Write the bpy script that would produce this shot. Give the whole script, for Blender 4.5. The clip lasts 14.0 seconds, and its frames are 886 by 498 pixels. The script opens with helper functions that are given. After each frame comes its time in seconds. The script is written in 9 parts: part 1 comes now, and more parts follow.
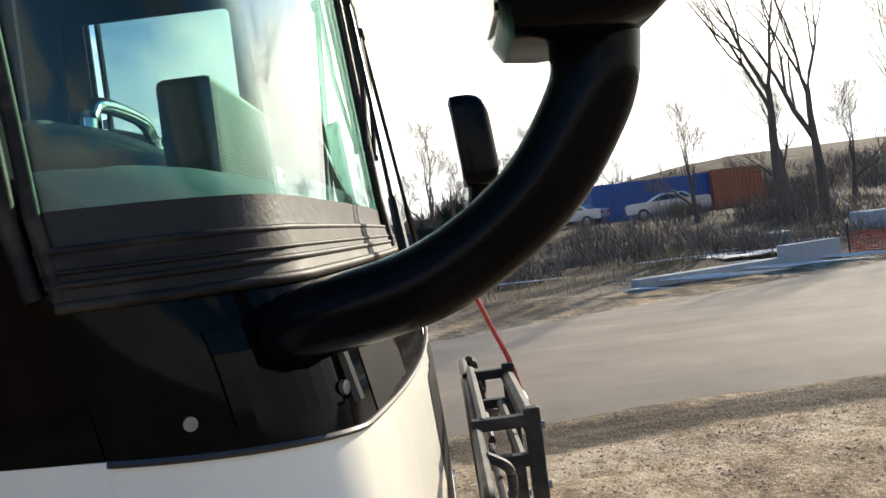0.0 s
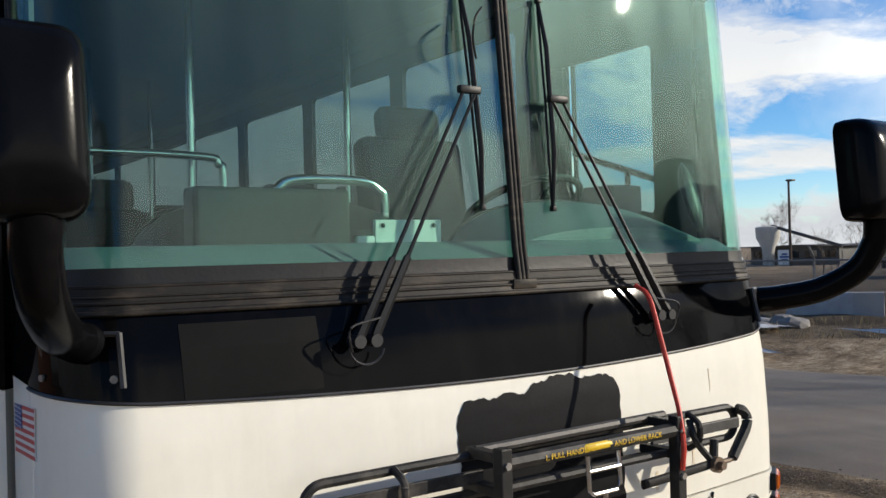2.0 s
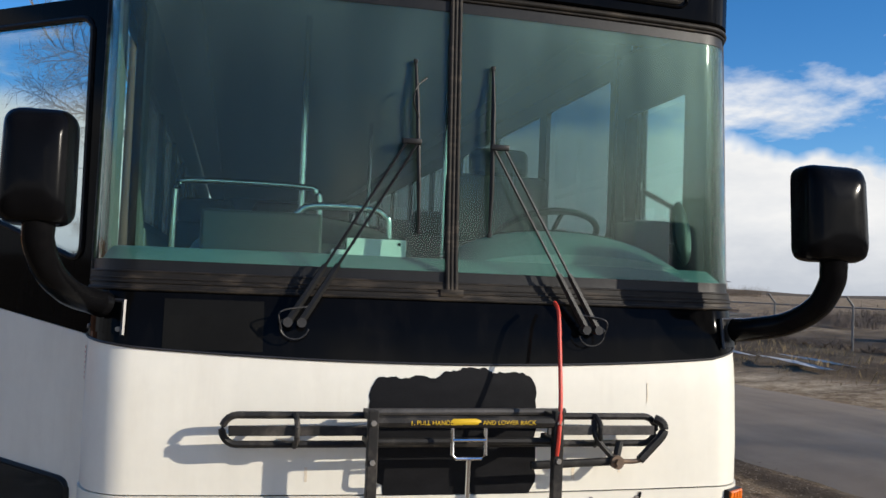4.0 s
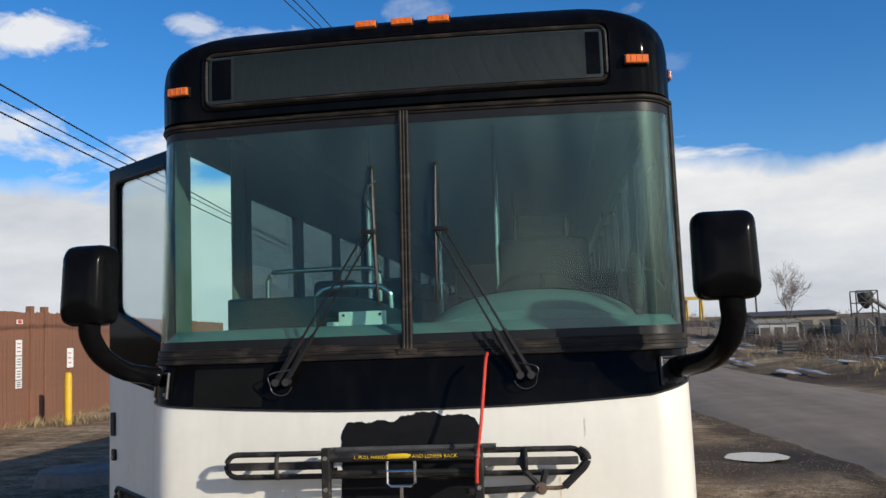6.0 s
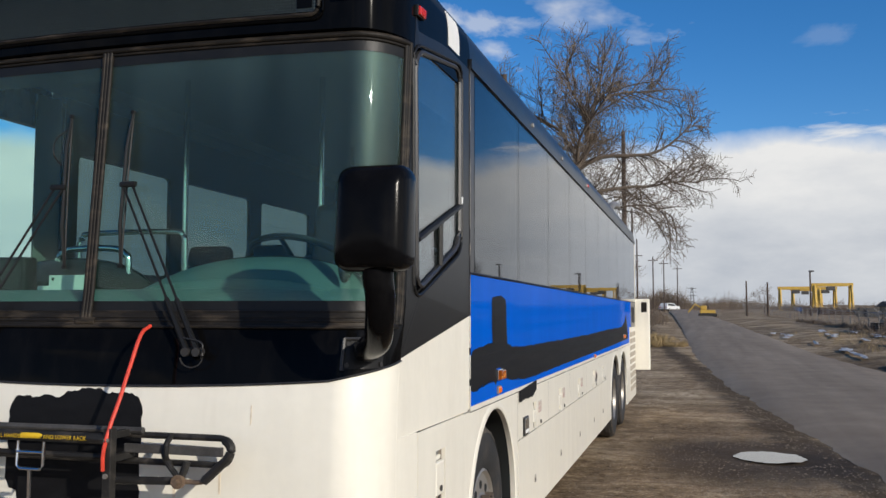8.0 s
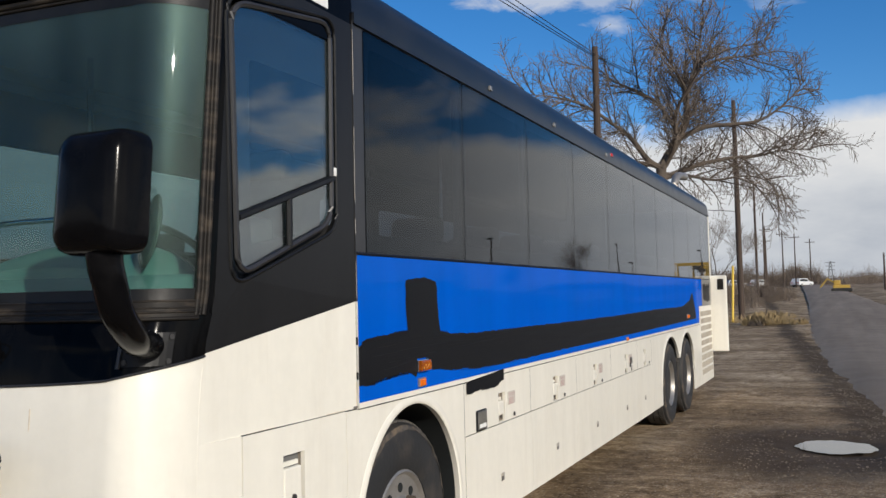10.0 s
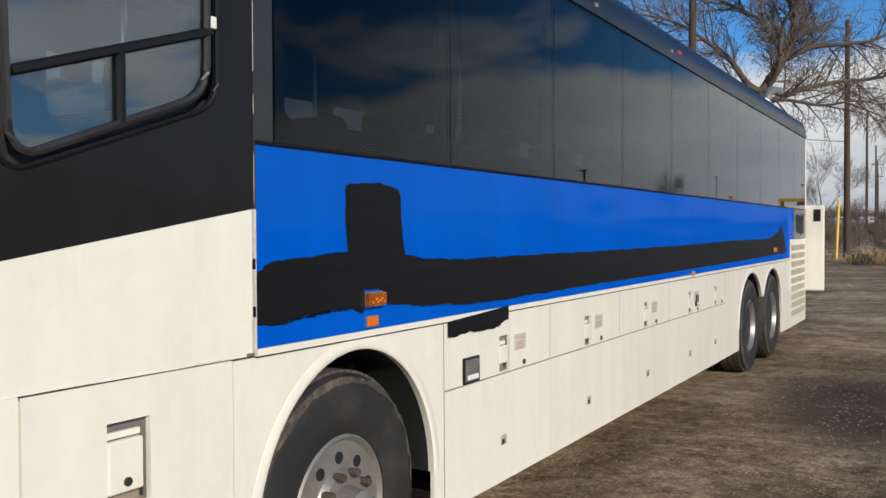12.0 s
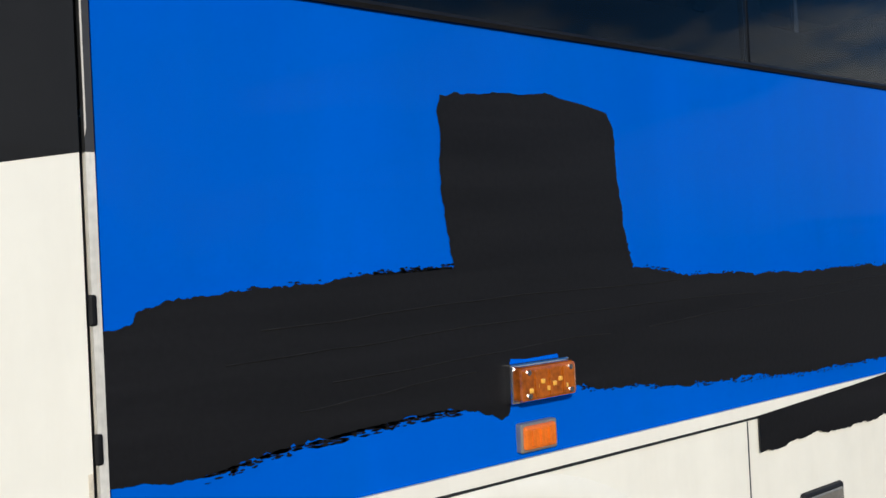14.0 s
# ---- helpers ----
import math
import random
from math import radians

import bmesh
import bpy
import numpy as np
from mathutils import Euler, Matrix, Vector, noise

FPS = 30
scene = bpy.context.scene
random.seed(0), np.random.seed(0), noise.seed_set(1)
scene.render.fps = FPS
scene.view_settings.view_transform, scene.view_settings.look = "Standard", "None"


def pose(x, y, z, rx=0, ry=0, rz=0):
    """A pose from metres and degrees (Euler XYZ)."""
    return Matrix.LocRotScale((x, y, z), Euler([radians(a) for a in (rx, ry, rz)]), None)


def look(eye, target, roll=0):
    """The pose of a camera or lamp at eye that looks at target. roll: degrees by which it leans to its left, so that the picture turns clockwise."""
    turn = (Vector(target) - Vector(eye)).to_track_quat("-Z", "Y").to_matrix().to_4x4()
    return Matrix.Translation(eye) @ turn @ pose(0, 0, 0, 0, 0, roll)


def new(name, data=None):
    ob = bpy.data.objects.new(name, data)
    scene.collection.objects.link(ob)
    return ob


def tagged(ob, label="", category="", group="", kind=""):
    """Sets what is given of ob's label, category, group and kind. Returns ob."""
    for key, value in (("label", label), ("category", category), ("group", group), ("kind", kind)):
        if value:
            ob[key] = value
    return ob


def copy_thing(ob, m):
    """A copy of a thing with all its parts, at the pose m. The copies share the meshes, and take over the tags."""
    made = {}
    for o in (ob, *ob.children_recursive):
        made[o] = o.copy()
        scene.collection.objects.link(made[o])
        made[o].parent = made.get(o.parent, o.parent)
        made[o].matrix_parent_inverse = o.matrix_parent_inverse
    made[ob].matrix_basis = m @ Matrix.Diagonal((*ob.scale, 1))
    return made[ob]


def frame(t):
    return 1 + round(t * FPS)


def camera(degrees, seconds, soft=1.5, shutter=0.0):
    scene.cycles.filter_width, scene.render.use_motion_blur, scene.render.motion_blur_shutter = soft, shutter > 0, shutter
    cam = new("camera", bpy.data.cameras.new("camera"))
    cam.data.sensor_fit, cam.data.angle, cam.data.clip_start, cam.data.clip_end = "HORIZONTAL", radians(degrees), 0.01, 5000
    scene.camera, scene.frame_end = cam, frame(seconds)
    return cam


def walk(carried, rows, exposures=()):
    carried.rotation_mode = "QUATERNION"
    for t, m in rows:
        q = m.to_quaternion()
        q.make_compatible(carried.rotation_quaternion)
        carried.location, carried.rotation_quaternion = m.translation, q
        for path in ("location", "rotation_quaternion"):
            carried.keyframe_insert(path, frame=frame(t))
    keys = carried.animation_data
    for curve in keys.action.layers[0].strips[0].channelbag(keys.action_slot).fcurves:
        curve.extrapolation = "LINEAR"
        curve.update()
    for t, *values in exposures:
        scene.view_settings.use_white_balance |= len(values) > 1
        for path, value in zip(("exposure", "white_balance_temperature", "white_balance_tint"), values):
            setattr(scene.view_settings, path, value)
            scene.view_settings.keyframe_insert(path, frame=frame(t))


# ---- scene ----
cam = camera(52.8, 14.0)
PATH = [
    (0, (-2.239, -0.172, 1.661), (-0.24, -0.182, 1.622), -7.1),
    (0.5, (-2.156, -0.612, 1.642), (-0.258, 0.02, 1.664), -4.5),
    (1, (-2.058, -1.083, 1.714), (-0.425, 0.071, 1.726), -3.2),
    (1.5, (-1.915, -1.588, 1.715), (-0.543, -0.133, 1.746), -1.1),
    (2, (-1.712, -2.052, 1.741), (-0.551, -0.424, 1.757), -1.5),
    (2.5, (-1.525, -2.475, 1.746), (-0.574, -0.716, 1.709), -2.9),
    (3, (-1.332, -2.765, 1.73), (-0.532, -0.933, 1.744), -0.2),
    (5.5, (0.294, -3.97, 1.669), (0.202, -1.977, 1.803), -1.2),
    (6, (0.685, -4.095, 1.72), (0.439, -2.12, 1.913), -2.1),
    (6.5, (1.081, -4.001, 1.721), (0.658, -2.062, 1.963), -4.1),
    (7, (1.545, -3.855, 1.684), (1.046, -1.932, 1.915), -4.3),
    (7.5, (1.989, -3.545, 1.674), (1.483, -1.618, 1.841), -0.8),
    (8, (2.426, -3.182, 1.683), (1.875, -1.265, 1.828), 0.1),
    (10.5, (3.351, -2.224, 1.675), (2.487, -0.425, 1.791), -2.2),
    (11, (3.356, -2.084, 1.649), (2.459, -0.3, 1.77), -2.7),
    (11.5, (3.294, -1.566, 1.646), (2.37, 0.207, 1.682), -2.0),
    (12, (3.295, -0.973, 1.596), (2.294, 0.757, 1.557), -0.3),
    (12.5, (3.192, -0.346, 1.562), (2.01, 1.267, 1.542), 0.6),
    (13, (3.037, 0.247, 1.527), (1.578, 1.614, 1.54), 0.2),
    (13.5, (2.7, 0.623, 1.508), (1.12, 1.849, 1.503), 0.1),
    (14, (2.34, 0.946, 1.533), (0.754, 2.165, 1.553), -2.8),
]
# exposure follows the phone: bright against the sun at the start, then settled
EXPOSURES = [(0.0, 0.80, 7300, 8), (0.5, -0.32, 6900, 11), (1.0, -0.48, 6750, 8), (1.5, -0.05, 6750, 9), (2.0, 0.12, 6750, 9), (3.2, 0.12, 6700, 10), (5.4, 0.0, 6500, 10), (8.0, -0.16, 6500, 10), (10.5, -0.22, 6500, 10), (12.5, -0.24, 6480, 9), (13.5, -0.20, 6250, 8), (14.0, -0.20, 6200, 8)]
walk(cam, [(t, look(eye, target, roll)) for t, eye, target, roll in PATH], EXPOSURES)

# ---- light: low winter sun and a blue sky with a bank of cloud ----
SUN_AZ, SUN_EL = radians(125), radians(21)        # azimuth from +y towards +x
TO_SUN = Vector((math.sin(SUN_AZ) * math.cos(SUN_EL), math.cos(SUN_AZ) * math.cos(SUN_EL), math.sin(SUN_EL)))
sun = new("sun", bpy.data.lights.new("sun", "SUN"))
sun.data.energy, sun.data.angle, sun.data.color = 4.2, radians(0.6), (1.0, 0.93, 0.82)
sun.matrix_world = look(TO_SUN * 60, (0, 0, 0))

world = bpy.data.worlds.new("sky")
scene.world = world
world.use_nodes = True


class Net:
    """A short way to wire shader nodes."""

    def __init__(self, tree, fresh=True):
        self.t = tree
        if fresh:
            tree.nodes.clear()

    def n(self, kind, ins=None):
        node = self.t.nodes.new(kind)
        for k, v in (ins or {}).items():
            if isinstance(v, bpy.types.NodeSocket):
                self.t.links.new(v, node.inputs[k])
            else:
                node.inputs[k].default_value = v
        return node

    def math(self, op, a, b=0.0, c=0.0, clamp=False):
        node = self.n("ShaderNodeMath", {0: a, 1: b, 2: c})
        node.operation, node.use_clamp = op, clamp
        return node.outputs[0]

    def mix(self, fac, a, b, blend="MIX"):
        node = self.t.nodes.new("ShaderNodeMix")
        node.data_type, node.blend_type = "RGBA", blend
        for k, v in ((0, fac), (6, a), (7, b)):
            if isinstance(v, bpy.types.NodeSocket):
                self.t.links.new(v, node.inputs[k])
            else:
                node.inputs[k].default_value = v
        return node.outputs[2]

    def ramp(self, fac, stops):
        node = self.n("ShaderNodeValToRGB", {0: fac})
        e = node.color_ramp.elements
        while len(e) < len(stops):
            e.new(0.5)
        for el, (p, c) in zip(e, stops):
            el.position, el.color = p, c if len(c) == 4 else (*c, 1)
        return node.outputs[0]

    def noise(self, vec, scale, detail=4.0, rough=0.55, dist=0.0):
        return self.n("ShaderNodeTexNoise", {"Vector": vec, "Scale": scale, "Detail": detail, "Roughness": rough, "Distortion": dist}).outputs[0]


def build_sky():
    w = Net(world.node_tree)
    sky = w.n("ShaderNodeTexSky")
    sky.sky_type, sky.sun_disc, sky.sun_elevation, sky.sun_rotation = "NISHITA", False, SUN_EL, SUN_AZ
    sky.altitude, sky.air_density, sky.dust_density, sky.ozone_density = 1600.0, 1.0, 0.5, 2.5
    d = w.n("ShaderNodeTexCoord").outputs["Generated"]
    xyz = w.n("ShaderNodeSeparateXYZ", {0: d})
    z = xyz.outputs[2]
    den = w.math("ADD", w.math("MAXIMUM", z, 0.0), 0.13)
    flat = w.n("ShaderNodeCombineXYZ", {0: w.math("DIVIDE", xyz.outputs[0], den), 1: w.math("DIVIDE", xyz.outputs[1], den), 2: 0.0}).outputs[0]
    n1 = w.noise(flat, 0.9, 7.0, 0.58, 0.25)
    n2 = w.noise(d, 5.0, 6.0, 0.55)
    # a bank of cloud low round the horizon, with an uneven top, and loose puffs over it
    right = w.math("MULTIPLY", w.math("SUBTRACT", xyz.outputs[0], 0.15), 1.4, clamp=True)
    ragged = w.math("SUBTRACT", w.math("MULTIPLY", w.noise(d, 3.4, 5.0, 0.6), 0.52), 0.33)
    top = w.math("ADD", w.math("MULTIPLY_ADD", n2, 0.10, 0.135), w.math("MULTIPLY", right, ragged))
    bank = w.math("MULTIPLY", w.math("SUBTRACT", top, z), 42.0, clamp=True)
    puff = w.math("MULTIPLY", w.math("SUBTRACT", n1, 0.545), 14.0, clamp=True)
    fade = w.math("MULTIPLY", w.math("SUBTRACT", 0.62, z), 2.2, clamp=True)
    # more broken cloud towards +x
    east = w.math("MULTIPLY_ADD", xyz.outputs[0], 0.12, -0.02)
    puff2 = w.math("MULTIPLY", w.math("SUBTRACT", w.math("ADD", n1, east), 0.55), 10.0, clamp=True)
    lump = w.math("MULTIPLY", w.math("MAXIMUM", puff, puff2), fade)
    mask = w.math("MAXIMUM", bank, w.math("MULTIPLY", lump, 0.92), clamp=True)
    # single puffs and streaks: direction, half width, half height
    curl = w.math("MULTIPLY", w.math("SUBTRACT", w.noise(w.n("ShaderNodeMapping", {0: d, 3: (1.0, 1.0, 1.9)}).outputs[0], 17.0, 7.0, 0.62, 0.4), 0.5), 2.6)
    for way, sx, sz, thick in (((-0.51, 0.80, 0.313), 0.068, 0.024, 0.9), ((-0.585, 0.755, 0.300), 0.055, 0.020, 0.8), ((-0.57, 0.79, 0.215), 0.14, 0.030, 0.8), ((-0.36, 0.87, 0.333), 0.030, 0.012, 0.6), ((0.128, 0.951, 0.280), 0.030, 0.011, 0.10), ((0.76, 0.60, 0.20), 0.20, 0.07, 0.8), ((0.374, 0.902, 0.216), 0.028, 0.018, 0.4), ((-0.211, 0.925, 0.315), 0.045, 0.014, 0.45), ((-0.294, 0.903, 0.318), 0.070, 0.018, 0.6)):
        gap = w.n("ShaderNodeVectorMath", {0: d, 1: way})
        gap.operation = "SUBTRACT"
        gap = w.n("ShaderNodeVectorMath", {0: gap.outputs[0], 1: (1 / sx, 1 / sx, 1 / sz)})
        gap.operation = "MULTIPLY"
        gap = w.n("ShaderNodeVectorMath", {0: gap.outputs[0]})
        gap.operation = "LENGTH"
        puff3 = w.math("MULTIPLY", w.math("ADD", w.math("SUBTRACT", 1.0, gap.outputs["Value"]), curl), 1.6, clamp=True)
        mask = w.math("MAXIMUM", mask, w.math("MULTIPLY", puff3, thick))
    # bright bank of cloud under the sun
    low = (TO_SUN.x / math.hypot(TO_SUN.x, TO_SUN.y), TO_SUN.y / math.hypot(TO_SUN.x, TO_SUN.y), 0.0)
    sunward = w.n("ShaderNodeVectorMath", {0: d, 1: low})
    sunward.operation = "DOT_PRODUCT"
    under = w.math("MULTIPLY", w.math("SUBTRACT", w.math("MULTIPLY_ADD", n2, 0.5, sunward.outputs["Value"]), 0.62), 3.5, clamp=True)
    sunny = w.math("MULTIPLY", under, w.math("MULTIPLY", w.math("SUBTRACT", w.math("MULTIPLY_ADD", n2, 0.22, 0.22), z), 9.0, clamp=True))
    mask = w.math("MAXIMUM", mask, sunny)
    flatd = w.n("ShaderNodeMapping", {0: d, 3: (1.0, 1.0, 2.6)}).outputs[0]
    body = w.math("ADD", w.math("MULTIPLY", w.noise(flatd, 4.2, 6.0, 0.6), 0.75), w.math("MULTIPLY", z, 1.5, clamp=True))
    shade = w.ramp(body, [(0.30, (0.60, 0.65, 0.73)), (0.50, (0.84, 0.87, 0.91)), (0.68, (1.06, 1.06, 1.05))])
    blue = w.n("ShaderNodeHueSaturation", {"Saturation": 1.32, "Value": 1.0, "Color": sky.outputs[0]}).outputs[0]
    blue = w.mix(1.0, blue, (0.92, 0.985, 1.09, 1), "MULTIPLY")
    bsky = w.n("ShaderNodeBackground", {0: blue, 1: 0.135})
    bcl = w.n("ShaderNodeBackground", {0: shade, 1: w.math("MULTIPLY_ADD", sunny, 0.55, 0.86)})
    m = w.n("ShaderNodeMixShader", {0: mask, 1: bsky.outputs[0], 2: bcl.outputs[0]})
    w.n("ShaderNodeOutputWorld", {0: m.outputs[0]})


build_sky()

# ---- materials ----


def material(name):
    m = bpy.data.materials.new(name)
    m.use_nodes = True
    return m, Net(m.node_tree)


def solid(name, base, rough=0.5, metal=0.0, coat=0.0, vary=0.12, scale=6.0, bump=0.0, bump_scale=60.0, dirt=None, dirt_amount=0.0, dirt_scale=1.5, stretch=(1, 1, 1), spec=0.5):
    """A surface with grain at two scales, optional dirt and fine relief."""
    m, w = material(name)
    co = w.n("ShaderNodeTexCoord").outputs["Object"]
    vec = w.n("ShaderNodeMapping", {0: co, 3: stretch}).outputs[0]
    a = w.noise(vec, scale, 5.0)
    b = w.noise(co, scale * 9, 3.0)
    mixn = w.math("MULTIPLY_ADD", b, 0.35, w.math("MULTIPLY", a, 0.65))
    dark = tuple(c * (1 - vary) for c in base)
    lite = tuple(min(1, c * (1 + vary)) for c in base)
    col = w.ramp(mixn, [(0.33, dark), (0.67, lite)])
    if dirt:
        f = w.math("MULTIPLY", w.math("SUBTRACT", w.noise(vec, dirt_scale, 6.0, 0.65), 0.5), 5.0, clamp=True)
        col = w.mix(w.math("MULTIPLY", f, dirt_amount), col, (*dirt, 1))
    ins = {"Base Color": col, "Metallic": metal, "Coat Weight": coat, "Coat Roughness": 0.06, "Specular IOR Level": spec}
    ins["Roughness"] = w.math("MULTIPLY_ADD", a, 0.3 * rough, rough * 0.85)
    p = w.n("ShaderNodeBsdfPrincipled", ins)
    if bump:
        h = w.noise(co, bump_scale, 4.0, 0.6)
        bn = w.n("ShaderNodeBump", {"Strength": bump, "Distance": 0.01, "Height": h})
        w.t.links.new(bn.outputs[0], p.inputs["Normal"])
    w.n("ShaderNodeOutputMaterial", {0: p.outputs[0]})
    return m


def streaked(m):
    """Adds rain streaks and rust-brown runs to a light paint."""
    w = Net(m.node_tree, False)
    p = next(n for n in w.t.nodes if n.type == "BSDF_PRINCIPLED")
    old = p.inputs["Base Color"].links[0].from_socket
    co = w.n("ShaderNodeTexCoord").outputs["Object"]
    run = w.noise(w.n("ShaderNodeMapping", {0: co, 3: (16.0, 16.0, 0.7)}).outputs[0], 1.0, 4.0, 0.6)
    patch = w.noise(co, 1.7, 3.0)
    f = w.math("MULTIPLY", w.math("MULTIPLY", w.math("SUBTRACT", run, 0.55), 4.0, clamp=True), w.math("MULTIPLY", w.math("SUBTRACT", patch, 0.47), 3.5, clamp=True))
    col = w.mix(w.math("MULTIPLY", f, 0.22), old, (0.46, 0.37, 0.25, 1))
    w.t.links.new(col, p.inputs["Base Color"])
    return m


def lacquer(name, base, gloss=0.02, edge=0.4, rough=0.05, vary=0.1, scale=2.0, dirt=(0.05, 0.045, 0.04), dirt_amount=0.1, stretch=(2, 2, 0.5)):
    """Deep paint under a thin clear film: crisp, faint reflections that grow at the edges."""
    m, w = material(name)
    co = w.n("ShaderNodeTexCoord").outputs["Object"]
    vec = w.n("ShaderNodeMapping", {0: co, 3: stretch}).outputs[0]
    a, b = w.noise(vec, scale, 5.0), w.noise(vec, scale * 2.7, 6.0, 0.65)
    col = w.ramp(a, [(0.33, tuple(c * (1 - vary) for c in base)), (0.67, tuple(c * (1 + vary) for c in base))])
    f = w.math("MULTIPLY", w.math("SUBTRACT", b, 0.5), 5.0, clamp=True)
    col = w.mix(w.math("MULTIPLY", f, dirt_amount), col, (*dirt, 1))
    lw = w.n("ShaderNodeLayerWeight", {0: 0.5}).outputs["Facing"]
    fac = w.math("MULTIPLY_ADD", w.math("POWER", lw, 4.0), edge, gloss, clamp=True)
    gl = w.n("ShaderNodeBsdfGlossy", {0: (1, 1, 1, 1), "Roughness": w.math("MULTIPLY_ADD", b, rough, rough * 0.5)})
    df = w.n("ShaderNodeBsdfDiffuse", {0: col})
    wave = w.n("ShaderNodeBump", {"Strength": 0.05, "Distance": 0.01, "Height": w.noise(co, 3.0, 2.0)})
    w.t.links.new(wave.outputs[0], gl.inputs["Normal"])
    sh = w.n("ShaderNodeMixShader", {0: fac, 1: df.outputs[0], 2: gl.outputs[0]})
    w.n("ShaderNodeOutputMaterial", {0: sh.outputs[0]})
    return m


def glass(name, tint, gloss=0.05, power=4.0, smear=0.0):
    m, w = material(name)
    lw = w.n("ShaderNodeLayerWeight", {0: 0.5}).outputs["Facing"]
    fac = w.math("MULTIPLY_ADD", w.math("POWER", lw, power), 0.9 - gloss, gloss, clamp=True)
    co = w.n("ShaderNodeTexCoord").outputs["Object"]
    tr = w.n("ShaderNodeBsdfTransparent", {0: (*tint, 1)})
    gl = w.n("ShaderNodeBsdfGlossy", {0: (1, 1, 1, 1), "Roughness": 0.015})
    wave = w.n("ShaderNodeBump", {"Strength": 0.06, "Distance": 0.01, "Height": w.noise(co, 2.2, 1.0)})
    w.t.links.new(wave.outputs[0], gl.inputs["Normal"])
    sh = w.n("ShaderNodeMixShader", {0: fac, 1: tr.outputs[0], 2: gl.outputs[0]}).outputs[0]
    if smear:
        film = w.n("ShaderNodeMapping", {0: co, 3: (3.0, 3.0, 0.8)}).outputs[0]
        f = w.math("MULTIPLY", w.math("SUBTRACT", w.noise(film, 1.1, 4.0, 0.55), 0.05), smear, clamp=True)
        # the film is thinner low on the pane and thicker towards the top
        film_height = w.math("MULTIPLY_ADD", w.math("MULTIPLY", w.math("SUBTRACT", w.n("ShaderNodeSeparateXYZ", {0: co}).outputs[2], 1.85), 1.2, clamp=True), 1.7, 0.55)
        f = w.math("MULTIPLY", f, film_height)
        df = w.n("ShaderNodeBsdfDiffuse", {0: (0.36, 0.44, 0.41, 1)})
        sh = w.n("ShaderNodeMixShader", {0: f, 1: sh, 2: df.outputs[0]}).outputs[0]
        # dust throws a wide glow round the mirrored sun
        glow = w.n("ShaderNodeBsdfGlossy", {0: (0.70, 0.95, 0.87, 1), "Roughness": 0.52})
        sh = w.n("ShaderNodeMixShader", {0: w.math("MULTIPLY", f, 1.0), 1: sh, 2: glow.outputs[0]}).outputs[0]
    w.n("ShaderNodeOutputMaterial", {0: sh})
    return m


M_WHITE = solid("cream_paint", (0.84, 0.80, 0.69), 0.32, coat=0.2, vary=0.04, scale=2.0, dirt=(0.45, 0.36, 0.25), dirt_amount=0.10, dirt_scale=2.2, stretch=(3, 3, 0.5))
streaked(M_WHITE)
M_BLACK = lacquer("black_gloss_paint", (0.003, 0.003, 0.0032), 0.006, 0.26, 0.06, 0.2, 3.0, dirt_amount=0.05)
M_FADED = solid("faded_black_paint", (0.015, 0.015, 0.0155), 0.32, spec=0.14, vary=0.15, scale=3.0, dirt=(0.020, 0.019, 0.018), dirt_amount=0.2, dirt_scale=2.0, stretch=(2, 2, 0.5))
M_MASKPATCH = solid("dull_black_repaint", (0.0085, 0.0085, 0.008), 0.5, spec=0.06, vary=0.2, scale=5.0, dirt=(0.016, 0.015, 0.014), dirt_amount=0.3, dirt_scale=3.0)
M_BRUSHED = solid("brushed_black_paint", (0.009, 0.009, 0.010), 0.5, vary=0.25, scale=12.0, bump=0.04, bump_scale=90.0, stretch=(1, 0.15, 2), spec=0.12)
M_BRUSHRIDGE = solid("dry_brush_ridge", (0.014, 0.0135, 0.013), 0.6, vary=0.4, scale=30.0, spec=0.2)
M_GREYBLACK = solid("grey_black_paint", (0.030, 0.029, 0.029), 0.38, vary=0.2, scale=9.0, bump=0.05)
M_BLUE = lacquer("blue_paint", (0.0002, 0.094, 0.53), 0.006, 0.11, 0.06, 0.07, 1.5, (0.0005, 0.095, 0.46), 0.3, (2, 2, 0.4))
M_DULL = solid("dull_steel", (0.22, 0.21, 0.20), 0.45, metal=0.7, vary=0.3, scale=12.0)
M_NAVY = solid("navy_roof_paint", (0.011, 0.013, 0.017), 0.34, spec=0.35, vary=0.25, dirt=(0.05, 0.046, 0.04), dirt_amount=0.2)
M_RUBBER = solid("black_rubber", (0.009, 0.009, 0.009), 0.45, spec=0.3, vary=0.3, scale=14.0, bump=0.1)
M_GASKET = solid("weathered_gasket", (0.014, 0.012, 0.010), 0.55, spec=0.2, vary=0.35, scale=8.0, dirt=(0.13, 0.10, 0.07), dirt_amount=0.40, dirt_scale=6.0, stretch=(1, 1, 4), bump=0.1)
M_TYRE = solid("tyre_rubber", (0.018, 0.018, 0.018), 0.7, vary=0.2, scale=7.0, dirt=(0.085, 0.066, 0.05), dirt_amount=0.40, dirt_scale=4.5, bump=0.25, bump_scale=45.0)
M_RIM = solid("dusty_alloy", (0.33, 0.31, 0.28), 0.42, metal=0.6, vary=0.15, scale=9.0, dirt=(0.25, 0.2, 0.15), dirt_amount=0.5, dirt_scale=7.0)
M_CHROME = solid("bright_steel", (0.70, 0.70, 0.70), 0.18, metal=1.0, vary=0.08, scale=20.0)
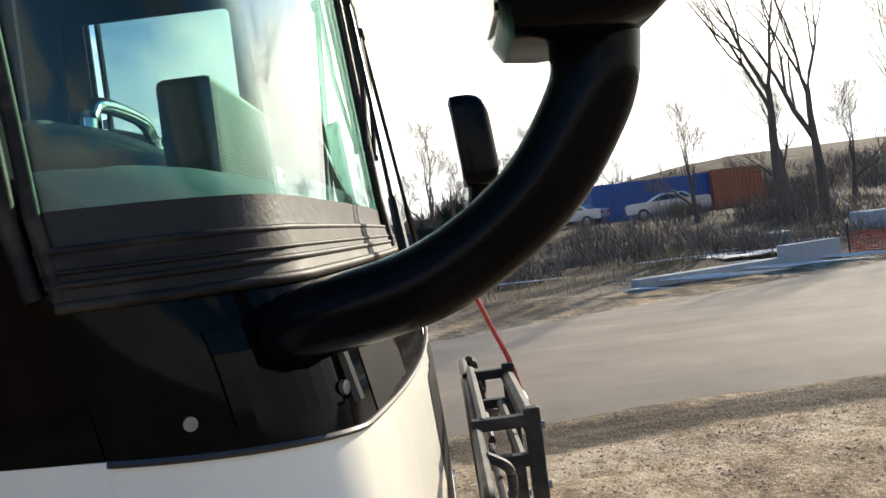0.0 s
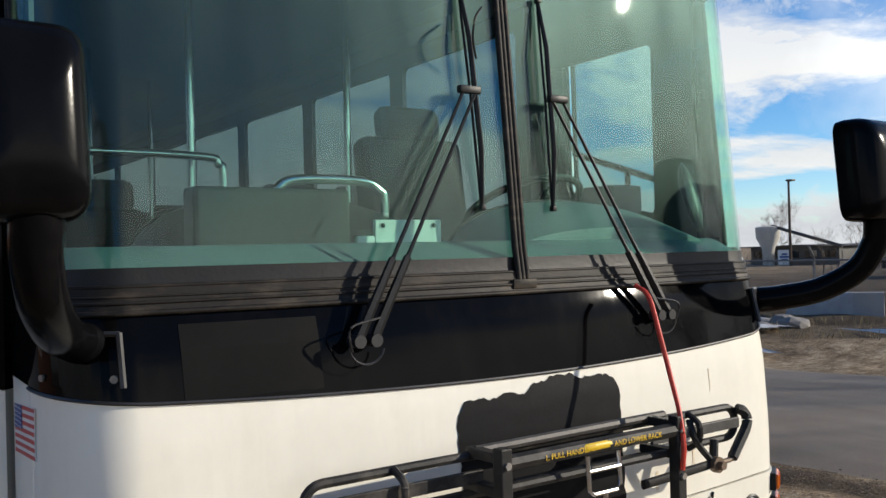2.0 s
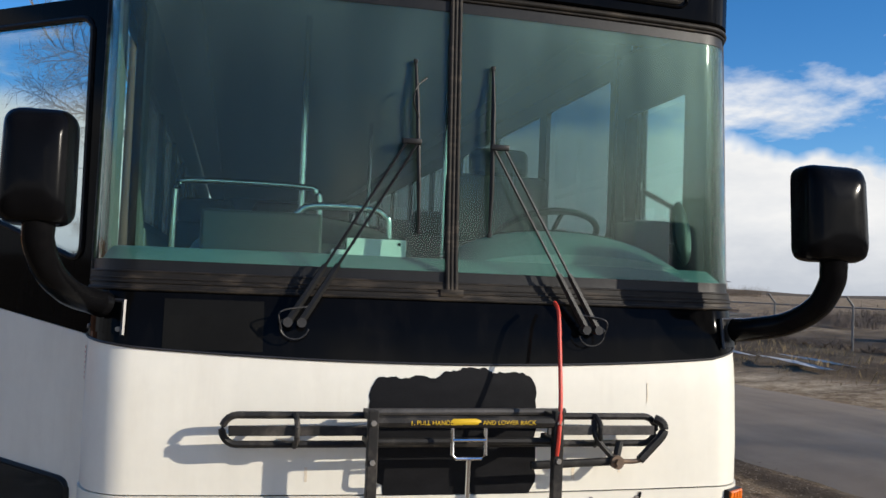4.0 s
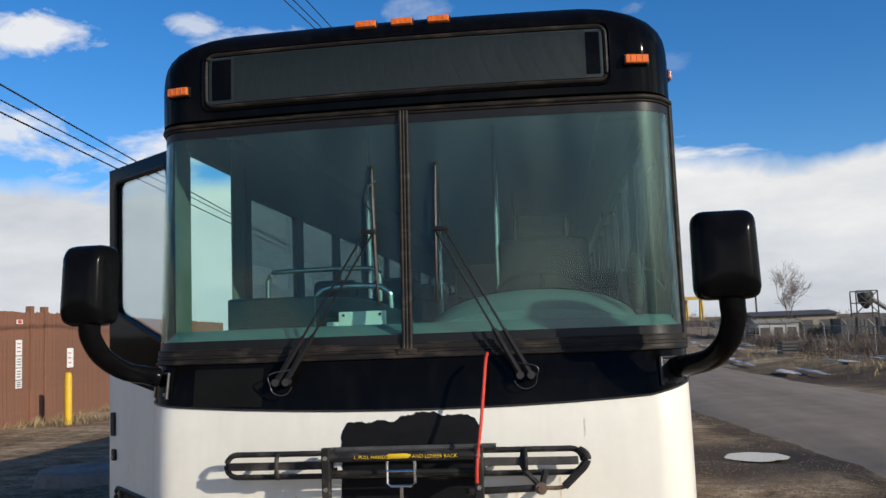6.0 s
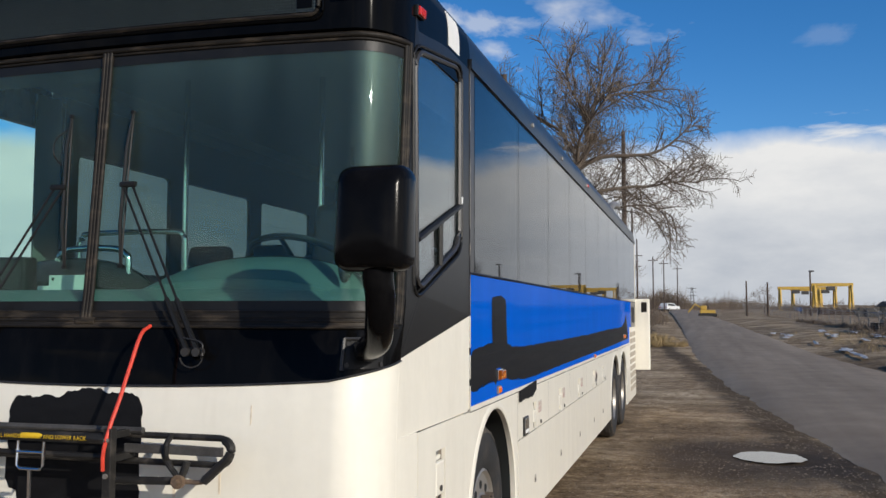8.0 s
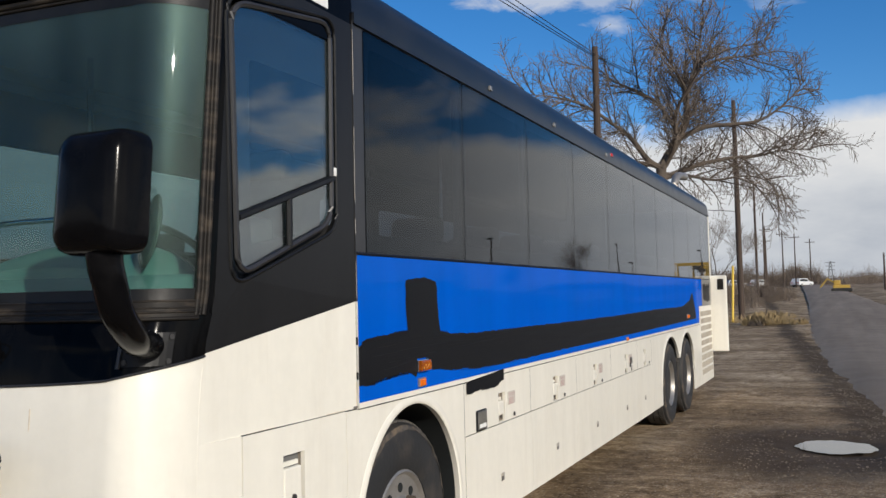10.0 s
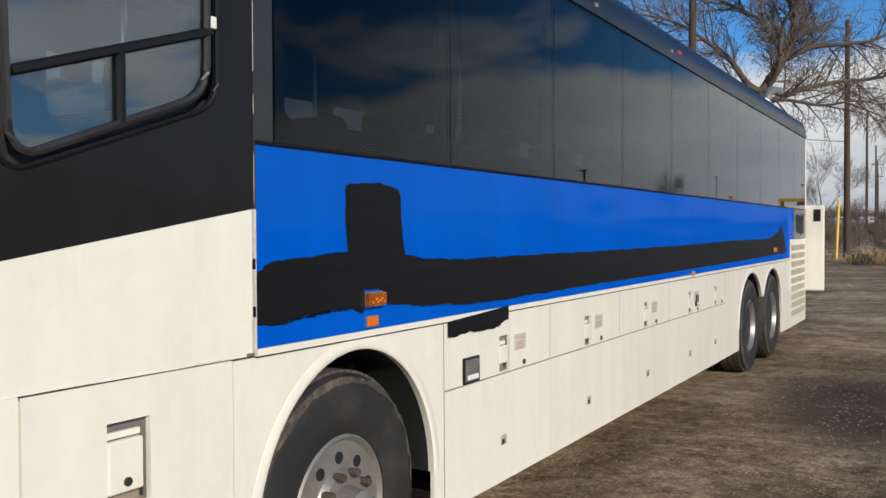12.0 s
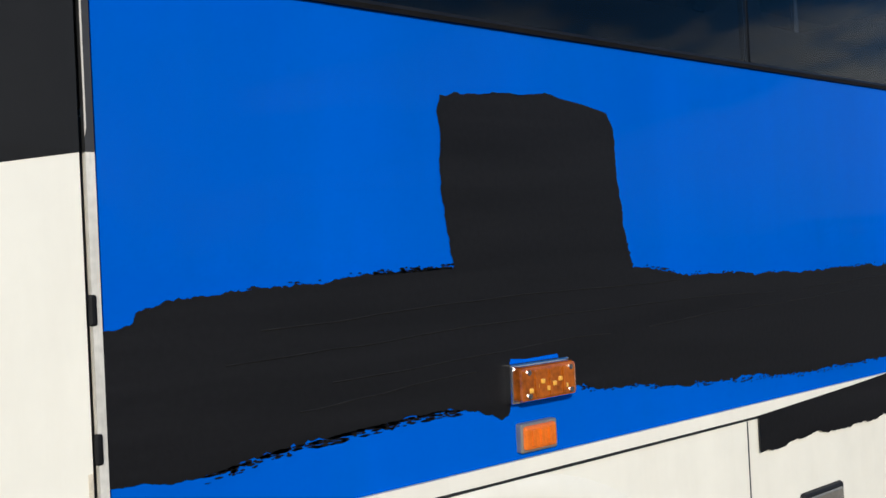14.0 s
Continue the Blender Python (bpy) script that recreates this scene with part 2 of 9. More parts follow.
M_PLASTIC = solid("black_mirror_plastic", (0.004, 0.004, 0.0045), 0.16, spec=0.07, vary=0.2, scale=12.0, bump=0.02, bump_scale=120.0, dirt=(0.03, 0.028, 0.026), dirt_amount=0.12, dirt_scale=8.0)
M_RACK = solid("black_rack_paint", (0.016, 0.015, 0.014), 0.58, spec=0.3, vary=0.3, scale=15.0, dirt=(0.14, 0.12, 0.1), dirt_amount=0.5, dirt_scale=9.0, bump=0.1)
M_AMBER = solid("amber_lens", (0.75, 0.16, 0.012), 0.15, coat=0.6, vary=0.2, scale=40.0)
M_LAMPAMBER = solid("clear_amber_lens", (0.36, 0.085, 0.006), 0.10, coat=1.0, vary=0.55, scale=18.0)
M_RED = solid("red_lens", (0.5, 0.02, 0.01), 0.2, coat=0.5)
M_CORD = solid("red_cord", (0.62, 0.05, 0.025), 0.5, vary=0.2, scale=40.0)
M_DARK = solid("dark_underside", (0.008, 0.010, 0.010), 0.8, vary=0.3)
M_LENS = solid("lamp_glass", (0.75, 0.76, 0.76), 0.08, metal=0.7, vary=0.25, scale=30.0)
M_YELLOW = solid("yellow_marking", (0.75, 0.48, 0.02), 0.45, vary=0.15, scale=20.0)
M_PRINT = solid("white_print", (0.78, 0.77, 0.73), 0.5, vary=0.05)
M_REDPRINT = solid("red_print", (0.55, 0.05, 0.04), 0.5, vary=0.08)
M_BLUEPRINT = solid("blue_print", (0.04, 0.07, 0.24), 0.5, vary=0.08)
M_FADEDPRINT = solid("faded_red_print", (0.42, 0.24, 0.21), 0.6, vary=0.1)
M_FADEDLABEL = solid("faded_label", (0.60, 0.55, 0.48), 0.6, vary=0.08)
M_GREYPRINT = solid("grey_print", (0.12, 0.12, 0.12), 0.6, vary=0.08)
M_SIGN = solid("sign_mesh", (0.011, 0.015, 0.015), 0.4, vary=0.3, scale=4.0)


def lamp_rows(m):
    """Fine rows of small lamps behind the sign's glass."""
    w = Net(m.node_tree, False)
    p = next(n for n in w.t.nodes if n.type == "BSDF_PRINCIPLED")
    old = p.inputs["Base Color"].links[0].from_socket
    xyz = w.n("ShaderNodeSeparateXYZ", {0: w.n("ShaderNodeTexCoord").outputs["Object"]})
    row = w.math("LESS_THAN", w.math("FRACT", w.math("MULTIPLY", xyz.outputs[2], 78.0)), 0.45)
    col = w.math("LESS_THAN", w.math("FRACT", w.math("MULTIPLY", xyz.outputs[0], 78.0)), 0.6)
    w.t.links.new(w.mix(w.math("MULTIPLY", w.math("MULTIPLY", row, col), 0.8), old, (0.042, 0.056, 0.052, 1)), p.inputs["Base Color"])


lamp_rows(M_SIGN)
M_DASH = solid("grey_dash_vinyl", (0.125, 0.185, 0.187), 0.5, vary=0.15, scale=8.0, bump=0.1)
M_CABIN = solid("grey_cabin_lining", (0.15, 0.15, 0.145), 0.7, vary=0.12, scale=4.0, bump=0.05)
M_SEAT = solid("dark_seat_cloth", (0.017, 0.018, 0.022), 0.85, vary=0.3, scale=14.0, bump=0.2)
G_SCREEN = glass("green_windscreen_glass", (0.76, 0.92, 0.865), 0.018, 5.2, 0.024)
G_SIDE = glass("smoked_glass", (0.42, 0.45, 0.48), 0.022, 5.0)
G_DRIVER = glass("tinted_glass", (0.72, 0.79, 0.80), 0.125, 4.2, 0.010)

# ---- mesh helpers ----


def world_of(ob):
    return (world_of(ob.parent) @ ob.matrix_parent_inverse if ob.parent else Matrix()) @ ob.matrix_basis


def link_mesh(name, me, parent=None, label=""):
    ob = new(name, me)
    if parent is not None:
        ob.parent = parent
        ob.matrix_parent_inverse = world_of(parent).inverted()
    if label:
        ob["label"] = label
    return ob


def mesh_of(name, bm, mat, smooth=False):
    bmesh.ops.recalc_face_normals(bm, faces=bm.faces)
    me = bpy.data.meshes.new(name)
    bm.to_mesh(me)
    bm.free()
    for m in mat if isinstance(mat, (list, tuple)) else (mat,):
        me.materials.append(m)
    if smooth:
        me.polygons.foreach_set("use_smooth", [True] * len(me.polygons))
        me.set_sharp_from_angle(angle=radians(40))
    return me


def drawn_in(bm):
    """The bus narrows a little on the driver's side from the seam to the nose."""
    for v in bm.verts:
        if v.co.x > 0.8 and v.co.y < 1.25:
            v.co.x -= interp([(0.2, 0.022), (0.4, 0.008), (1.25, 0.0)], v.co.y) * min(1.0, (v.co.x - 0.8) / 0.3)


def part(name, bm, mat, parent=None, label="", smooth=False):
    """Links a bmesh as one mesh object, in world places, under a thing or a part."""
    root = parent
    while root is not None and root.parent is not None:
        root = root.parent
    if root is not None and root.name == "bus":
        drawn_in(bm)
    return link_mesh(name, mesh_of(name, bm, mat, smooth), parent, label)


def thing(name, at, label, category, group=""):
    ob = new(name)
    ob.location = at
    ob.empty_display_size = 0.1
    return tagged(ob, label, category, group)


def whole(name, bm, mat, label, category, group="", kind="", smooth=False):
    return tagged(part(name, bm, mat, None, "", smooth), label, category, group, kind)


def box(bm, lo, hi, bevel=0.0, turn=None, segs=2):
    """A box between two corners, its edges rounded, turned about its centre."""
    lo, hi = Vector(lo), Vector(hi)
    mid, size = (lo + hi) / 2, hi - lo
    got = bmesh.ops.create_cube(bm, size=1.0)["verts"]
    for v in got:
        v.co = Vector((v.co.x * size.x, v.co.y * size.y, v.co.z * size.z))
    if bevel:
        edges = list({e for v in got for e in v.link_edges})
        out = bmesh.ops.bevel(bm, geom=edges, offset=min(bevel, 0.49 * min(size)), segments=segs, affect="EDGES", profile=0.5)
        got = list({v for f in out["faces"] for v in f.verts} | {v for v in got if v.is_valid})
        seen, stack = set(got), list(got)
        while stack:
            for e in stack.pop().link_edges:
                for v in e.verts:
                    if v not in seen:
                        seen.add(v)
                        stack.append(v)
        got = list(seen)
    for v in got:
        v.co = (turn @ v.co if turn else v.co) + mid
    return got


def sweep(bm, pts, radii, sides=8, caps=True, flat=1.0, up=(0, 0, 1)):
    """A tube along points; radii one number or one for each point; flat squashes it across 'up'."""
    pts = [Vector(p) for p in pts]
    if not isinstance(radii, (list, tuple)):
        radii = [radii] * len(pts)
    rings, up = [], Vector(up)
    for i, p in enumerate(pts):
        way = (pts[min(i + 1, len(pts) - 1)] - pts[max(i - 1, 0)]).normalized()
        ref = up if abs(way.dot(up)) < 0.97 else Vector((1, 0, 0))
        a = way.cross(ref).normalized()
        b = a.cross(way).normalized()
        rings.append([bm.verts.new(p + (a * math.cos(k * math.tau / sides) * flat + b * math.sin(k * math.tau / sides)) * radii[i]) for k in range(sides)])
    for r, s in zip(rings, rings[1:]):
        for k in range(sides):
            bm.faces.new((r[k], r[(k + 1) % sides], s[(k + 1) % sides], s[k]))
    if caps:
        bm.faces.new(rings[0][::-1])
        bm.faces.new(rings[-1])
    return rings


def smooth_line(pts, steps=6):
    """A Catmull-Rom line through points."""
    p = [Vector(v) for v in pts]
    p = [2 * p[0] - p[1]] + p + [2 * p[-1] - p[-2]]
    out = []
    for i in range(1, len(p) - 2):
        for k in range(steps):
            t = k / steps
            out.append(0.5 * ((2 * p[i]) + (p[i + 1] - p[i - 1]) * t + (2 * p[i - 1] - 5 * p[i] + 4 * p[i + 1] - p[i + 2]) * t * t + (3 * p[i] - p[i - 1] - 3 * p[i + 1] + p[i + 2]) * t ** 3))
    out.append(p[-2])
    return out


def round_poly(pts, r, n=5):
    """A polygon in two coordinates with rounded corners."""
    out, m = [], len(pts)
    for i in range(m):
        p, a, b = Vector(pts[i]), Vector(pts[i - 1]), Vector(pts[(i + 1) % m])
        u, v = (a - p), (b - p)
        k = min(r, 0.45 * u.length, 0.45 * v.length)
        s, e = p + u.normalized() * k, p + v.normalized() * k
        for j in range(n + 1):
            t = j / n
            out.append((s * (1 - t) ** 2 + p * 2 * t * (1 - t) + e * t * t)[:])
    return out


def plate(bm, outer, holes, to3, thick):
    """A flat plate of that thickness with holes; to3(u, v, d) gives a place, d the depth."""
    loops, edges = [], []
    for poly in [outer, *holes]:
        vs = [bm.verts.new(to3(u, v, 0.0)) for u, v in poly]
        es = [bm.edges.new((vs[i], vs[(i + 1) % len(vs)])) for i in range(len(vs))]
        loops.append(vs)
        edges += es
    faces = [g for g in bmesh.ops.triangle_fill(bm, edges=edges, use_beauty=True, use_dissolve=False)["geom"] if isinstance(g, bmesh.types.BMFace)]
    if thick:
        pair = {}
        for poly, vs in zip([outer, *holes], loops):
            for v, (a, b) in zip(vs, poly):
                pair[v] = bm.verts.new(to3(a, b, thick))
        for f in faces:
            bm.faces.new([pair[v] for v in reversed(f.verts)])
        for vs in loops:
            for i in range(len(vs)):
                a, b = vs[i], vs[(i + 1) % len(vs)]
                bm.faces.new((a, b, pair[b], pair[a]))


def disc(bm, c, r, axis, depth, n=24, r2=None):
    """A short cylinder or cone from c along axis."""
    axis = Vector(axis).normalized()
    sweep(bm, [Vector(c), Vector(c) + axis * depth], [r, r if r2 is None else r2], n, True, up=(0, 0, 1) if abs(axis.z) < 0.9 else (1, 0, 0))


def lathe(bm, profile, c, axis="x", n=40, sign=1):
    """A turned shape: profile of (along, radius) round an axis through c."""
    rings = []
    for a, r in profile:
        ring = []
        for k in range(n):
            t = k * math.tau / n
            ring.append(bm.verts.new(Vector(c) + (Vector((sign * a, math.cos(t) * r, math.sin(t) * r)) if axis == "x" else Vector((math.cos(t) * r, math.sin(t) * r, a)))))
        rings.append(ring)
    for p, q in zip(rings, rings[1:]):
        for k in range(n):
            bm.faces.new((p[k], p[(k + 1) % n], q[(k + 1) % n], q[k]))
    bm.faces.new(rings[0][::-1])
    bm.faces.new(rings[-1])


def interp(table, x):
    return float(np.interp(x, [p[0] for p in table], [p[1] for p in table]))


def rough(x, seed=0.0, octaves=3, freq=1.0):
    """One-dimensional noise, about -1 to 1."""
    return sum(noise.noise(Vector((x * freq * 2 ** o, seed + 7.1 * o, 0.3))) * 0.55 ** o for o in range(octaves))


# ---- the lie of the land ----
ROAD_NEAR = [(-60, 9.0), (-10, 6.1), (-1, 5.2), (2, 4.75), (6.9, 4.25), (12, 3.75), (18, 3.15), (30, 2.4), (74, 0.9), (220, -5.0), (600, -22)]
ROAD_FAR = [(-60, 24.0), (-10, 16.0), (-4, 13.4), (0, 11.6), (3, 10.3), (8, 9.3), (13, 8.4), (24, 7.7), (55, 6.6), (220, 0.2), (600, -16)]


def step(a, b, x):
    t = min(1.0, max(0.0, (x - a) / (b - a)))
    return t * t * (3 - 2 * t)


def land(x, y):
    """Height of the ground: level lot, a rise far behind, a bank over the road."""
    over = x - interp(ROAD_FAR, y)
    z = 0.016 * max(0.0, y - 38.0) * (1 - 0.5 * step(150, 500, y)) * (1 - 0.8 * step(14, 45, over))
    z = min(z, 7.0)
    z += 0.16 * step(0.4, 3.0, over) - 0.1 * step(6, 30, over)
    z += 0.78 * step(5, 22, over) * step(-1, -9, y)
    z += 9.0 * step(45, 160, over) * step(-14, -60, y)
    return z


# ---- ground, road ----


def ground_material():
    m, w = material("dirt_lot")
    co = w.n("ShaderNodeTexCoord").outputs["Object"]
    big, mid, fine = w.noise(co, 0.35, 6.0, 0.6), w.noise(co, 3.0, 6.0, 0.65), w.noise(co, 45.0, 4.0, 0.7)
    mid2 = w.noise(co, 11.0, 5.0, 0.7)
    mixed = w.math("MULTIPLY_ADD", big, 0.34, w.math("MULTIPLY_ADD", mid, 0.26, w.math("MULTIPLY_ADD", mid2, 0.2, w.math("MULTIPLY", fine, 0.2))))
    col = w.ramp(mixed, [(0.425, (0.110, 0.073, 0.041)), (0.5, (0.30, 0.210, 0.122)), (0.575, (0.62, 0.48, 0.315))])
    # pale grit and dark clods
    cell = w.n("ShaderNodeTexVoronoi", {"Vector": co, "Scale": 34.0})
    pick = w.n("ShaderNodeSeparateColor", {0: cell.outputs["Color"]}).outputs[0]
    dot = w.math("LESS_THAN", cell.outputs["Distance"], w.math("MULTIPLY", pick, 0.42))
    col = w.mix(w.math("MULTIPLY", w.math("MULTIPLY", dot, w.math("GREATER_THAN", pick, 0.72)), w.math("MULTIPLY", mid, 1.1)), col, (0.60, 0.49, 0.36, 1))
    clod = w.math("MULTIPLY", w.math("LESS_THAN", cell.outputs["Distance"], 0.33), w.math("LESS_THAN", pick, 0.2))
    col = w.mix(w.math("MULTIPLY", clod, 0.6), col, (0.09, 0.062, 0.04, 1))
    # wheel ruts drawn across the lot, and the damp hollow about the puddle
    xyz = w.n("ShaderNodeSeparateXYZ", {0: co})
    rut = w.noise(w.n("ShaderNodeMapping", {0: co, 2: (0, 0, radians(14)), 3: (0.45, 1.25, 1)}).outputs[0], 0.7, 6.0, 0.62, 0.8)
    col = w.mix(w.math("MULTIPLY", w.math("SUBTRACT", rut, 0.54), 3.4, clamp=True), col, (0.105, 0.073, 0.047, 1))
    dx = w.math("DIVIDE", w.math("SUBTRACT", xyz.outputs[0], 3.0), 1.7)
    dy = w.math("DIVIDE", w.math("SUBTRACT", xyz.outputs[1], 8.0), 2.3)
    r2 = w.math("ADD", w.math("MULTIPLY", dx, dx), w.math("MULTIPLY", dy, dy))
    wet = w.math("MULTIPLY", w.math("SUBTRACT", w.math("ADD", 0.35, mid), r2), 1.8, clamp=True)
    col = w.mix(w.math("MULTIPLY", wet, 0.85), col, (0.062, 0.044, 0.030, 1))
    # dark churned strip where the lot meets the road
    off = w.math("ABSOLUTE", w.math("SUBTRACT", w.math("MULTIPLY_ADD", xyz.outputs[1], 0.088, xyz.outputs[0]), 4.55))
    churn = w.math("MULTIPLY", w.math("SUBTRACT", w.math("MULTIPLY_ADD", mid, 0.9, w.math("MULTIPLY", rut, 0.9)), w.math("MULTIPLY_ADD", off, 0.9, 0.45)), 4.0, clamp=True)
    col = w.mix(w.math("MULTIPLY", churn, 0.8), col, (0.050, 0.037, 0.026, 1))
    # darker brown on the bank over the road
    over = w.math("ADD", w.math("MULTIPLY_ADD", xyz.outputs[1], 0.33, xyz.outputs[0]), w.math("MULTIPLY_ADD", mid, 5.0, -16.6))
    bank_dark = w.math("MULTIPLY", w.math("MULTIPLY", over, 0.6, clamp=True), w.math("MULTIPLY", w.math("SUBTRACT", 44.0, xyz.outputs[1]), 0.05, clamp=True))
    col = w.mix(w.math("MULTIPLY", bank_dark, w.math("MULTIPLY_ADD", mid2, 0.6, 0.5), clamp=True), col, (0.050, 0.036, 0.024, 1))
    # long dark streaks drawn across the lot
    sweepn = w.noise(w.n("ShaderNodeMapping", {0: co, 2: (0, 0, radians(8)), 3: (0.16, 1.5, 1)}).outputs[0], 1.0, 5.0, 0.6, 0.5)
    col = w.mix(w.math("MULTIPLY", w.math("MULTIPLY", w.math("SUBTRACT", sweepn, 0.52), 7.0, clamp=True), 0.5), col, (0.10, 0.070, 0.042, 1))
    p = w.n("ShaderNodeBsdfPrincipled", {"Base Color": col, "Roughness": w.math("MULTIPLY_ADD", wet, -0.2, 0.95), "Specular IOR Level": 0.12})
    h = w.math("ADD", w.math("MULTIPLY_ADD", fine, 0.5, mid), w.math("MULTIPLY_ADD", mid2, 0.8, w.math("MULTIPLY", dot, 0.25)))
    bn = w.n("ShaderNodeBump", {"Strength": 0.9, "Distance": 0.03, "Height": h})
    w.t.links.new(bn.outputs[0], p.inputs["Normal"])
    w.n("ShaderNodeOutputMaterial", {0: p.outputs[0]})
    return m


def road_material():
    m, w = material("dusty_asphalt")
    co = w.n("ShaderNodeTexCoord").outputs["Object"]
    lane = w.noise(w.n("ShaderNodeMapping", {0: co, 3: (1.0, 0.06, 1)}).outputs[0], 1.3, 4.0, 0.6)
    fine = w.noise(co, 70.0, 4.0, 0.7)
    mid = w.noise(co, 1.1, 6.0, 0.6)
    v = w.math("MULTIPLY_ADD", lane, 0.45, w.math("MULTIPLY_ADD", mid, 0.35, w.math("MULTIPLY", fine, 0.2)))
    col = w.ramp(v, [(0.36, (0.200, 0.157, 0.113)), (0.52, (0.272, 0.216, 0.158)), (0.66, (0.355, 0.285, 0.210))])
    p = w.n("ShaderNodeBsdfPrincipled", {"Base Color": col, "Roughness": 0.85, "Specular IOR Level": 0.2})
    bn = w.n("ShaderNodeBump", {"Strength": 0.5, "Distance": 0.01, "Height": fine})
    w.t.links.new(bn.outputs[0], p.inputs["Normal"])
    w.n("ShaderNodeOutputMaterial", {0: p.outputs[0]})
    return m


M_GROUND, M_ROAD = ground_material(), road_material()


def axis_steps(lo, hi, fine, far, grow=1.25):
    a = list(np.arange(lo, hi + 1e-6, fine))
    s = fine
    while a[-1] < far:
        s *= grow
        a.append(a[-1] + s)
    s = fine
    while a[0] > -far:
        s *= grow
        a.insert(0, a[0] - s)
    return a


def build_ground():
    xs, ys = sorted(axis_steps(-15, 28, 0.4, 2500) + list(np.arange(2.05, 7.2, 0.1333))), axis_steps(-14, 42, 0.4, 2500)
    verts, faces = [], []
    for y in ys:
        near, far = interp(ROAD_NEAR, y), interp(ROAD_FAR, y)
        for x in xs:
            z = land(x, y)
            off = 1.0 - step(near - 0.5, near, x) * step(far + 0.5, far, x)
            if -20 < x < 40 and -20 < y < 60:
                z += off * (0.035 * noise.noise(Vector((x * 0.35, y * 0.9, 1))) + 0.014 * noise.noise(Vector((x * 1.7, y * 1.7, 4)))) - 0.03 * (1 - off)
                if x > far + 0.4:
                    z += 0.16 * noise.noise(Vector((x * 0.6, y * 0.4, 9))) * step(0.4, 3, x - far)
                for rut_off, rut_w, rut_d in ((0.45, 0.16, 0.05), (0.95, 0.14, 0.035), (1.7, 0.2, 0.03)):
                    z -= off * rut_d * math.exp(-((x - near + rut_off + 0.1 * math.sin(y * 0.5)) / rut_w) ** 2) * step(9, 3, y)
                z -= 0.05 * math.exp(-((x - 3.2) / 0.55) ** 2 - ((y - 8.25) / 0.7) ** 2)
            else:
                z -= 0.06 * (1 - off)
            verts.append((x, y, z))
    n = len(xs)
    for j in range(len(ys) - 1):
        for i in range(n - 1):
            faces.append((j * n + i, j * n + i + 1, (j + 1) * n + i + 1, (j + 1) * n + i))
    me = bpy.data.meshes.new("ground")
    me.from_pydata(verts, [], faces)
    me.materials.append(M_GROUND)
    me.polygons.foreach_set("use_smooth", [True] * len(me.polygons))
    tagged(new("ground", me), "brown dirt and gravel lot with ruts and damp patches", "ground", kind="structure")


def build_road():
    bm = bmesh.new()
    ys = list(np.arange(-60, -12, 2)) + list(np.arange(-12, 40, 0.16)) + list(np.arange(40, 90, 1.5)) + list(np.arange(90, 600, 12))
    rows = []
    for y in ys:
        a, b = interp(ROAD_NEAR, y), interp(ROAD_FAR, y)
        a += 0.13 * rough(y, 3.0, 4, 0.8)
        b += 0.16 * rough(y, 8.0, 4, 0.7)
        row = []
        for k in range(13):
            t = k / 12
            x = a + (b - a) * t
            crown = 0.05 * math.sin(math.pi * t)
            z = land(min(x, interp(ROAD_FAR, y)), y) + 0.022 + crown - (0.05 if k in (0, 12) else 0) + 0.0012 * max(0, y - 40)
            row.append(bm.verts.new((x, y, z)))
        rows.append(row)
    for p, q in zip(rows, rows[1:]):
        for k in range(12):
            bm.faces.new((p[k], p[k + 1], q[k + 1], q[k]))
    tagged(part("road", bm, M_ROAD, None, "", True), "worn dusty grey asphalt road with crumbling edges", "road", kind="structure")


build_ground()
build_road()

# ---- the bus: nose at y = 0, tail at y = 13.36, 2.59 m wide ----
W = 1.295                     # half width
BACK = 13.36
SEAM = 1.25                   # where the nose meets the long side
NOSE = [(0.28, -0.09), (0.9, -0.132), (1.1, -0.132), (1.33, -0.118), (1.42, -0.105), (1.55, -0.080), (1.62, -0.058), (1.66, -0.044), (1.70, -0.036), (2.77, 0.050), (2.86, 0.056)]
BOW, CORNER, RX = 0.05, 0.25, 0.195


def half_outline(s, yc, w):
    """A point of the nose's outline: s = 0 the middle, 0.5 the corner's start, 0.75 its end, 1 the seam."""
    x1 = w - RX * min(1.0, w / 0.9)
    if s <= 0.5:
        x = x1 * s / 0.5
        return x, yc + BOW * (x / 1.1) ** 2
    if s <= 0.75:
        t = (s - 0.5) / 0.25 * math.pi / 2
        return x1 + (w - x1) * math.sin(t), yc + BOW * (x1 / 1.1) ** 2 + CORNER * (1 - math.cos(t))
    y0 = yc + BOW * (x1 / 1.1) ** 2 + CORNER
    return w, y0 + (SEAM - y0) * (s - 0.75) / 0.25


def nose(s, z, off=0.0):
    """A point of the nose's skin below the cap; off: how far it stands proud."""
    yc = interp(NOSE, z)
    x, y = half_outline(abs(s), yc, W)
    xa, ya = half_outline(max(0, abs(s) - 0.004), yc, W)
    xb, yb = half_outline(min(1, abs(s) + 0.004), yc, W)
    n = Vector((yb - ya, -(xb - xa), 0)).normalized()
    x, y = x + n.x * off, y + n.y * off
    return Vector((math.copysign(x, s) if s else 0.0, y, z))


def s_of_x(x):
    return x / (W - RX) * 0.5


def corner_y(z):
    return interp(NOSE, z) + BOW * ((W - RX) / 1.1) ** 2 + CORNER


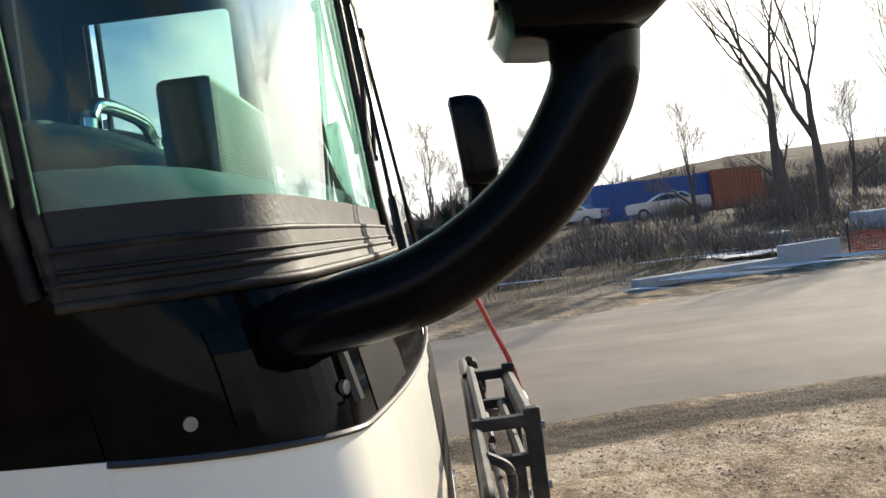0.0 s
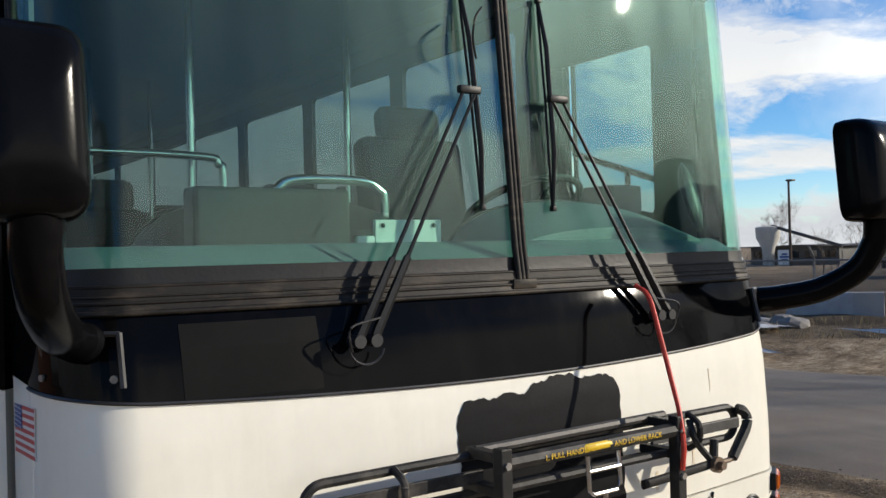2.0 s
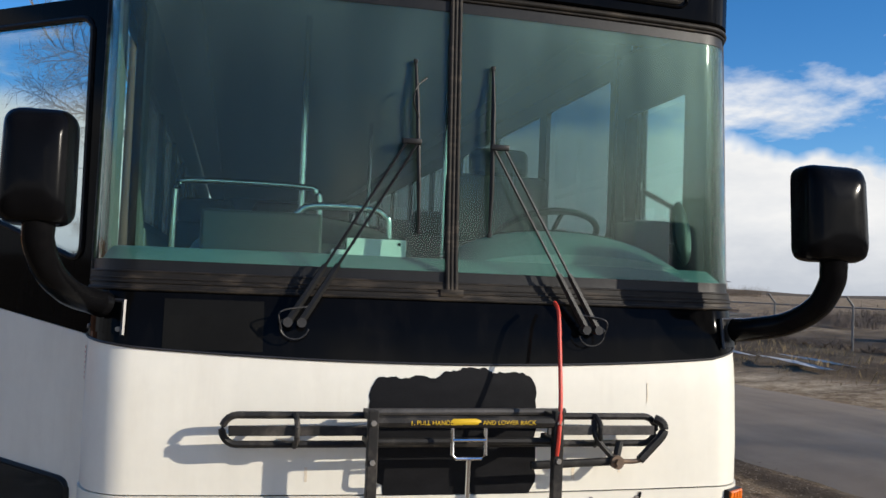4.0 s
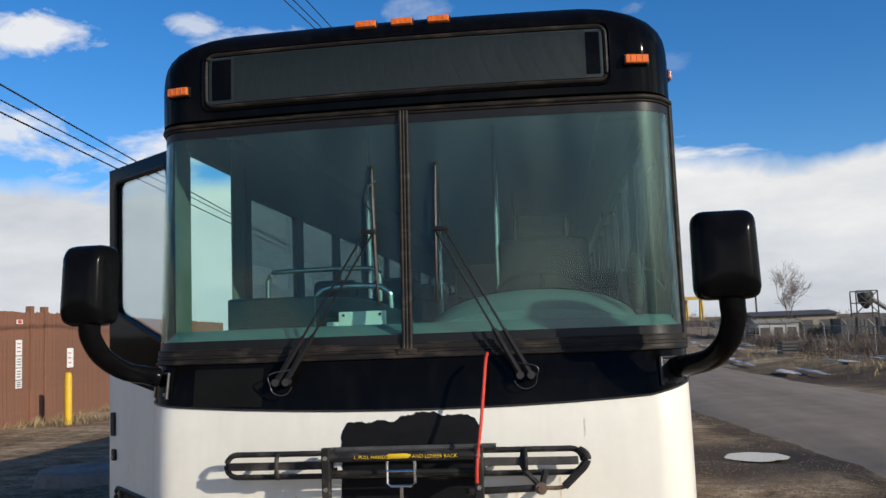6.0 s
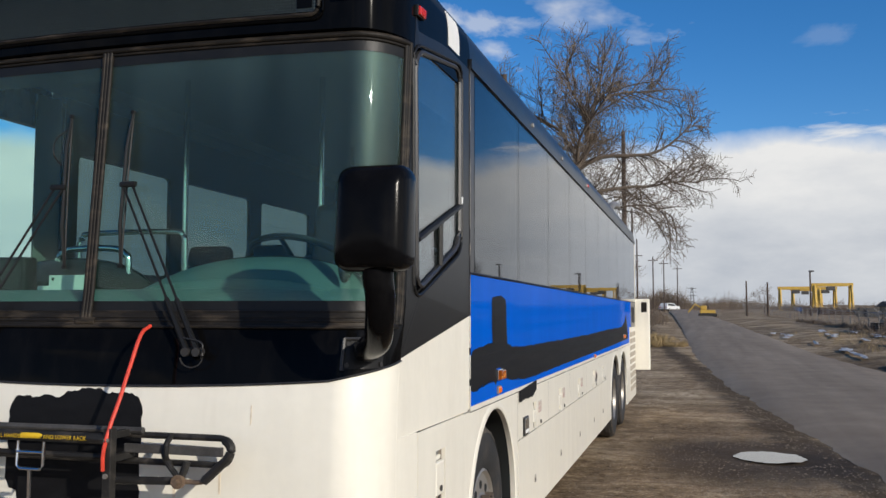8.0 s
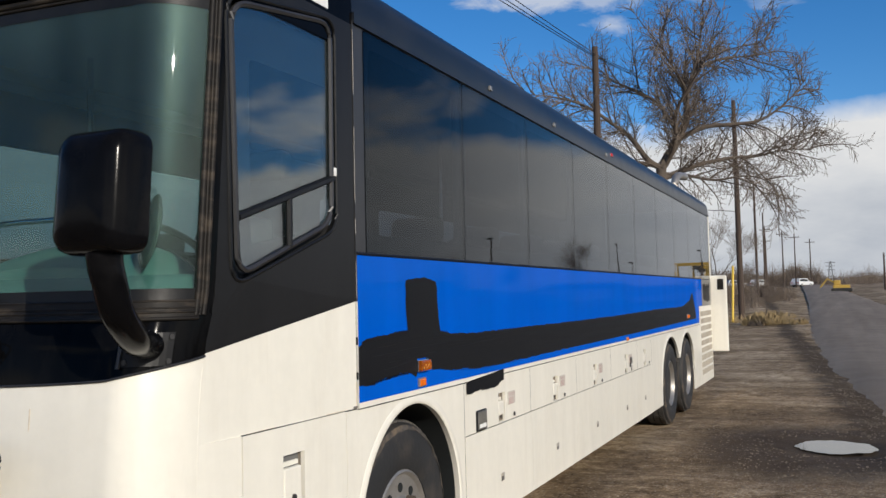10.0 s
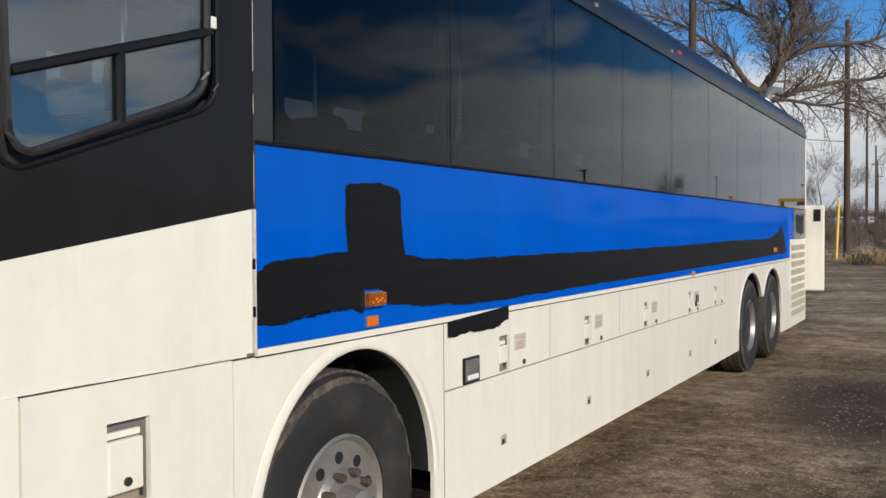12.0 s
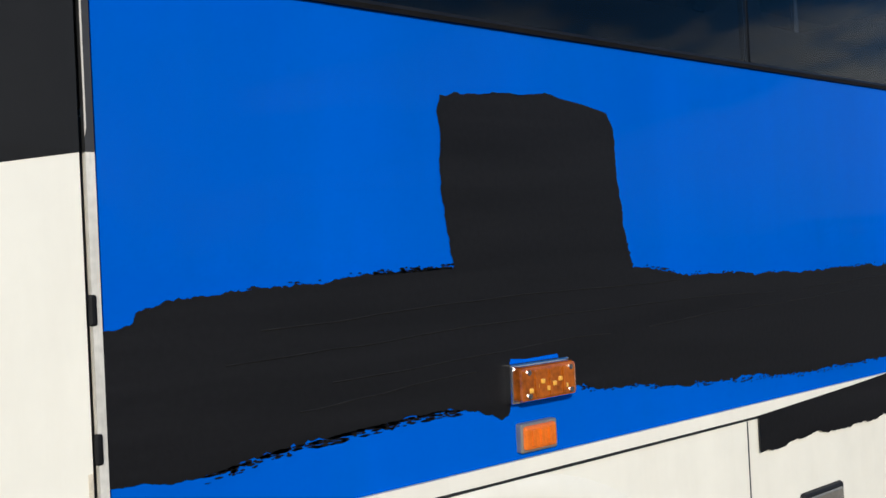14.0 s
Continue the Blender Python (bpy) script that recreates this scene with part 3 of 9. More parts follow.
def cap(s, th, off=0.0):
    """A point of the cap over the windscreen; th from 0 (upright) to pi / 2 (the roof's ridge)."""
    c, sn = max(0.0, math.cos(th)), math.sin(th)
    w = (W + off) * c ** 0.5
    z = 2.95 + (0.385 + off) * sn ** 0.5
    yc = 0.022 - off + 0.62 * (1 - c ** 0.6)
    x, y = half_outline(abs(s), yc, w)
    return Vector((math.copysign(x, s), y, z))


def sheet(bm, f, us, vs, thick, inner=None):
    """A curved sheet f(u, v) with thickness, closed along its rim."""
    inner = inner or (lambda u, v: f(u, v) + Vector((-0.35 * f(u, v).x, 1.0, 0)).normalized() * thick)
    a = [[bm.verts.new(f(u, v)) for u in us] for v in vs]
    b = [[bm.verts.new(inner(u, v)) for u in us] for v in vs]
    nu, nv = len(us), len(vs)
    for j in range(nv - 1):
        for i in range(nu - 1):
            bm.faces.new((a[j][i], a[j][i + 1], a[j + 1][i + 1], a[j + 1][i]))
            bm.faces.new((b[j][i], b[j + 1][i], b[j + 1][i + 1], b[j][i + 1]))
    for j in range(nv - 1):
        for i in (0, nu - 1):
            bm.faces.new((a[j][i], a[j + 1][i], b[j + 1][i], b[j][i]))
    for i in range(nu - 1):
        for j in (0, nv - 1):
            bm.faces.new((a[j][i], a[j][i + 1], b[j][i + 1], b[j][i]))


def span(a, b, n):
    return [a + (b - a) * i / n for i in range(n + 1)]


def nose_sheet(s0, s1, zlo, zhi, ns, nz, off=0.0, thick=0.012):
    """A bmesh of the nose's skin between two sides and two edges; zlo and zhi may follow s."""
    bm = bmesh.new()
    lo = zlo if callable(zlo) else (lambda s: zlo)
    hi = zhi if callable(zhi) else (lambda s: zhi)
    f = lambda s, v: nose(s, lo(s) + (hi(s) - lo(s)) * v, off)
    g = lambda s, v: nose(s, lo(s) + (hi(s) - lo(s)) * v, off - thick)
    sheet(bm, f, span(s0, s1, ns), span(0, 1, nz), thick, g)
    return bm


def side(sign, off=0.0):
    """Places on the long side from (y, z, depth inwards)."""
    return lambda y, z, d: Vector((sign * (W + off - d), y, z))


def mask_edge(s):
    """Lower edge of the black front mask."""
    a = abs(s)
    if a <= 0.5:
        return 1.398 + 0.034 * (a / 0.5) ** 2
    if a <= 0.75:
        return 1.432 + (0.066 if s > 0 else 0.03) * ((a - 0.5) / 0.25)
    return 1.5


bus = thing("bus", (0, 6, 0), "long cream, blue and black motor coach parked on dirt", "bus")

# -- nose skin --
part("front_panel", nose_sheet(-0.75, 0.75, 0.935, mask_edge, 96, 8), M_WHITE, bus, "cream painted front panel with streaks", True)
part("headlight_panel", nose_sheet(-0.75, 0.75, 0.42, 0.930, 96, 6, 0.006), M_WHITE, bus, "", True)
part("front_bumper", nose_sheet(-0.75, 0.75, 0.26, 0.415, 72, 3, 0.02, 0.05), M_RUBBER, bus, "black rubber bumper", True)
part("front_mask", nose_sheet(-0.75, 0.75, mask_edge, 1.645, 96, 6, 0.002), M_BLACK, bus, "glossy black band under the windscreen", True)
bm = bmesh.new()
sweep(bm, [nose(s, mask_edge(s) - 0.002, 0.004) for s in span(-0.75, 0.75, 80)], 0.0045, 6)
part("mask_trim", bm, M_GREYBLACK, bus, "thin worn dark trim line", True)
# lighter repainted square on the mask
part("mask_patch", nose_sheet(s_of_x(-1.02), s_of_x(-0.68), lambda s: 1.425 + 0.008 * rough(s * 30, 2), 1.60, 12, 3, 0.0035, 0.002), M_MASKPATCH, bus, "faded grey-black repaint patch")

# cap over the windscreen, with the roof
bm = bmesh.new()
ths = [0.0, 0.002, 0.01, 0.03, 0.07, 0.13, 0.2, 0.3, 0.42, 0.55, 0.7, 0.85, 1.0, 1.15, 1.3, 1.42, 1.5, 1.55]
ss = span(-1, 1, 96)
rows = [[bm.verts.new(Vector((cap(s, 0).x, cap(s, 0).y, 2.825))) for s in ss]] + [[bm.verts.new(cap(s, t)) for s in ss] for t in ths]
for p, q in zip(rows, rows[1:]):
    for i in range(len(ss) - 1):
        bm.faces.new((p[i], p[i + 1], q[i + 1], q[i]))
low = [bm.verts.new(Vector((0.985 * cap(s, 0).x, cap(s, 0).y + 0.035, 2.815))) for s in ss]
for i in range(len(ss) - 1):
    bm.faces.new((low[i], low[i + 1], rows[0][i + 1], rows[0][i]))
part("front_cap", bm, M_BLACK, bus, "black rounded front cap", True)
bm = bmesh.new()
profile = [Vector((W * math.cos(t) ** 0.5, 0, 2.95 + 0.385 * math.sin(t) ** 0.5)) for t in ths] + [Vector((0, 0, 3.335))]
profile = profile + [Vector((-p.x, 0, p.z)) for p in reversed(profile[:-1])]
ends = [[bm.verts.new((p.x, y, p.z)) for p in profile] for y in (SEAM + 0.002, 5.0, 9.0, BACK - 0.05, BACK)]
for p, q in zip(ends, ends[1:]):
    for i in range(len(profile) - 1):
        bm.faces.new((p[i], p[i + 1], q[i + 1], q[i]))
part("roof", bm, M_NAVY, bus, "dark navy painted roof", True)

# -- windscreen: two panes, gaskets, divider --
for name, a, b in (("windscreen", -0.735, -0.009), ("windscreen", 0.009, 0.700)):
    part(name, nose_sheet(a, b, 1.70, 2.80, 60, 20, 0.0, 0.006), G_SCREEN, bus, "green tinted curved windscreen pane", True)
part("windscreen_band", nose_sheet(-0.735, 0.70, 1.652, 1.733, 80, 3, 0.001, 0.012), M_RUBBER, bus, "", True)
part("sun_band", nose_sheet(-0.735, 0.70, 2.74, 2.815, 80, 2, 0.001, 0.012), M_RUBBER, bus, "", True)
part("gasket", nose_sheet(-0.742, 0.708, 1.628, 1.690, 90, 4, 0.009, 0.014), M_GASKET, bus, "weathered brown-black rubber gasket", True)
part("corner_post", nose_sheet(0.70, 0.75, 1.628, 2.83, 10, 8, 0.0015, 0.02), M_BLACK, bus, "glossy black corner post", True)
for z, r, o in ((1.630, 0.007, 0.008), (1.653, 0.0045, 0.009), (1.667, 0.003, 0.009), (1.690, 0.005, 0.006), (2.806, 0.013, 0.006), (2.788, 0.006, 0.004)):
    bm = bmesh.new()
    sweep(bm, [nose(s, z, o) for s in span(-0.742, 0.708, 90)], r, 12)
    part("gasket", bm, M_GASKET, bus, "weathered brown-black rubber gasket", True)
for sg in (-1, 1):
    for ds, r in ((0.738, 0.009), (0.752, 0.011)) if sg < 0 else ((0.701, 0.010), (0.712, 0.006), (0.722, 0.010)):
        bm = bmesh.new()
        sweep(bm, [nose(sg * ds, z, 0.004) for z in span(1.64, 2.815, 14)], r, 12)
        part("gasket", bm, M_GASKET, bus, "", True)
bm = bmesh.new()
for x, r in ((-0.016, 0.010), (0.016, 0.010), (0.0, 0.009)):
    sweep(bm, [nose(s_of_x(x) if x else 1e-6, z, 0.007) for z in span(1.65, 2.80, 10)], r, 12)
box(bm, (-0.045, -0.065, 1.640), (0.045, -0.045, 1.668), 0.004)
part("windscreen_divider", bm, M_GASKET, bus, "dark rubber centre divider", True)

# -- destination sign in the cap --


def cap_at(x, z, off=0.0):
    """A point of the cap's front at a width and a height."""
    q = max(0.0, (z - 2.95) / 0.385)
    th = math.asin(min(1.0, q * q))
    c = math.cos(th)
    w = W * c ** 0.5
    x1 = w - RX
    yc = 0.022 + 0.62 * (1 - c ** 0.6)
    ax = abs(x)
    y = yc + BOW * (ax / 1.1) ** 2 if ax <= x1 else yc + BOW * (x1 / 1.1) ** 2 + CORNER * (1 - math.sqrt(max(0.0, 1 - ((ax - x1) / RX) ** 2)))
    return Vector((x, y - off, z))


sign_loop = round_poly([(-0.985, 2.885), (0.985, 2.885), (0.985, 3.150), (-0.985, 3.150)], 0.05, 6)


def dense(poly, step_len=0.06):
    out = []
    for i, p in enumerate(poly):
        q = poly[(i + 1) % len(poly)]
        n = max(1, int(math.dist(p, q) / step_len))
        out += [(p[0] + (q[0] - p[0]) * k / n, p[1] + (q[1] - p[1]) * k / n) for k in range(n)]
    return out


bm = bmesh.new()
sheet(bm, lambda x, z: cap_at(x, z, 0.003), span(-0.97, 0.97, 40), span(2.90, 3.135, 6), 0.002)
part("destination_sign", bm, M_SIGN, bus, "dark destination sign behind glass", True)
M_DOTS = solid("sign_dots", (0.045, 0.066, 0.060), 0.4, vary=0.3, scale=30)
for i in range(46):
    z = 2.905 + 0.005 * i
    bm = bmesh.new()
    sweep(bm, [cap_at(x, z, 0.0042) for x in span(-0.84, 0.88, 12)], 0.0008, 3, False)
    part("sign_line", bm, M_DOTS, bus)
for xa, xb in ((-0.955, -0.855), (0.885, 0.955)):
    bm = bmesh.new()
    sheet(bm, lambda x, z: cap_at(x, z, 0.006), span(xa, xb, 4), span(2.915, 3.12, 4), 0.002)
    part("sign_end", bm, M_BLACK, bus)
for k, (grow, r, mat) in enumerate(((0.0, 0.010, M_GASKET), (0.022, 0.007, M_BLACK))):
    loop = [cap_at(x * (1 + grow * 0.9), z + (grow if z > 3.0 else -grow) * 0.8, 0.004) for x, z in dense(sign_loop)]
    bm = bmesh.new()
    sweep(bm, loop + loop[:2], r, 6, False)
    part("sign_frame", bm, mat, bus, "weathered tan and black sign gasket", True)
bm = bmesh.new()
box(bm, (-0.09, 0.016, 2.868), (0.09, 0.03, 2.880), 0.003)
part("sign_latch", bm, M_GASKET, bus)


def marker_lamp(at, size, name="marker_lamp", mat=M_AMBER, face=(0, -1, 0), base=M_RUBBER):
    """A small rectangular marker lamp: base with a ribbed lens."""
    face = Vector(face).normalized()
    turn = face.to_track_quat("-Y", "Z").to_matrix()
    w, h, d = size
    bm = bmesh.new()
    vs = box(bm, (-w / 2 - 0.004, -0.010, -h / 2 - 0.004), (w / 2 + 0.004, 0.012, h / 2 + 0.004), 0.003)
    for v in bm.verts:
        v.co = turn @ v.co + Vector(at)
    lamp = part(name, bm, base, bus)
    bm = bmesh.new()
    box(bm, (-w / 2, -d, -h / 2), (w / 2, -0.004, h / 2), 0.006)
    for k in range(3):
        x = -w / 4 + k * w / 4
        box(bm, (x - 0.003, -d - 0.003, -h / 2 + 0.006), (x + 0.003, -d + 0.004, h / 2 - 0.006), 0.001)
    for v in bm.verts:
        v.co = turn @ v.co + Vector(at)
    part("lens", bm, mat, lamp, "orange plastic lens" if mat is M_AMBER else "")
    return lamp


for x in (-0.177, 0.003, 0.183):
    marker_lamp(cap_at(x, 3.245, 0.006), (0.105, 0.036, 0.026), face=(0, -1, 0.35))
for x in (-1.13, 1.13):
    marker_lamp(cap_at(x, 2.972, 0.006), (0.112, 0.042, 0.026), face=(math.copysign(0.2, x), -1, 0.02))
marker_lamp((1.298, 0.40, 2.975), (0.075, 0.04, 0.02), mat=M_RED, face=(1, 0, 0))

# -- black paint brushed over the front panel --
bm = bmesh.new()
cols = []
for i in range(123):
    x = -0.30 + 0.61 * i / 122
    top = interp([(-0.30, 1.30), (-0.275, 1.345), (-0.10, 1.35), (0.0, 1.372), (0.06, 1.385), (0.12, 1.372), (0.25, 1.368), (0.29, 1.35), (0.31, 1.32)], x) + 0.012 * rough(x, 1.0, 4, 22)
    bot = interp([(-0.30, 1.02), (-0.285, 0.985), (-0.25, 0.975), (-0.245, 0.92), (0.0, 0.93), (0.2, 0.915), (0.285, 0.925), (0.31, 0.97)], x) + 0.012 * rough(x, 5.0, 4, 22)
    xs = x + 0.02 * math.sin(i * 0.02)
    cols.append((xs, bot, top))
grid = [[bm.verts.new(nose(s_of_x(x + (0.012 * rough(v * 9, 3 if x > 0 else 4, 3, 4) if i in (0, 122) else 0)), b + (t - b) * v, 0.002)) for v in span(0, 1, 14)] for i, (x, b, t) in enumerate(cols)]
for p, q in zip(grid, grid[1:]):
    for j in range(14):
        bm.faces.new((p[j], q[j], q[j + 1], p[j + 1]))
part("brushed_patch", bm, M_BRUSHED, bus, "black paint brushed roughly over old lettering", True)

# -- headlamps and lower front --


def headlamp(x, z, r=0.053):
    bm = bmesh.new()
    p = nose(s_of_x(x), z, 0.008)
    lathe(bm, [(0.0, r + 0.006), (-0.006, r + 0.007), (-0.010, r), (-0.006, r - 0.005), (0.03, r * 0.5)], (0, 0, 0), "z", 28)
    turn = Matrix.Rotation(radians(-90), 3, "X")
    for v in bm.verts:
        v.co = turn @ v.co + p
    lamp = part("headlamp", bm, M_RUBBER, bus, "round headlamp in a black rim", True)
    bm = bmesh.new()
    lathe(bm, [(-0.004, r - 0.004), (-0.014, r * 0.8), (-0.02, r * 0.4), (-0.022, 0.004)], (0, 0, 0), "z", 24)
    for v in bm.verts:
        v.co = turn @ v.co + p
    part("lens", bm, M_LENS, lamp, "clear ribbed lens", True)
    bm = bmesh.new()
    disc(bm, p + Vector((0, -0.018, 0)), 0.02, (0, -1, 0), 0.012, 12)
    part("bulb_cap", bm, M_CHROME, lamp)


for x in (-1.01, -0.86, 0.86, 1.01):
    headlamp(x, 0.812)
for z in (0.887, 0.804):
    p = nose(0.585, z, 0.012)
    marker_lamp(p, (0.10, 0.055, 0.02), name="turn_lamp", face=(0.55, -0.83, 0))
marker_lamp(nose(-0.585, 0.86, 0.012), (0.10, 0.07, 0.02), name="turn_lamp", mat=M_LENS, face=(-0.55, -0.83, 0))
bm = bmesh.new()
box(bm, (-0.16, -0.155, 0.70), (0.16, -0.140, 0.905), 0.01)
plate_ob = part("badge_plate", bm, M_WHITE, bus, "blank cream badge plate with bolts")
bm = bmesh.new()
lathe(bm, [(0.0, 1.0), (-0.006, 1.0), (-0.010, 0.9)], (0, 0, 0), "z", 36)
for v in bm.verts:
    v.co = Vector((v.co.x * 0.10, -0.158 + v.co.z * 0.8, 0.80 + v.co.y * 0.058))
part("badge", bm, M_RIM, plate_ob, "worn oval metal badge", True)
for x in (-0.14, 0.14):
    bm = bmesh.new()
    disc(bm, (x, -0.155, 0.885), 0.011, (0, -1, 0), 0.008, 6)
    part("bolt", bm, M_RIM, plate_ob)
for x0, x1 in ((-0.76, -0.71), (0.71, 0.755)):
    bm = bmesh.new()
    a, b = nose(s_of_x(x0 if x0 < 0 else x1), 0.925, 0.010), nose(s_of_x(x1 if x0 < 0 else x0), 0.72, 0.010)
    sweep(bm, [a, b], 0.005, 5)
    part("panel_seam", bm, M_GASKET, bus)
for x in (-0.72, -0.55, -0.38, -0.12, 0.12, 0.38, 0.55, 0.74):
    bm = bmesh.new()
    disc(bm, nose(s_of_x(x), 0.905, 0.006), 0.008, (0, -1, 0), 0.005, 8)
    part("bolt", bm, M_RIM, bus)


# -- sides --
def corner_line(z0, z1, n=8):
    return [(corner_y(z), z) for z in span(z0, z1, n)]


def plate_part(name, outer, holes, mat, sign, off=0.0, thick=0.02, label="", parent=None):
    bm = bmesh.new()
    plate(bm, outer, holes, side(sign, off), thick)
    return part(name, bm, mat, parent or bus, label)


def arch(y, z, r, lo, n=28, squash=1.0):
    """Points over a wheel from its front foot to its rear foot."""
    pts = [(y - r * math.cos(math.pi * i / n), z + squash * r * math.sin(math.pi * i / n)) for i in range(n + 1)]
    return [(pts[0][0], lo), *pts, (pts[-1][0], lo)]


SKIRT, MID, LINE, BELT, GLASS_TOP = 0.33, 0.876, 1.190, 1.888, 2.955
# slope of the black-white cut on the driver's side
cut = lambda y: 1.500 + 0.1626 * (y - 0.19)
win = [(0.385, 1.775), (1.045, 2.02), (1.055, 2.905), (0.36, 2.80)]
frame_in = round_poly(win, 0.10, 6)
grown = round_poly([(0.345, 1.725), (1.095, 1.985), (1.10, 2.94), (0.325, 2.83)], 0.12, 6)
# white fender with the slanting upper edge, split off the lower panels by a seam
y0 = corner_y(1.3)
plate_part("fender_panel", [(corner_y(1.192), 1.192), (SEAM - 0.012, 1.192), (SEAM - 0.012, cut(SEAM)), (corner_y(1.5), cut(corner_y(1.5))), *corner_line(1.45, 1.2, 4)], [], M_WHITE, 1, 0, 0.02, "cream painted fender panel")
plate_part("driver_panel", [(corner_y(1.5), cut(corner_y(1.5)) + 0.0005), (SEAM - 0.012, cut(SEAM) + 0.0005), (SEAM - 0.012, 2.95), (corner_y(2.82) + 0.01, 2.95), *corner_line(2.82, 1.55, 8)], [grown], M_FADED, 1, 0.001, 0.025, "faded black panel round the driver's window")
plate_part("corner_panel", [(corner_y(0.42), 0.36), (0.400, 0.36), (0.400, 1.1919), *corner_line(1.1919, 0.42, 5)], [], M_WHITE, 1)
slot = lambda y, z, w, h: [(y - w / 2, z - h / 2), (y + w / 2, z - h / 2), (y + w / 2, z + h / 2), (y - w / 2, z + h / 2)]
LATCHES = (3.105, 4.285, 5.49, 6.735, 7.67)
hatch = plate_part("hatch", [(0.406, 0.36), (1.141, 0.36), (1.141, 1.1885), (0.406, 1.1885)], [slot(0.735, 0.955, 0.15, 0.24)], M_WHITE, 1, 0.001, 0.02, "cream locker hatch with recessed latch")
plate_part("seam_strip", [(SEAM - 0.006, 1.20), (SEAM + 0.004, 1.20), (SEAM + 0.004, cut(SEAM)), (SEAM - 0.006, cut(SEAM))], [], solid("chalky_strip", (0.66, 0.63, 0.56), 0.6, vary=0.2, scale=9.0, dirt=(0.16, 0.14, 0.12), dirt_amount=0.7, dirt_scale=4.0, stretch=(3, 3, 0.6)), 1, 0.004, 0.015, "chalky pale seam strip")
plate_part("seam_strip", [(SEAM - 0.006, cut(SEAM) + 0.0005), (SEAM + 0.004, cut(SEAM) + 0.0005), (SEAM + 0.004, 2.97), (SEAM - 0.006, 2.97)], [], M_GREYBLACK, 1, 0.004, 0.015, "dark seam strip beside the driver's panel")
for z0, z1 in ((1.69, 1.86), (1.98, 2.05), (2.12, 2.48), (2.62, 2.93)):
    plate_part("chalk_edge", [(SEAM - 0.0062, z0), (SEAM - 0.0042, z0 + 0.01), (SEAM - 0.0042, z1 - 0.01), (SEAM - 0.0062, z1)], [], M_FADEDLABEL, 1, 0.0048, 0.001)
FRONT_AXLE, DRIVE_AXLE, TAG_AXLE, HUB = 1.822, 9.45, 10.82, 0.52
front_arch = arch(FRONT_AXLE, 0.535, 0.575, 0.36, squash=1.065)
plate_part("arch_panel", [(1.147, 0.36), *front_arch, (2.483, 0.36), (2.483, LINE - 0.005), (1.147, LINE - 0.005)], [], M_WHITE, 1, 0.0, 0.02, "cream wheel arch panel")
for i, (a, b) in enumerate(((2.488, 3.683), (3.688, 4.873), (4.878, 6.073), (6.078, 7.268), (7.273, 8.05))):
    plate_part("locker_door", [(a, SKIRT), (b, SKIRT), (b, MID - 0.003), (a, MID - 0.003)], [], M_WHITE, 1, 0.004, 0.02)
    plate_part("locker_panel", [(a, MID + 0.002), (b, MID + 0.002), (b, LINE - 0.005), (a, LINE - 0.005)], [slot(LATCHES[i], 0.977, 0.12, 0.18)], M_WHITE, 1)


def half_arch(y, a0, a1, n=24):
    """An arc over one of the paired wheels, from one angle to another."""
    return [(y + 0.665 * math.cos(radians(a)), 0.56 + 0.56 * math.sin(radians(a))) for a in span(a0, a1, n)]


# the two rear arches meet in a short point between the wheels
arc_a, arc_b = half_arch(9.355, 180, 27), half_arch(10.64, 153, 0)
rear_a, rear_b = [(8.69, SKIRT), *arc_a, arc_a[-1]], [arc_b[0], *arc_b, (11.305, 0.26)]
plate_part("rear_arch_panel", [(8.056, SKIRT), *rear_a[:-1], *rear_b[1:], (11.90, 0.26), (11.90, LINE - 0.005), (8.056, LINE - 0.005)], [], M_WHITE, 1, 0.0, 0.02, "cream double wheel arch panel")
for y, pts in ((FRONT_AXLE, front_arch), (DRIVE_AXLE, rear_a), (TAG_AXLE, rear_b)):
    bm = bmesh.new()
    loop = [Vector(p) for p in pts[1:-1]]
    grid = []
    for i, p in enumerate(loop):
        along = (loop[min(i + 1, len(loop) - 1)] - loop[max(i - 1, 0)]).normalized()
        out = Vector((-along.y, along.x))
        grid.append([bm.verts.new((W + dx, p.x + out.x * dr, p.y + out.y * dr)) for dr, dx in ((0.0, -0.03), (-0.003, 0.001), (0.002, 0.005), (0.010, 0.007), (0.022, 0.006), (0.034, 0.004), (0.044, 0.0015), (0.045, -0.003))])
    for p, q in zip(grid, grid[1:]):
        for k in range(7):
            bm.faces.new((p[k], p[k + 1], q[k + 1], q[k]))
    part("arch_lip", bm, M_WHITE, bus, "soft flared cream arch lip", True)
    bm = bmesh.new()
    a = [p for p in pts[1:-1]]
    sheet(bm, lambda u, v: Vector((W - 0.02 - 0.55 * v, a[int(u)][0], a[int(u)][1])), list(range(len(a))), [0, 1], 0.01, lambda u, v: Vector((W - 0.02 - 0.55 * v, a[int(u)][0] * 1.0, a[int(u)][1] + 0.012)))
    part("wheel_well", bm, M_DARK, bus, "", True)
    bm = bmesh.new()
    box(bm, (W - 0.60, y - 0.66, 0.33), (W - 0.57, y + 0.66, 1.17))
    part("wheel_well", bm, M_DARK, bus)
bm = bmesh.new()
box(bm, (W - 0.015, 0.403, LINE - 0.006), (W - 0.003, 11.92, LINE + 0.001))
part("seam_gap", bm, M_DARK, bus)
plate_part("moulding_seam", [(SEAM, LINE - 0.0068), (11.92, LINE - 0.0068), (11.92, LINE - 0.003), (SEAM, LINE - 0.003)], [], M_DARK, 1, 0.0045, 0.006, "dark gap under the moulding")
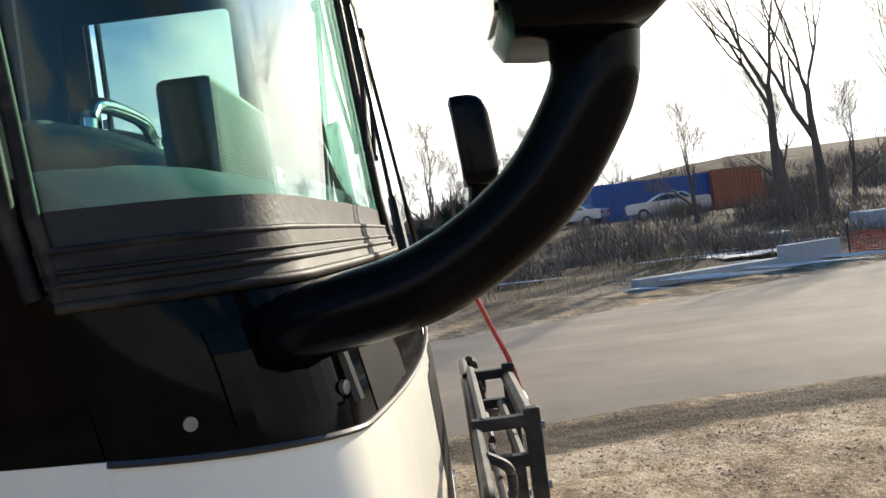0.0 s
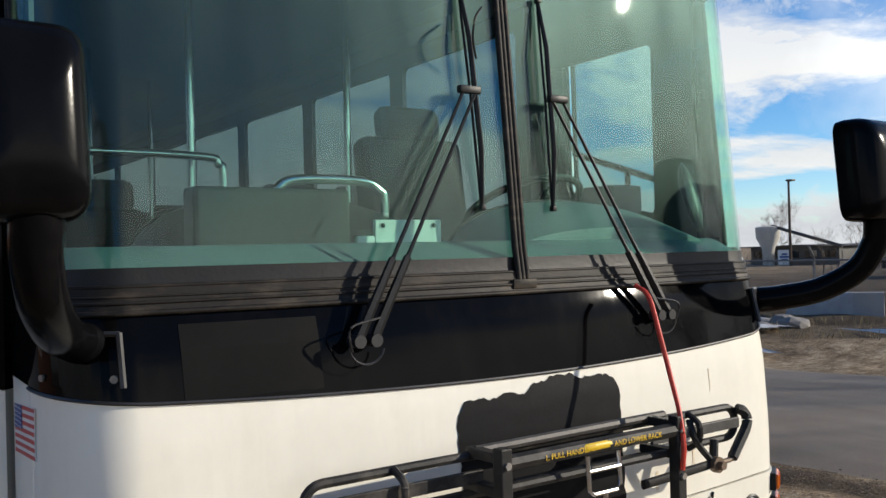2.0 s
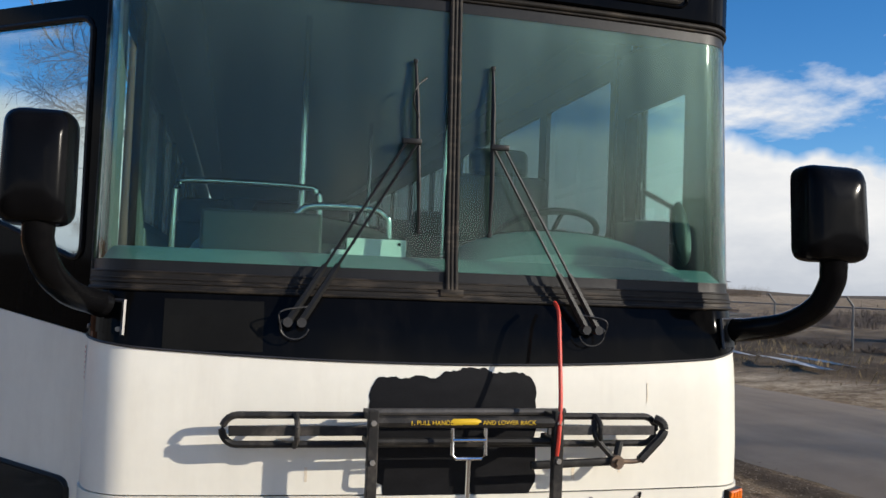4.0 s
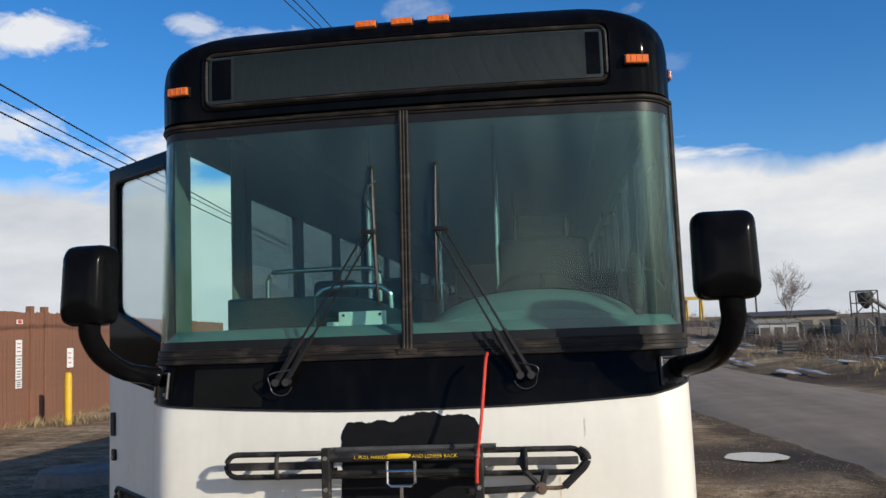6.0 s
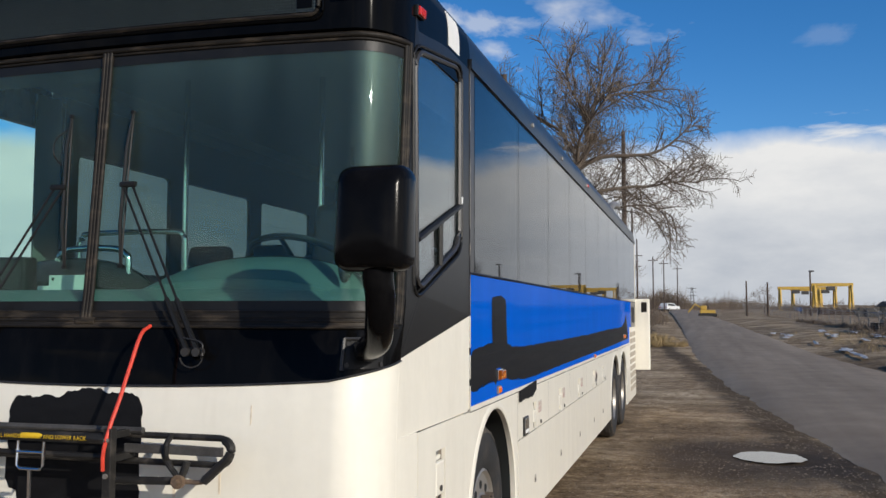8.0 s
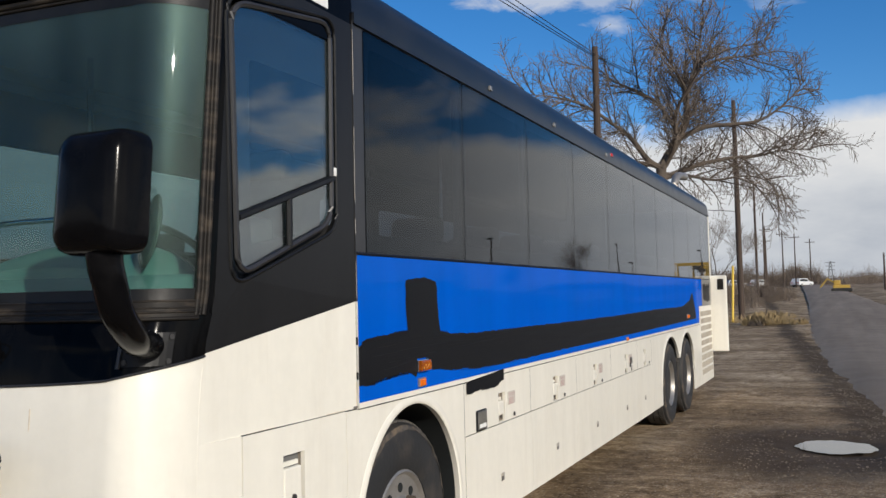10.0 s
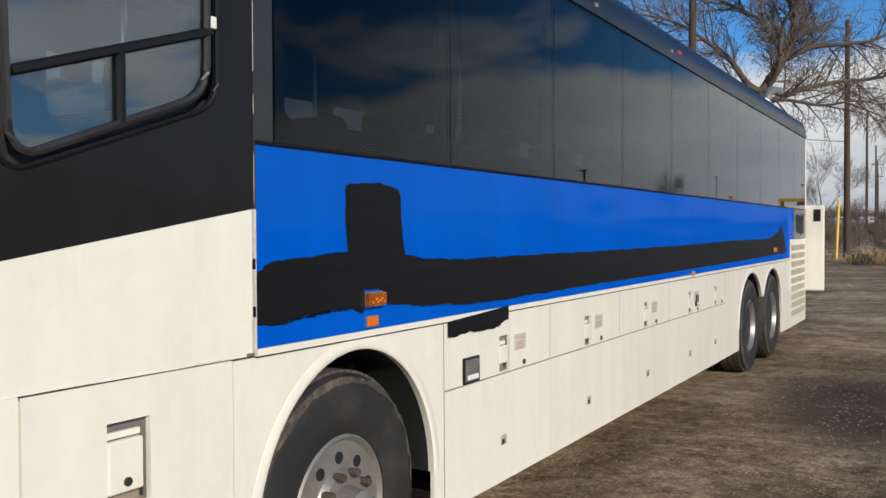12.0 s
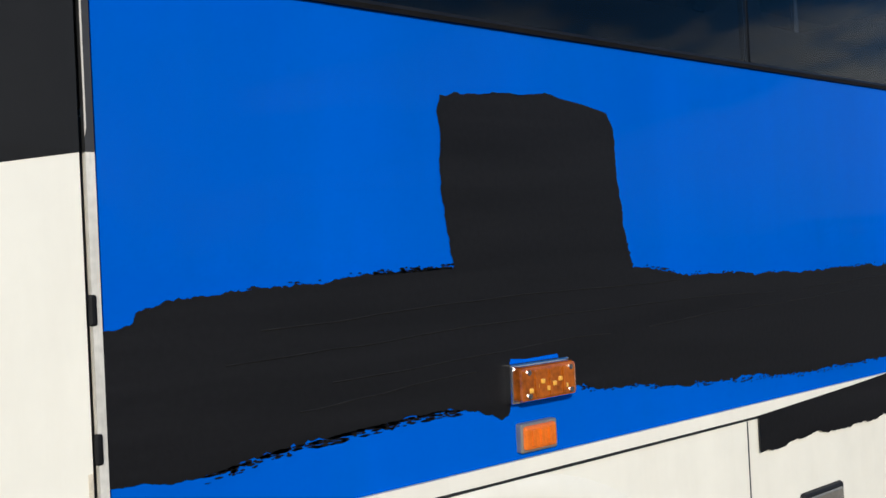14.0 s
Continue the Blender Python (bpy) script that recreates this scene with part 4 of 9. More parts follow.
plate_part("moulding_end", [(SEAM - 0.042, LINE + 0.003), (SEAM - 0.008, LINE + 0.003), (SEAM - 0.008, LINE + 0.013), (SEAM - 0.042, LINE + 0.013)], [], M_RIM, 1, 0.0042, 0.01, "bare metal end of the moulding")
plate_part("white_line", [(SEAM + 0.006, LINE - 0.002), (11.93, LINE - 0.002), (11.93, LINE + 0.022), (SEAM + 0.006, LINE + 0.022)], [], M_WHITE, 1, 0.004, 0.02, "raised cream moulding")
plate_part("blue_panel", [(SEAM + 0.006, LINE + 0.023), (11.93, LINE + 0.023), (11.93, BELT), (SEAM + 0.006, BELT)], [], M_BLUE, 1, 0.0, 0.02, "glossy blue side panel")
bm = bmesh.new()
sweep(bm, [(W + 0.002, SEAM, BELT + 0.004), (W + 0.002, 13.2, BELT + 0.004)], 0.007, 6)
part("belt_seal", bm, M_RUBBER, bus)
# side glass, edge to edge, with thin joints
seams = [1.352, 2.556, 3.752, 4.955, 6.16, 7.38, 8.63, 9.86, 11.1, 12.3, 13.3]
plate_part("window_post", [(SEAM + 0.006, BELT + 0.012), (1.345, BELT + 0.012), (1.345, GLASS_TOP), (SEAM + 0.006, GLASS_TOP)], [], M_GREYBLACK, 1, 0.0, 0.03)
for a, b in zip(seams, seams[1:]):
    pane = plate_part("side_window", [(a + 0.004, BELT + 0.012), (b - 0.004, BELT + 0.012), (b - 0.004, GLASS_TOP), (a + 0.004, GLASS_TOP)], [], G_SIDE, 1, 0.0, 0.008, "smoked side window reflecting the sky")
    plate_part("window_joint", [(b - 0.010, BELT + 0.012), (b + 0.010, BELT + 0.012), (b + 0.010, GLASS_TOP), (b - 0.010, GLASS_TOP)], [], M_RUBBER, 1, -0.003, 0.02)
    # blacked-out rims behind the glass
    rim_in = round_poly([(a + 0.07, BELT + 0.10), (b - 0.07, BELT + 0.10), (b - 0.07, GLASS_TOP - 0.07), (a + 0.07, GLASS_TOP - 0.07)], 0.05, 4)
    plate_part("window_rim", [(a, BELT + 0.008), (b, BELT + 0.008), (b, GLASS_TOP + 0.03), (a, GLASS_TOP + 0.03)], [rim_in], M_GREYBLACK, 1, -0.014, 0.03)
bm = bmesh.new()
sheet(bm, lambda y, z: Vector((W + 0.012, y, z)), span(SEAM, BACK, 6), span(GLASS_TOP + 0.004, 3.01, 1), 0.02, lambda y, z: Vector((W - 0.01, y, z)))
part("gutter", bm, M_NAVY, bus, "dark rain gutter along the roof")
for y in (3.0, 4.4, 6.1):
    bm = bmesh.new()
    box(bm, (W + 0.008, y - 0.02, 3.0), (W + 0.024, y + 0.02, 3.03), 0.003)
    part("gutter_clip", bm, M_RIM, bus)
marker_lamp((1.27, 6.4, 3.05), (0.08, 0.04, 0.03), mat=M_RED, face=(1, 0, 0.3))

# driver's window: pane, frame, sliding part
plate_part("driver_window", frame_in, [], G_DRIVER, 1, -0.006, 0.006, "tinted driver's window")
for loop, r, o, mt in ((win, 0.012, 0.0, M_GREYBLACK), ([(0.35, 1.735), (1.088, 1.992), (1.093, 2.932), (0.333, 2.825)], 0.008, 0.002, M_RUBBER)):
    pts = [Vector((W + o, y, z)) for y, z in round_poly(loop, 0.10, 6)]
    bm = bmesh.new()
    sweep(bm, pts + pts[:2], r, 6, False)
    part("window_frame", bm, mt, bus, "", True)
bm = bmesh.new()
box(bm, (W - 0.02, 0.345, 1.76), (W - 0.004, 0.368, 2.81), 0.004)
sweep(bm, [(W + 0.002, 0.39, 1.995), (W + 0.002, 1.06, 2.215)], 0.015, 6, up=(1, 0, 0))
sweep(bm, [(W + 0.002, 0.72, 1.90), (W + 0.002, 0.72, 2.105)], 0.014, 6, up=(1, 0, 0))
part("window_bar", bm, M_RUBBER, bus, "", True)
bm = bmesh.new()
box(bm, (W - 0.004, 1.055, 2.225), (W + 0.012, 1.078, 2.262), 0.003)
part("window_latch", bm, M_PRINT, bus)
# a white sticker on the cap's shoulder
bm = bmesh.new()
shoulder = lambda z: W * (1 - ((z - 2.95) / 0.385) ** 4) ** 0.25
sheet(bm, lambda u, v: Vector((shoulder(2.965 + 0.17 * v) + 0.003, 0.85 + 0.19 * u, 2.965 + 0.17 * v)), span(0, 1, 4), span(0, 1, 8), 0.002, lambda u, v: Vector((shoulder(2.965 + 0.17 * v) - 0.001, 0.85 + 0.19 * u, 2.965 + 0.17 * v)))
part("sticker", bm, M_PRINT, bus, "plain white sticker")

# cream filler where the nose meets the fender
for sg in (-1, 1):
    bm = bmesh.new()
    sweep(bm, [(sg * (W - 0.003), corner_y(z) + 0.002, z) for z in span(0.40, 1.46, 16)], 0.0045, 6)
    part("corner_filler", bm, M_WHITE, bus, "", True)

# brown runs of rust water down the cream nose
M_RUN = solid("rust_run", (0.69, 0.60, 0.46), 0.6, vary=0.25, scale=30.0)
for x, z0, z1, w in ((0.78, 1.265, 1.335, 0.005), (0.66, 1.00, 1.09, 0.009), (0.47, 0.98, 1.04, 0.012), (-0.52, 0.98, 1.03, 0.010), (0.25, 0.97, 1.02, 0.014)):
    s0 = s_of_x(x)
    part("rust_run", nose_sheet(s0, s_of_x(x + w), lambda s: z0 + 0.01 * rough(s * 300, x), z1, 3, 4, 0.0012, 0.001), M_RUN, bus, "thin brown rust run")
# grime where the fender's panels meet
for y0, y1, z0, z1 in ((SEAM - 0.0175, SEAM - 0.0125, 1.2, 1.31), (0.98, 1.135, 1.1935, 1.1975), (0.43, 0.62, 1.1935, 1.196)):
    plate_part("grime_line", [(y0, z0), (y1, z0 + 0.001), (y1, z1), (y0, z1 - 0.001)], [], M_RUN, 1, 0.0012, 0.001)

# -- black band brushed along the blue side, with a tower --
bm = bmesh.new()
top_line = [(1.254, 1.466), (1.288, 1.47), (1.294, 1.488), (1.45, 1.503), (1.60, 1.513), (1.765, 1.517), (2.17, 1.500), (2.35, 1.478), (2.70, 1.466), (3.0, 1.470), (3.5, 1.469), (4.9, 1.466), (6.3, 1.470), (8.4, 1.49), (10.30, 1.488), (10.50, 1.505), (11.02, 1.572), (11.18, 1.655), (11.28, 1.672), (11.34, 1.60), (11.44, 1.52), (11.58, 1.33)]
low_line = [(1.254, 1.288), (1.36, 1.280), (1.47, 1.297), (1.60, 1.305), (1.74, 1.310), (1.80, 1.300), (1.845, 1.280), (1.862, 1.285), (1.870, 1.325), (2.0, 1.315), (2.06, 1.303), (2.35, 1.276), (2.70, 1.254), (3.1, 1.250), (3.5, 1.252), (4.9, 1.258), (7.0, 1.264), (9.0, 1.272), (11.58, 1.29)]


def brush(y, seed, freq=9.0, amp=0.006):
    return amp * rough(y, seed, 4, freq) + 0.0035 * rough(y, seed + 40, 3, 60) + 0.009 * max(0.0, rough(y, seed + 70, 3, 130) - 0.2) * (0.3 + 1.4 * max(0.0, rough(y, seed + 90, 2, 5)))


def band_mesh(bm, ys, lo, hi, off, cells):
    g = [[bm.verts.new((W + off, y, lo(y) + (hi(y) - lo(y)) * v)) for v in span(0, 1, cells)] for y in ys]
    for p, q in zip(g, g[1:]):
        for j in range(cells):
            bm.faces.new((p[j], q[j], q[j + 1], p[j + 1]))


ys = list(np.arange(1.254, 3.6, 0.0035)) + list(np.arange(3.6, 6.0, 0.02)) + list(np.arange(6.0, 10.2, 0.06)) + list(np.arange(10.2, 11.58, 0.012))
band_mesh(bm, ys, lambda y: interp(low_line, y) + brush(y, 2.0) * (1 if y < 4.9 else 0.2), lambda y: interp(top_line, y) + brush(y, 6.0), 0.0022, 4)
# thin slivers where the strokes ran out
rnd = random.Random(61)


def sliver(bm, y, z, length, h, off=0.0024):
    p = [bm.verts.new((W + off, y + length * u, z + h * v * (1 - abs(2 * u - 1) ** 3))) for u, v in ((0, 0), (0.2, -0.5), (0.5, -0.6), (0.8, -0.5), (1, 0), (0.8, 0.5), (0.5, 0.6), (0.2, 0.5))]
    bm.faces.new(p)


for _ in range(260):
    y = rnd.uniform(1.36, 1.76)
    sliver(bm, y, interp(low_line, y + 0.01) - 0.010 * rnd.random() ** 2.2, rnd.uniform(0.004, 0.020), rnd.uniform(0.0012, 0.0034))
for _ in range(260):
    y = rnd.choice((rnd.uniform(1.30, 3.4), rnd.uniform(1.62, 1.78)))
    sliver(bm, y, interp(top_line, y + 0.005) + 0.007 * rnd.random() ** 2.5, rnd.uniform(0.003, 0.012), rnd.uniform(0.001, 0.003))
for _ in range(240):
    y = rnd.uniform(1.9, 3.4)
    sliver(bm, y, interp(low_line, y + 0.005) - 0.008 * rnd.random() ** 2.5, rnd.uniform(0.003, 0.012), rnd.uniform(0.001, 0.003))
part("brushed_band", bm, M_BRUSHED, bus, "black paint brushed along the blue side", True)
bm = bmesh.new()
rows = []
for v in span(0, 1, 120):
    z = 1.49 + (1.772 - 1.49) * v
    ya = interp([(1.49, 1.767), (1.56, 1.760), (1.66, 1.748), (1.745, 1.750), (1.772, 1.756)], z) + 0.8 * brush(z, 11.0, 14)
    yb = interp([(1.49, 2.170), (1.56, 2.149), (1.66, 2.138), (1.735, 2.129), (1.755, 2.112), (1.765, 2.05), (1.772, 1.98)], z) + 0.8 * brush(z, 15.0, 14)
    rows.append((z, ya, yb))
g = [[bm.verts.new((W + 0.0026, a + (b - a) * u, z + 0.017 * (i / 120) ** 3 * min(1.0, u * 2.2) + (brush(a + (b - a) * u, 19.0) if i == len(rows) - 1 else 0))) for u in span(0, 1, 40)] for i, (z, a, b) in enumerate(rows)]
for p, q in zip(g, g[1:]):
    for j in range(40):
        bm.faces.new((p[j], p[j + 1], q[j + 1], q[j]))
part("brushed_patch", bm, M_BRUSHED, bus, "black paint brushed over old lettering", True)
for z0, ya, yb in ((1.452, 1.45, 2.3), (1.415, 1.40, 2.6), (1.372, 1.55, 2.1), (1.395, 2.2, 3.2), (1.345, 1.50, 1.8), (1.43, 2.7, 3.6)):
    bm = bmesh.new()
    sweep(bm, [(W + 0.0024, y, z0 + 0.05 * (y - ya) - 0.03 * (y - ya) ** 2 + 0.006 * rough(y, z0 * 50, 3, 4.0)) for y in span(ya, yb, 24)], 0.0011, 4, False)
    part("brush_ridge", bm, M_BRUSHRIDGE, bus, "dry ridge left by the brush")
bm = bmesh.new()
ys = list(np.arange(2.515, 3.142, 0.006))
band_mesh(bm, ys, lambda y: interp([(2.515, 1.110), (2.7, 1.122), (2.95, 1.112), (3.04, 1.122), (3.05, 1.137), (3.14, 1.150)], y) + brush(y, 22.0), lambda y: interp([(2.515, 1.189), (2.9, 1.205), (3.14, 1.218)], y), 0.0072, 3)
part("brushed_patch", bm, M_BRUSHED, bus, "black paint brushed over old lettering")
for z in (1.475, 1.318):
    bm = bmesh.new()
    box(bm, (W - 0.002, SEAM - 0.010, z), (W + 0.0065, SEAM - 0.001, z + 0.036), 0.003)
    part("paint_daub", bm, M_BRUSHED, bus)

# lamps, latches and labels on the side
lamp = marker_lamp((W + 0.006, 1.920, 1.333), (0.118, 0.054, 0.030), name="side_lamp", mat=M_LAMPAMBER, face=(1, 0, 0), base=M_CHROME)
# glints of the amber lens, put in as small brighter blocks
bm = bmesh.new()
for k in range(7):
    box(bm, (W + 0.030, 1.875 + 0.0125 * k, 1.319 + 0.006 * (k % 3)), (W + 0.0385, 1.883 + 0.0125 * k, 1.327 + 0.006 * (k % 3)), 0.002)
part("sparkle", bm, solid("amber_sparkle", (0.95, 0.42, 0.06), 0.12, coat=1.0, vary=0.3, scale=60.0), lamp, "bright amber bits painted as sparkle in the lens")
plate_part("bare_rim", [(1.866, 1.3635), (1.972, 1.3635), (1.969, 1.369), (1.900, 1.3675), (1.869, 1.371)], [], M_BLUE, 1, 0.0035, 0.002, "sliver of blue left unpainted over the lamp")
for dy in (-0.045, 0.045):
    for dz in (-0.018, 0.018):
        bm = bmesh.new()
        disc(bm, (W + 0.034, 1.920 + dy, 1.333 + dz), 0.0045, (1, 0, 0), 0.004, 8)
        part("screw", bm, M_CHROME, lamp)
marker_lamp((W + 0.002, 1.914, 1.246), (0.070, 0.038, 0.015), name="side_reflector", face=(1, 0, 0), base=M_RIM)
marker_lamp((W + 0.002, 6.79, 1.222), (0.06, 0.035, 0.017), name="side_reflector", face=(1, 0, 0), base=M_RIM)
marker_lamp((W + 0.002, 10.74, 1.345), (0.09, 0.05, 0.03), name="side_lamp", face=(1, 0, 0), base=M_RIM)


M_DULLLENS = solid("cloudy_lens", (0.16, 0.15, 0.13), 0.14, coat=0.6, vary=0.35, scale=9.0)


def square_lamp(y, z, w=0.16, h=0.125):
    bm = bmesh.new()
    box(bm, (W - 0.004, y - w / 2, z - h / 2), (W + 0.012, y + w / 2, z + h / 2), 0.008)
    lamp = part("cornering_lamp", bm, M_RUBBER, bus, "square lamp in a black frame")
    bm = bmesh.new()
    box(bm, (W + 0.002, y - w / 2 + 0.010, z - h / 2 + 0.010), (W + 0.015, y + w / 2 - 0.010, z + h / 2 - 0.010), 0.004)
    lens = part("lens", bm, M_DULLLENS, lamp, "cloudy clear lens")
    # white strip stands in for the glow low on the lens
    bm = bmesh.new()
    box(bm, (W + 0.010, y - w * 0.34, z - h * 0.36), (W + 0.0165, y + w * 0.34, z - h * 0.16), 0.003)
    part("lens_glow_strip", bm, M_PRINT, lens, "white strip painted for the glow along the foot of the lens")


square_lamp(2.737, 0.942)
square_lamp(6.93, 0.98, 0.09, 0.10)


# latch pockets are a darker tan than the cream panels
M_POCKET = solid("tan_pocket", (0.26, 0.22, 0.17), 0.8, vary=0.2, scale=20.0)
M_PULL = solid("worn_pull", (0.42, 0.38, 0.32), 0.6, vary=0.2, scale=20.0)


def latch(y, z, w=0.12, h=0.18, parent=bus):
    """A recessed paddle latch: an open pocket in the panel with a folded cream handle."""
    bm = bmesh.new()
    box(bm, (W - 0.040, y - w / 2 - 0.004, z - h / 2 - 0.004), (W - 0.032, y + w / 2 + 0.004, z + h / 2 + 0.004))
    for dy in (-1, 1):
        box(bm, (W - 0.033, y + dy * (w / 2 + 0.003) - 0.003, z - h / 2), (W - 0.018, y + dy * (w / 2 + 0.003) + 0.003, z + h / 2))
    for dz in (-1, 1):
        box(bm, (W - 0.033, y - w / 2, z + dz * (h / 2 + 0.003) - 0.003), (W - 0.018, y + w / 2, z + dz * (h / 2 + 0.003) + 0.003))
    got = part("latch", bm, M_POCKET, parent, "recessed cream paddle latch")
    bm = bmesh.new()
    box(bm, (W - 0.022, y - w / 2 + 0.003, z - h / 2 + 0.040), (W + 0.003, y + w / 2 - 0.026, z + h / 2 - 0.052), 0.006)
    box(bm, (W - 0.030, y - w / 2 + 0.003, z + h / 2 - 0.050), (W - 0.016, y + w / 2 - 0.020, z + h / 2 - 0.030), 0.004)
    part("paddle", bm, M_WHITE, got)
    bm = bmesh.new()
    sweep(bm, [(W - 0.026, y + w / 2 - 0.012, z - h / 2 + 0.01), (W - 0.026, y + w / 2 - 0.012, z + 0.03)], 0.006, 6)
    part("latch_pin", bm, M_GREYBLACK, got)


def keyhole(y, z, r=0.014, off=0.002):
    bm = bmesh.new()
    disc(bm, (W + off, y, z), r, (1, 0, 0), 0.006, 14)
    part("lock", bm, M_GREYBLACK, bus)


def danger_label(y, z):
    bm = bmesh.new()
    box(bm, (W + 0.001, y - 0.068, z - 0.042), (W + 0.0060, y + 0.068, z + 0.042))
    lab = part("warning_label", bm, M_FADEDLABEL, bus, "faded white warning label with red print")
    cu = bpy.data.curves.new("warning_text", "FONT")
    cu.body, cu.size, cu.align_x, cu.align_y = "DANGER", 0.030, "CENTER", "CENTER"
    cu.materials.append(M_FADEDPRINT)
    ob = link_mesh("warning_text", cu, lab)
    ob.matrix_basis = Matrix.Translation((W + 0.0066, y, z + 0.022)) @ Euler((radians(90), 0, radians(90))).to_matrix().to_4x4()
    bm = bmesh.new()
    for k in range(4):
        box(bm, (W + 0.0058, y - 0.055, z - 0.004 - 0.011 * k), (W + 0.0066, y + 0.055 - 0.02 * (k % 2), z + 0.001 - 0.011 * k))
    part("print_bars", bm, M_FADEDPRINT, lab)


for y in LATCHES:
    latch(y, 0.977)
    if y < 7:
        danger_label(y + 0.175, 1.018)
    keyhole(y + 0.225, 0.905)
for y in (3.08, 4.285, 5.50, 6.70, 7.62):
    bm = bmesh.new()
    box(bm, (W + 0.002, y - 0.03, 0.515), (W + 0.008, y + 0.03, 0.565), 0.004)
    grip = part("finger_pull", bm, M_PULL, bus, "small square finger pull")
    bm = bmesh.new()
    box(bm, (W + 0.006, y - 0.026, 0.519), (W + 0.0095, y + 0.006, 0.545), 0.002)
    part("pull_plate", bm, M_GREYBLACK, grip)
latch(0.735, 0.955, 0.15, 0.24, hatch)
keyhole(0.725, 0.905, 0.013, 0.004)
# dark joints between the locker panels
for y in (2.4855, 3.6855, 4.8755, 6.0755, 7.2705, 8.053):
    bm = bmesh.new()
    box(bm, (W - 0.02, y - 0.0028, SKIRT + 0.01), (W - 0.0002, y + 0.0028, LINE - 0.01))
    part("panel_joint", bm, M_DARK, bus)
bm = bmesh.new()
box(bm, (W - 0.02, 2.49, MID - 0.001), (W - 0.003, 8.05, MID + 0.003))
part("panel_joint", bm, M_DARK, bus)
# dark backing added behind the lower panels so their fine seams read as shadow
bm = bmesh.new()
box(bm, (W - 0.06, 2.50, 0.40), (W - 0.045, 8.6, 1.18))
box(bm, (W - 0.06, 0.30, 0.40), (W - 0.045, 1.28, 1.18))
part("seam_shade_backing", bm, M_DARK, bus)

# tail: louvred engine door, patch of old paint, open rear flap
plate_part("blue_panel", [(11.935, 1.468), (12.28, 1.468), (12.28, BELT), (11.935, BELT)], [], M_BLUE, 1, 0.0, 0.02)
plate_part("corner_post", [(13.305, BELT + 0.012), (13.40, BELT + 0.012), (13.40, 2.955), (13.305, 2.955)], [], M_WHITE, 1, 0.004, 0.03, "cream rear corner strip")
plate_part("rear_corner_panel", [(12.285, 1.47), (13.36, 1.47), (13.36, BELT), (12.285, BELT)], [], M_RIM, 1, 0.0, 0.02, "silver panel with dark paint smears")
bm = bmesh.new()
band_mesh(bm, list(np.arange(12.42, 13.16, 0.02)), lambda y: 1.55 + 0.05 * rough(y, 3, 3, 6), lambda y: 1.81 + 0.06 * rough(y, 9, 3, 5), 0.003, 3)
part("brushed_patch", bm, M_BRUSHED, bus, "dark paint smeared on the corner panel")
M_LOUVRE = solid("tan_louvre", (0.44, 0.385, 0.30), 0.8, vary=0.2, scale=5.0, dirt=(0.2, 0.16, 0.12), dirt_amount=0.4)
plate_part("engine_door", [(11.905, 0.255), (13.36, 0.255), (13.36, 1.463), (11.905, 1.463)], [], M_WHITE, 1, 0.0, 0.02, "cream engine door with louvres")
for k in range(9):
    z = 0.398 + 0.1135 * k
    bm = bmesh.new()
    box(bm, (W - 0.004, 12.06, z), (W + 0.005, 13.26, z + 0.076), 0.003)
    part("louvre", bm, M_LOUVRE, bus)
bm = bmesh.new()
box(bm, (1.20, 13.40, 0.68), (1.55, 13.46, 1.96), 0.02)
flap = part("rear_flap", bm, M_WHITE, bus, "cream rear flap standing open")
bm = bmesh.new()
box(bm, (1.40, 13.392, 1.72), (1.50, 13.402, 1.90), 0.004)
part("flap_patch", bm, M_GASKET, flap)
bm = bmesh.new()
box(bm, (-W + 0.01, BACK - 0.04, 0.42), (W - 0.01, BACK, 3.05), 0.03)
part("rear_wall", bm, M_WHITE, bus)
bm = bmesh.new()
sweep(bm, smooth_line([(1.0, 11.9, 3.15), (1.0, 11.9, 3.38), (1.02, 12.05, 3.52), (1.08, 12.40, 3.55)], 6), 0.062, 14)
part("exhaust_stack", bm, M_RIM, bus, "bent bright exhaust stack", True)

# far side, plain
plate_part("side_panel", [(1.264, SKIRT), (BACK - 0.04, SKIRT), (BACK - 0.04, LINE + 0.02), (1.264, LINE + 0.02)], [], M_WHITE, -1)
plate_part("side_panel", [(1.264, LINE + 0.021), (BACK - 0.04, LINE + 0.021), (BACK - 0.04, BELT), (1.264, BELT)], [], M_BLUE, -1)
for a, b in zip(seams, seams[1:]):
    plate_part("side_window", [(a + 0.004, BELT + 0.012), (b - 0.004, BELT + 0.012), (b - 0.004, GLASS_TOP), (a + 0.004, GLASS_TOP)], [], G_SIDE, -1, 0.0, 0.008)
    rim_in = round_poly([(a + 0.10, BELT + 0.06), (b - 0.10, BELT + 0.06), (b - 0.10, GLASS_TOP - 0.30), (a + 0.10, GLASS_TOP - 0.30)], 0.05, 4)
    plate_part("window_rim", [(a, BELT + 0.004), (b, BELT + 0.004), (b, GLASS_TOP + 0.06), (a, GLASS_TOP + 0.06)], [rim_in], M_GREYBLACK, -1, -0.014, 0.03)
HINGE = 0.405
plate_part("corner_panel", [(corner_y(0.42), 0.36), (HINGE, 0.36), (HINGE, 1.47), (corner_y(1.47), 1.462), *corner_line(1.4, 0.42, 5)], [], M_WHITE, -1)
plate_part("door_post", [(corner_y(1.48), 1.463), (HINGE, 1.471), (HINGE, 2.95), (corner_y(2.82) + 0.01, 2.95), *corner_line(2.82, 1.55, 8)], [], M_BLACK, -1, 0.001, 0.03)
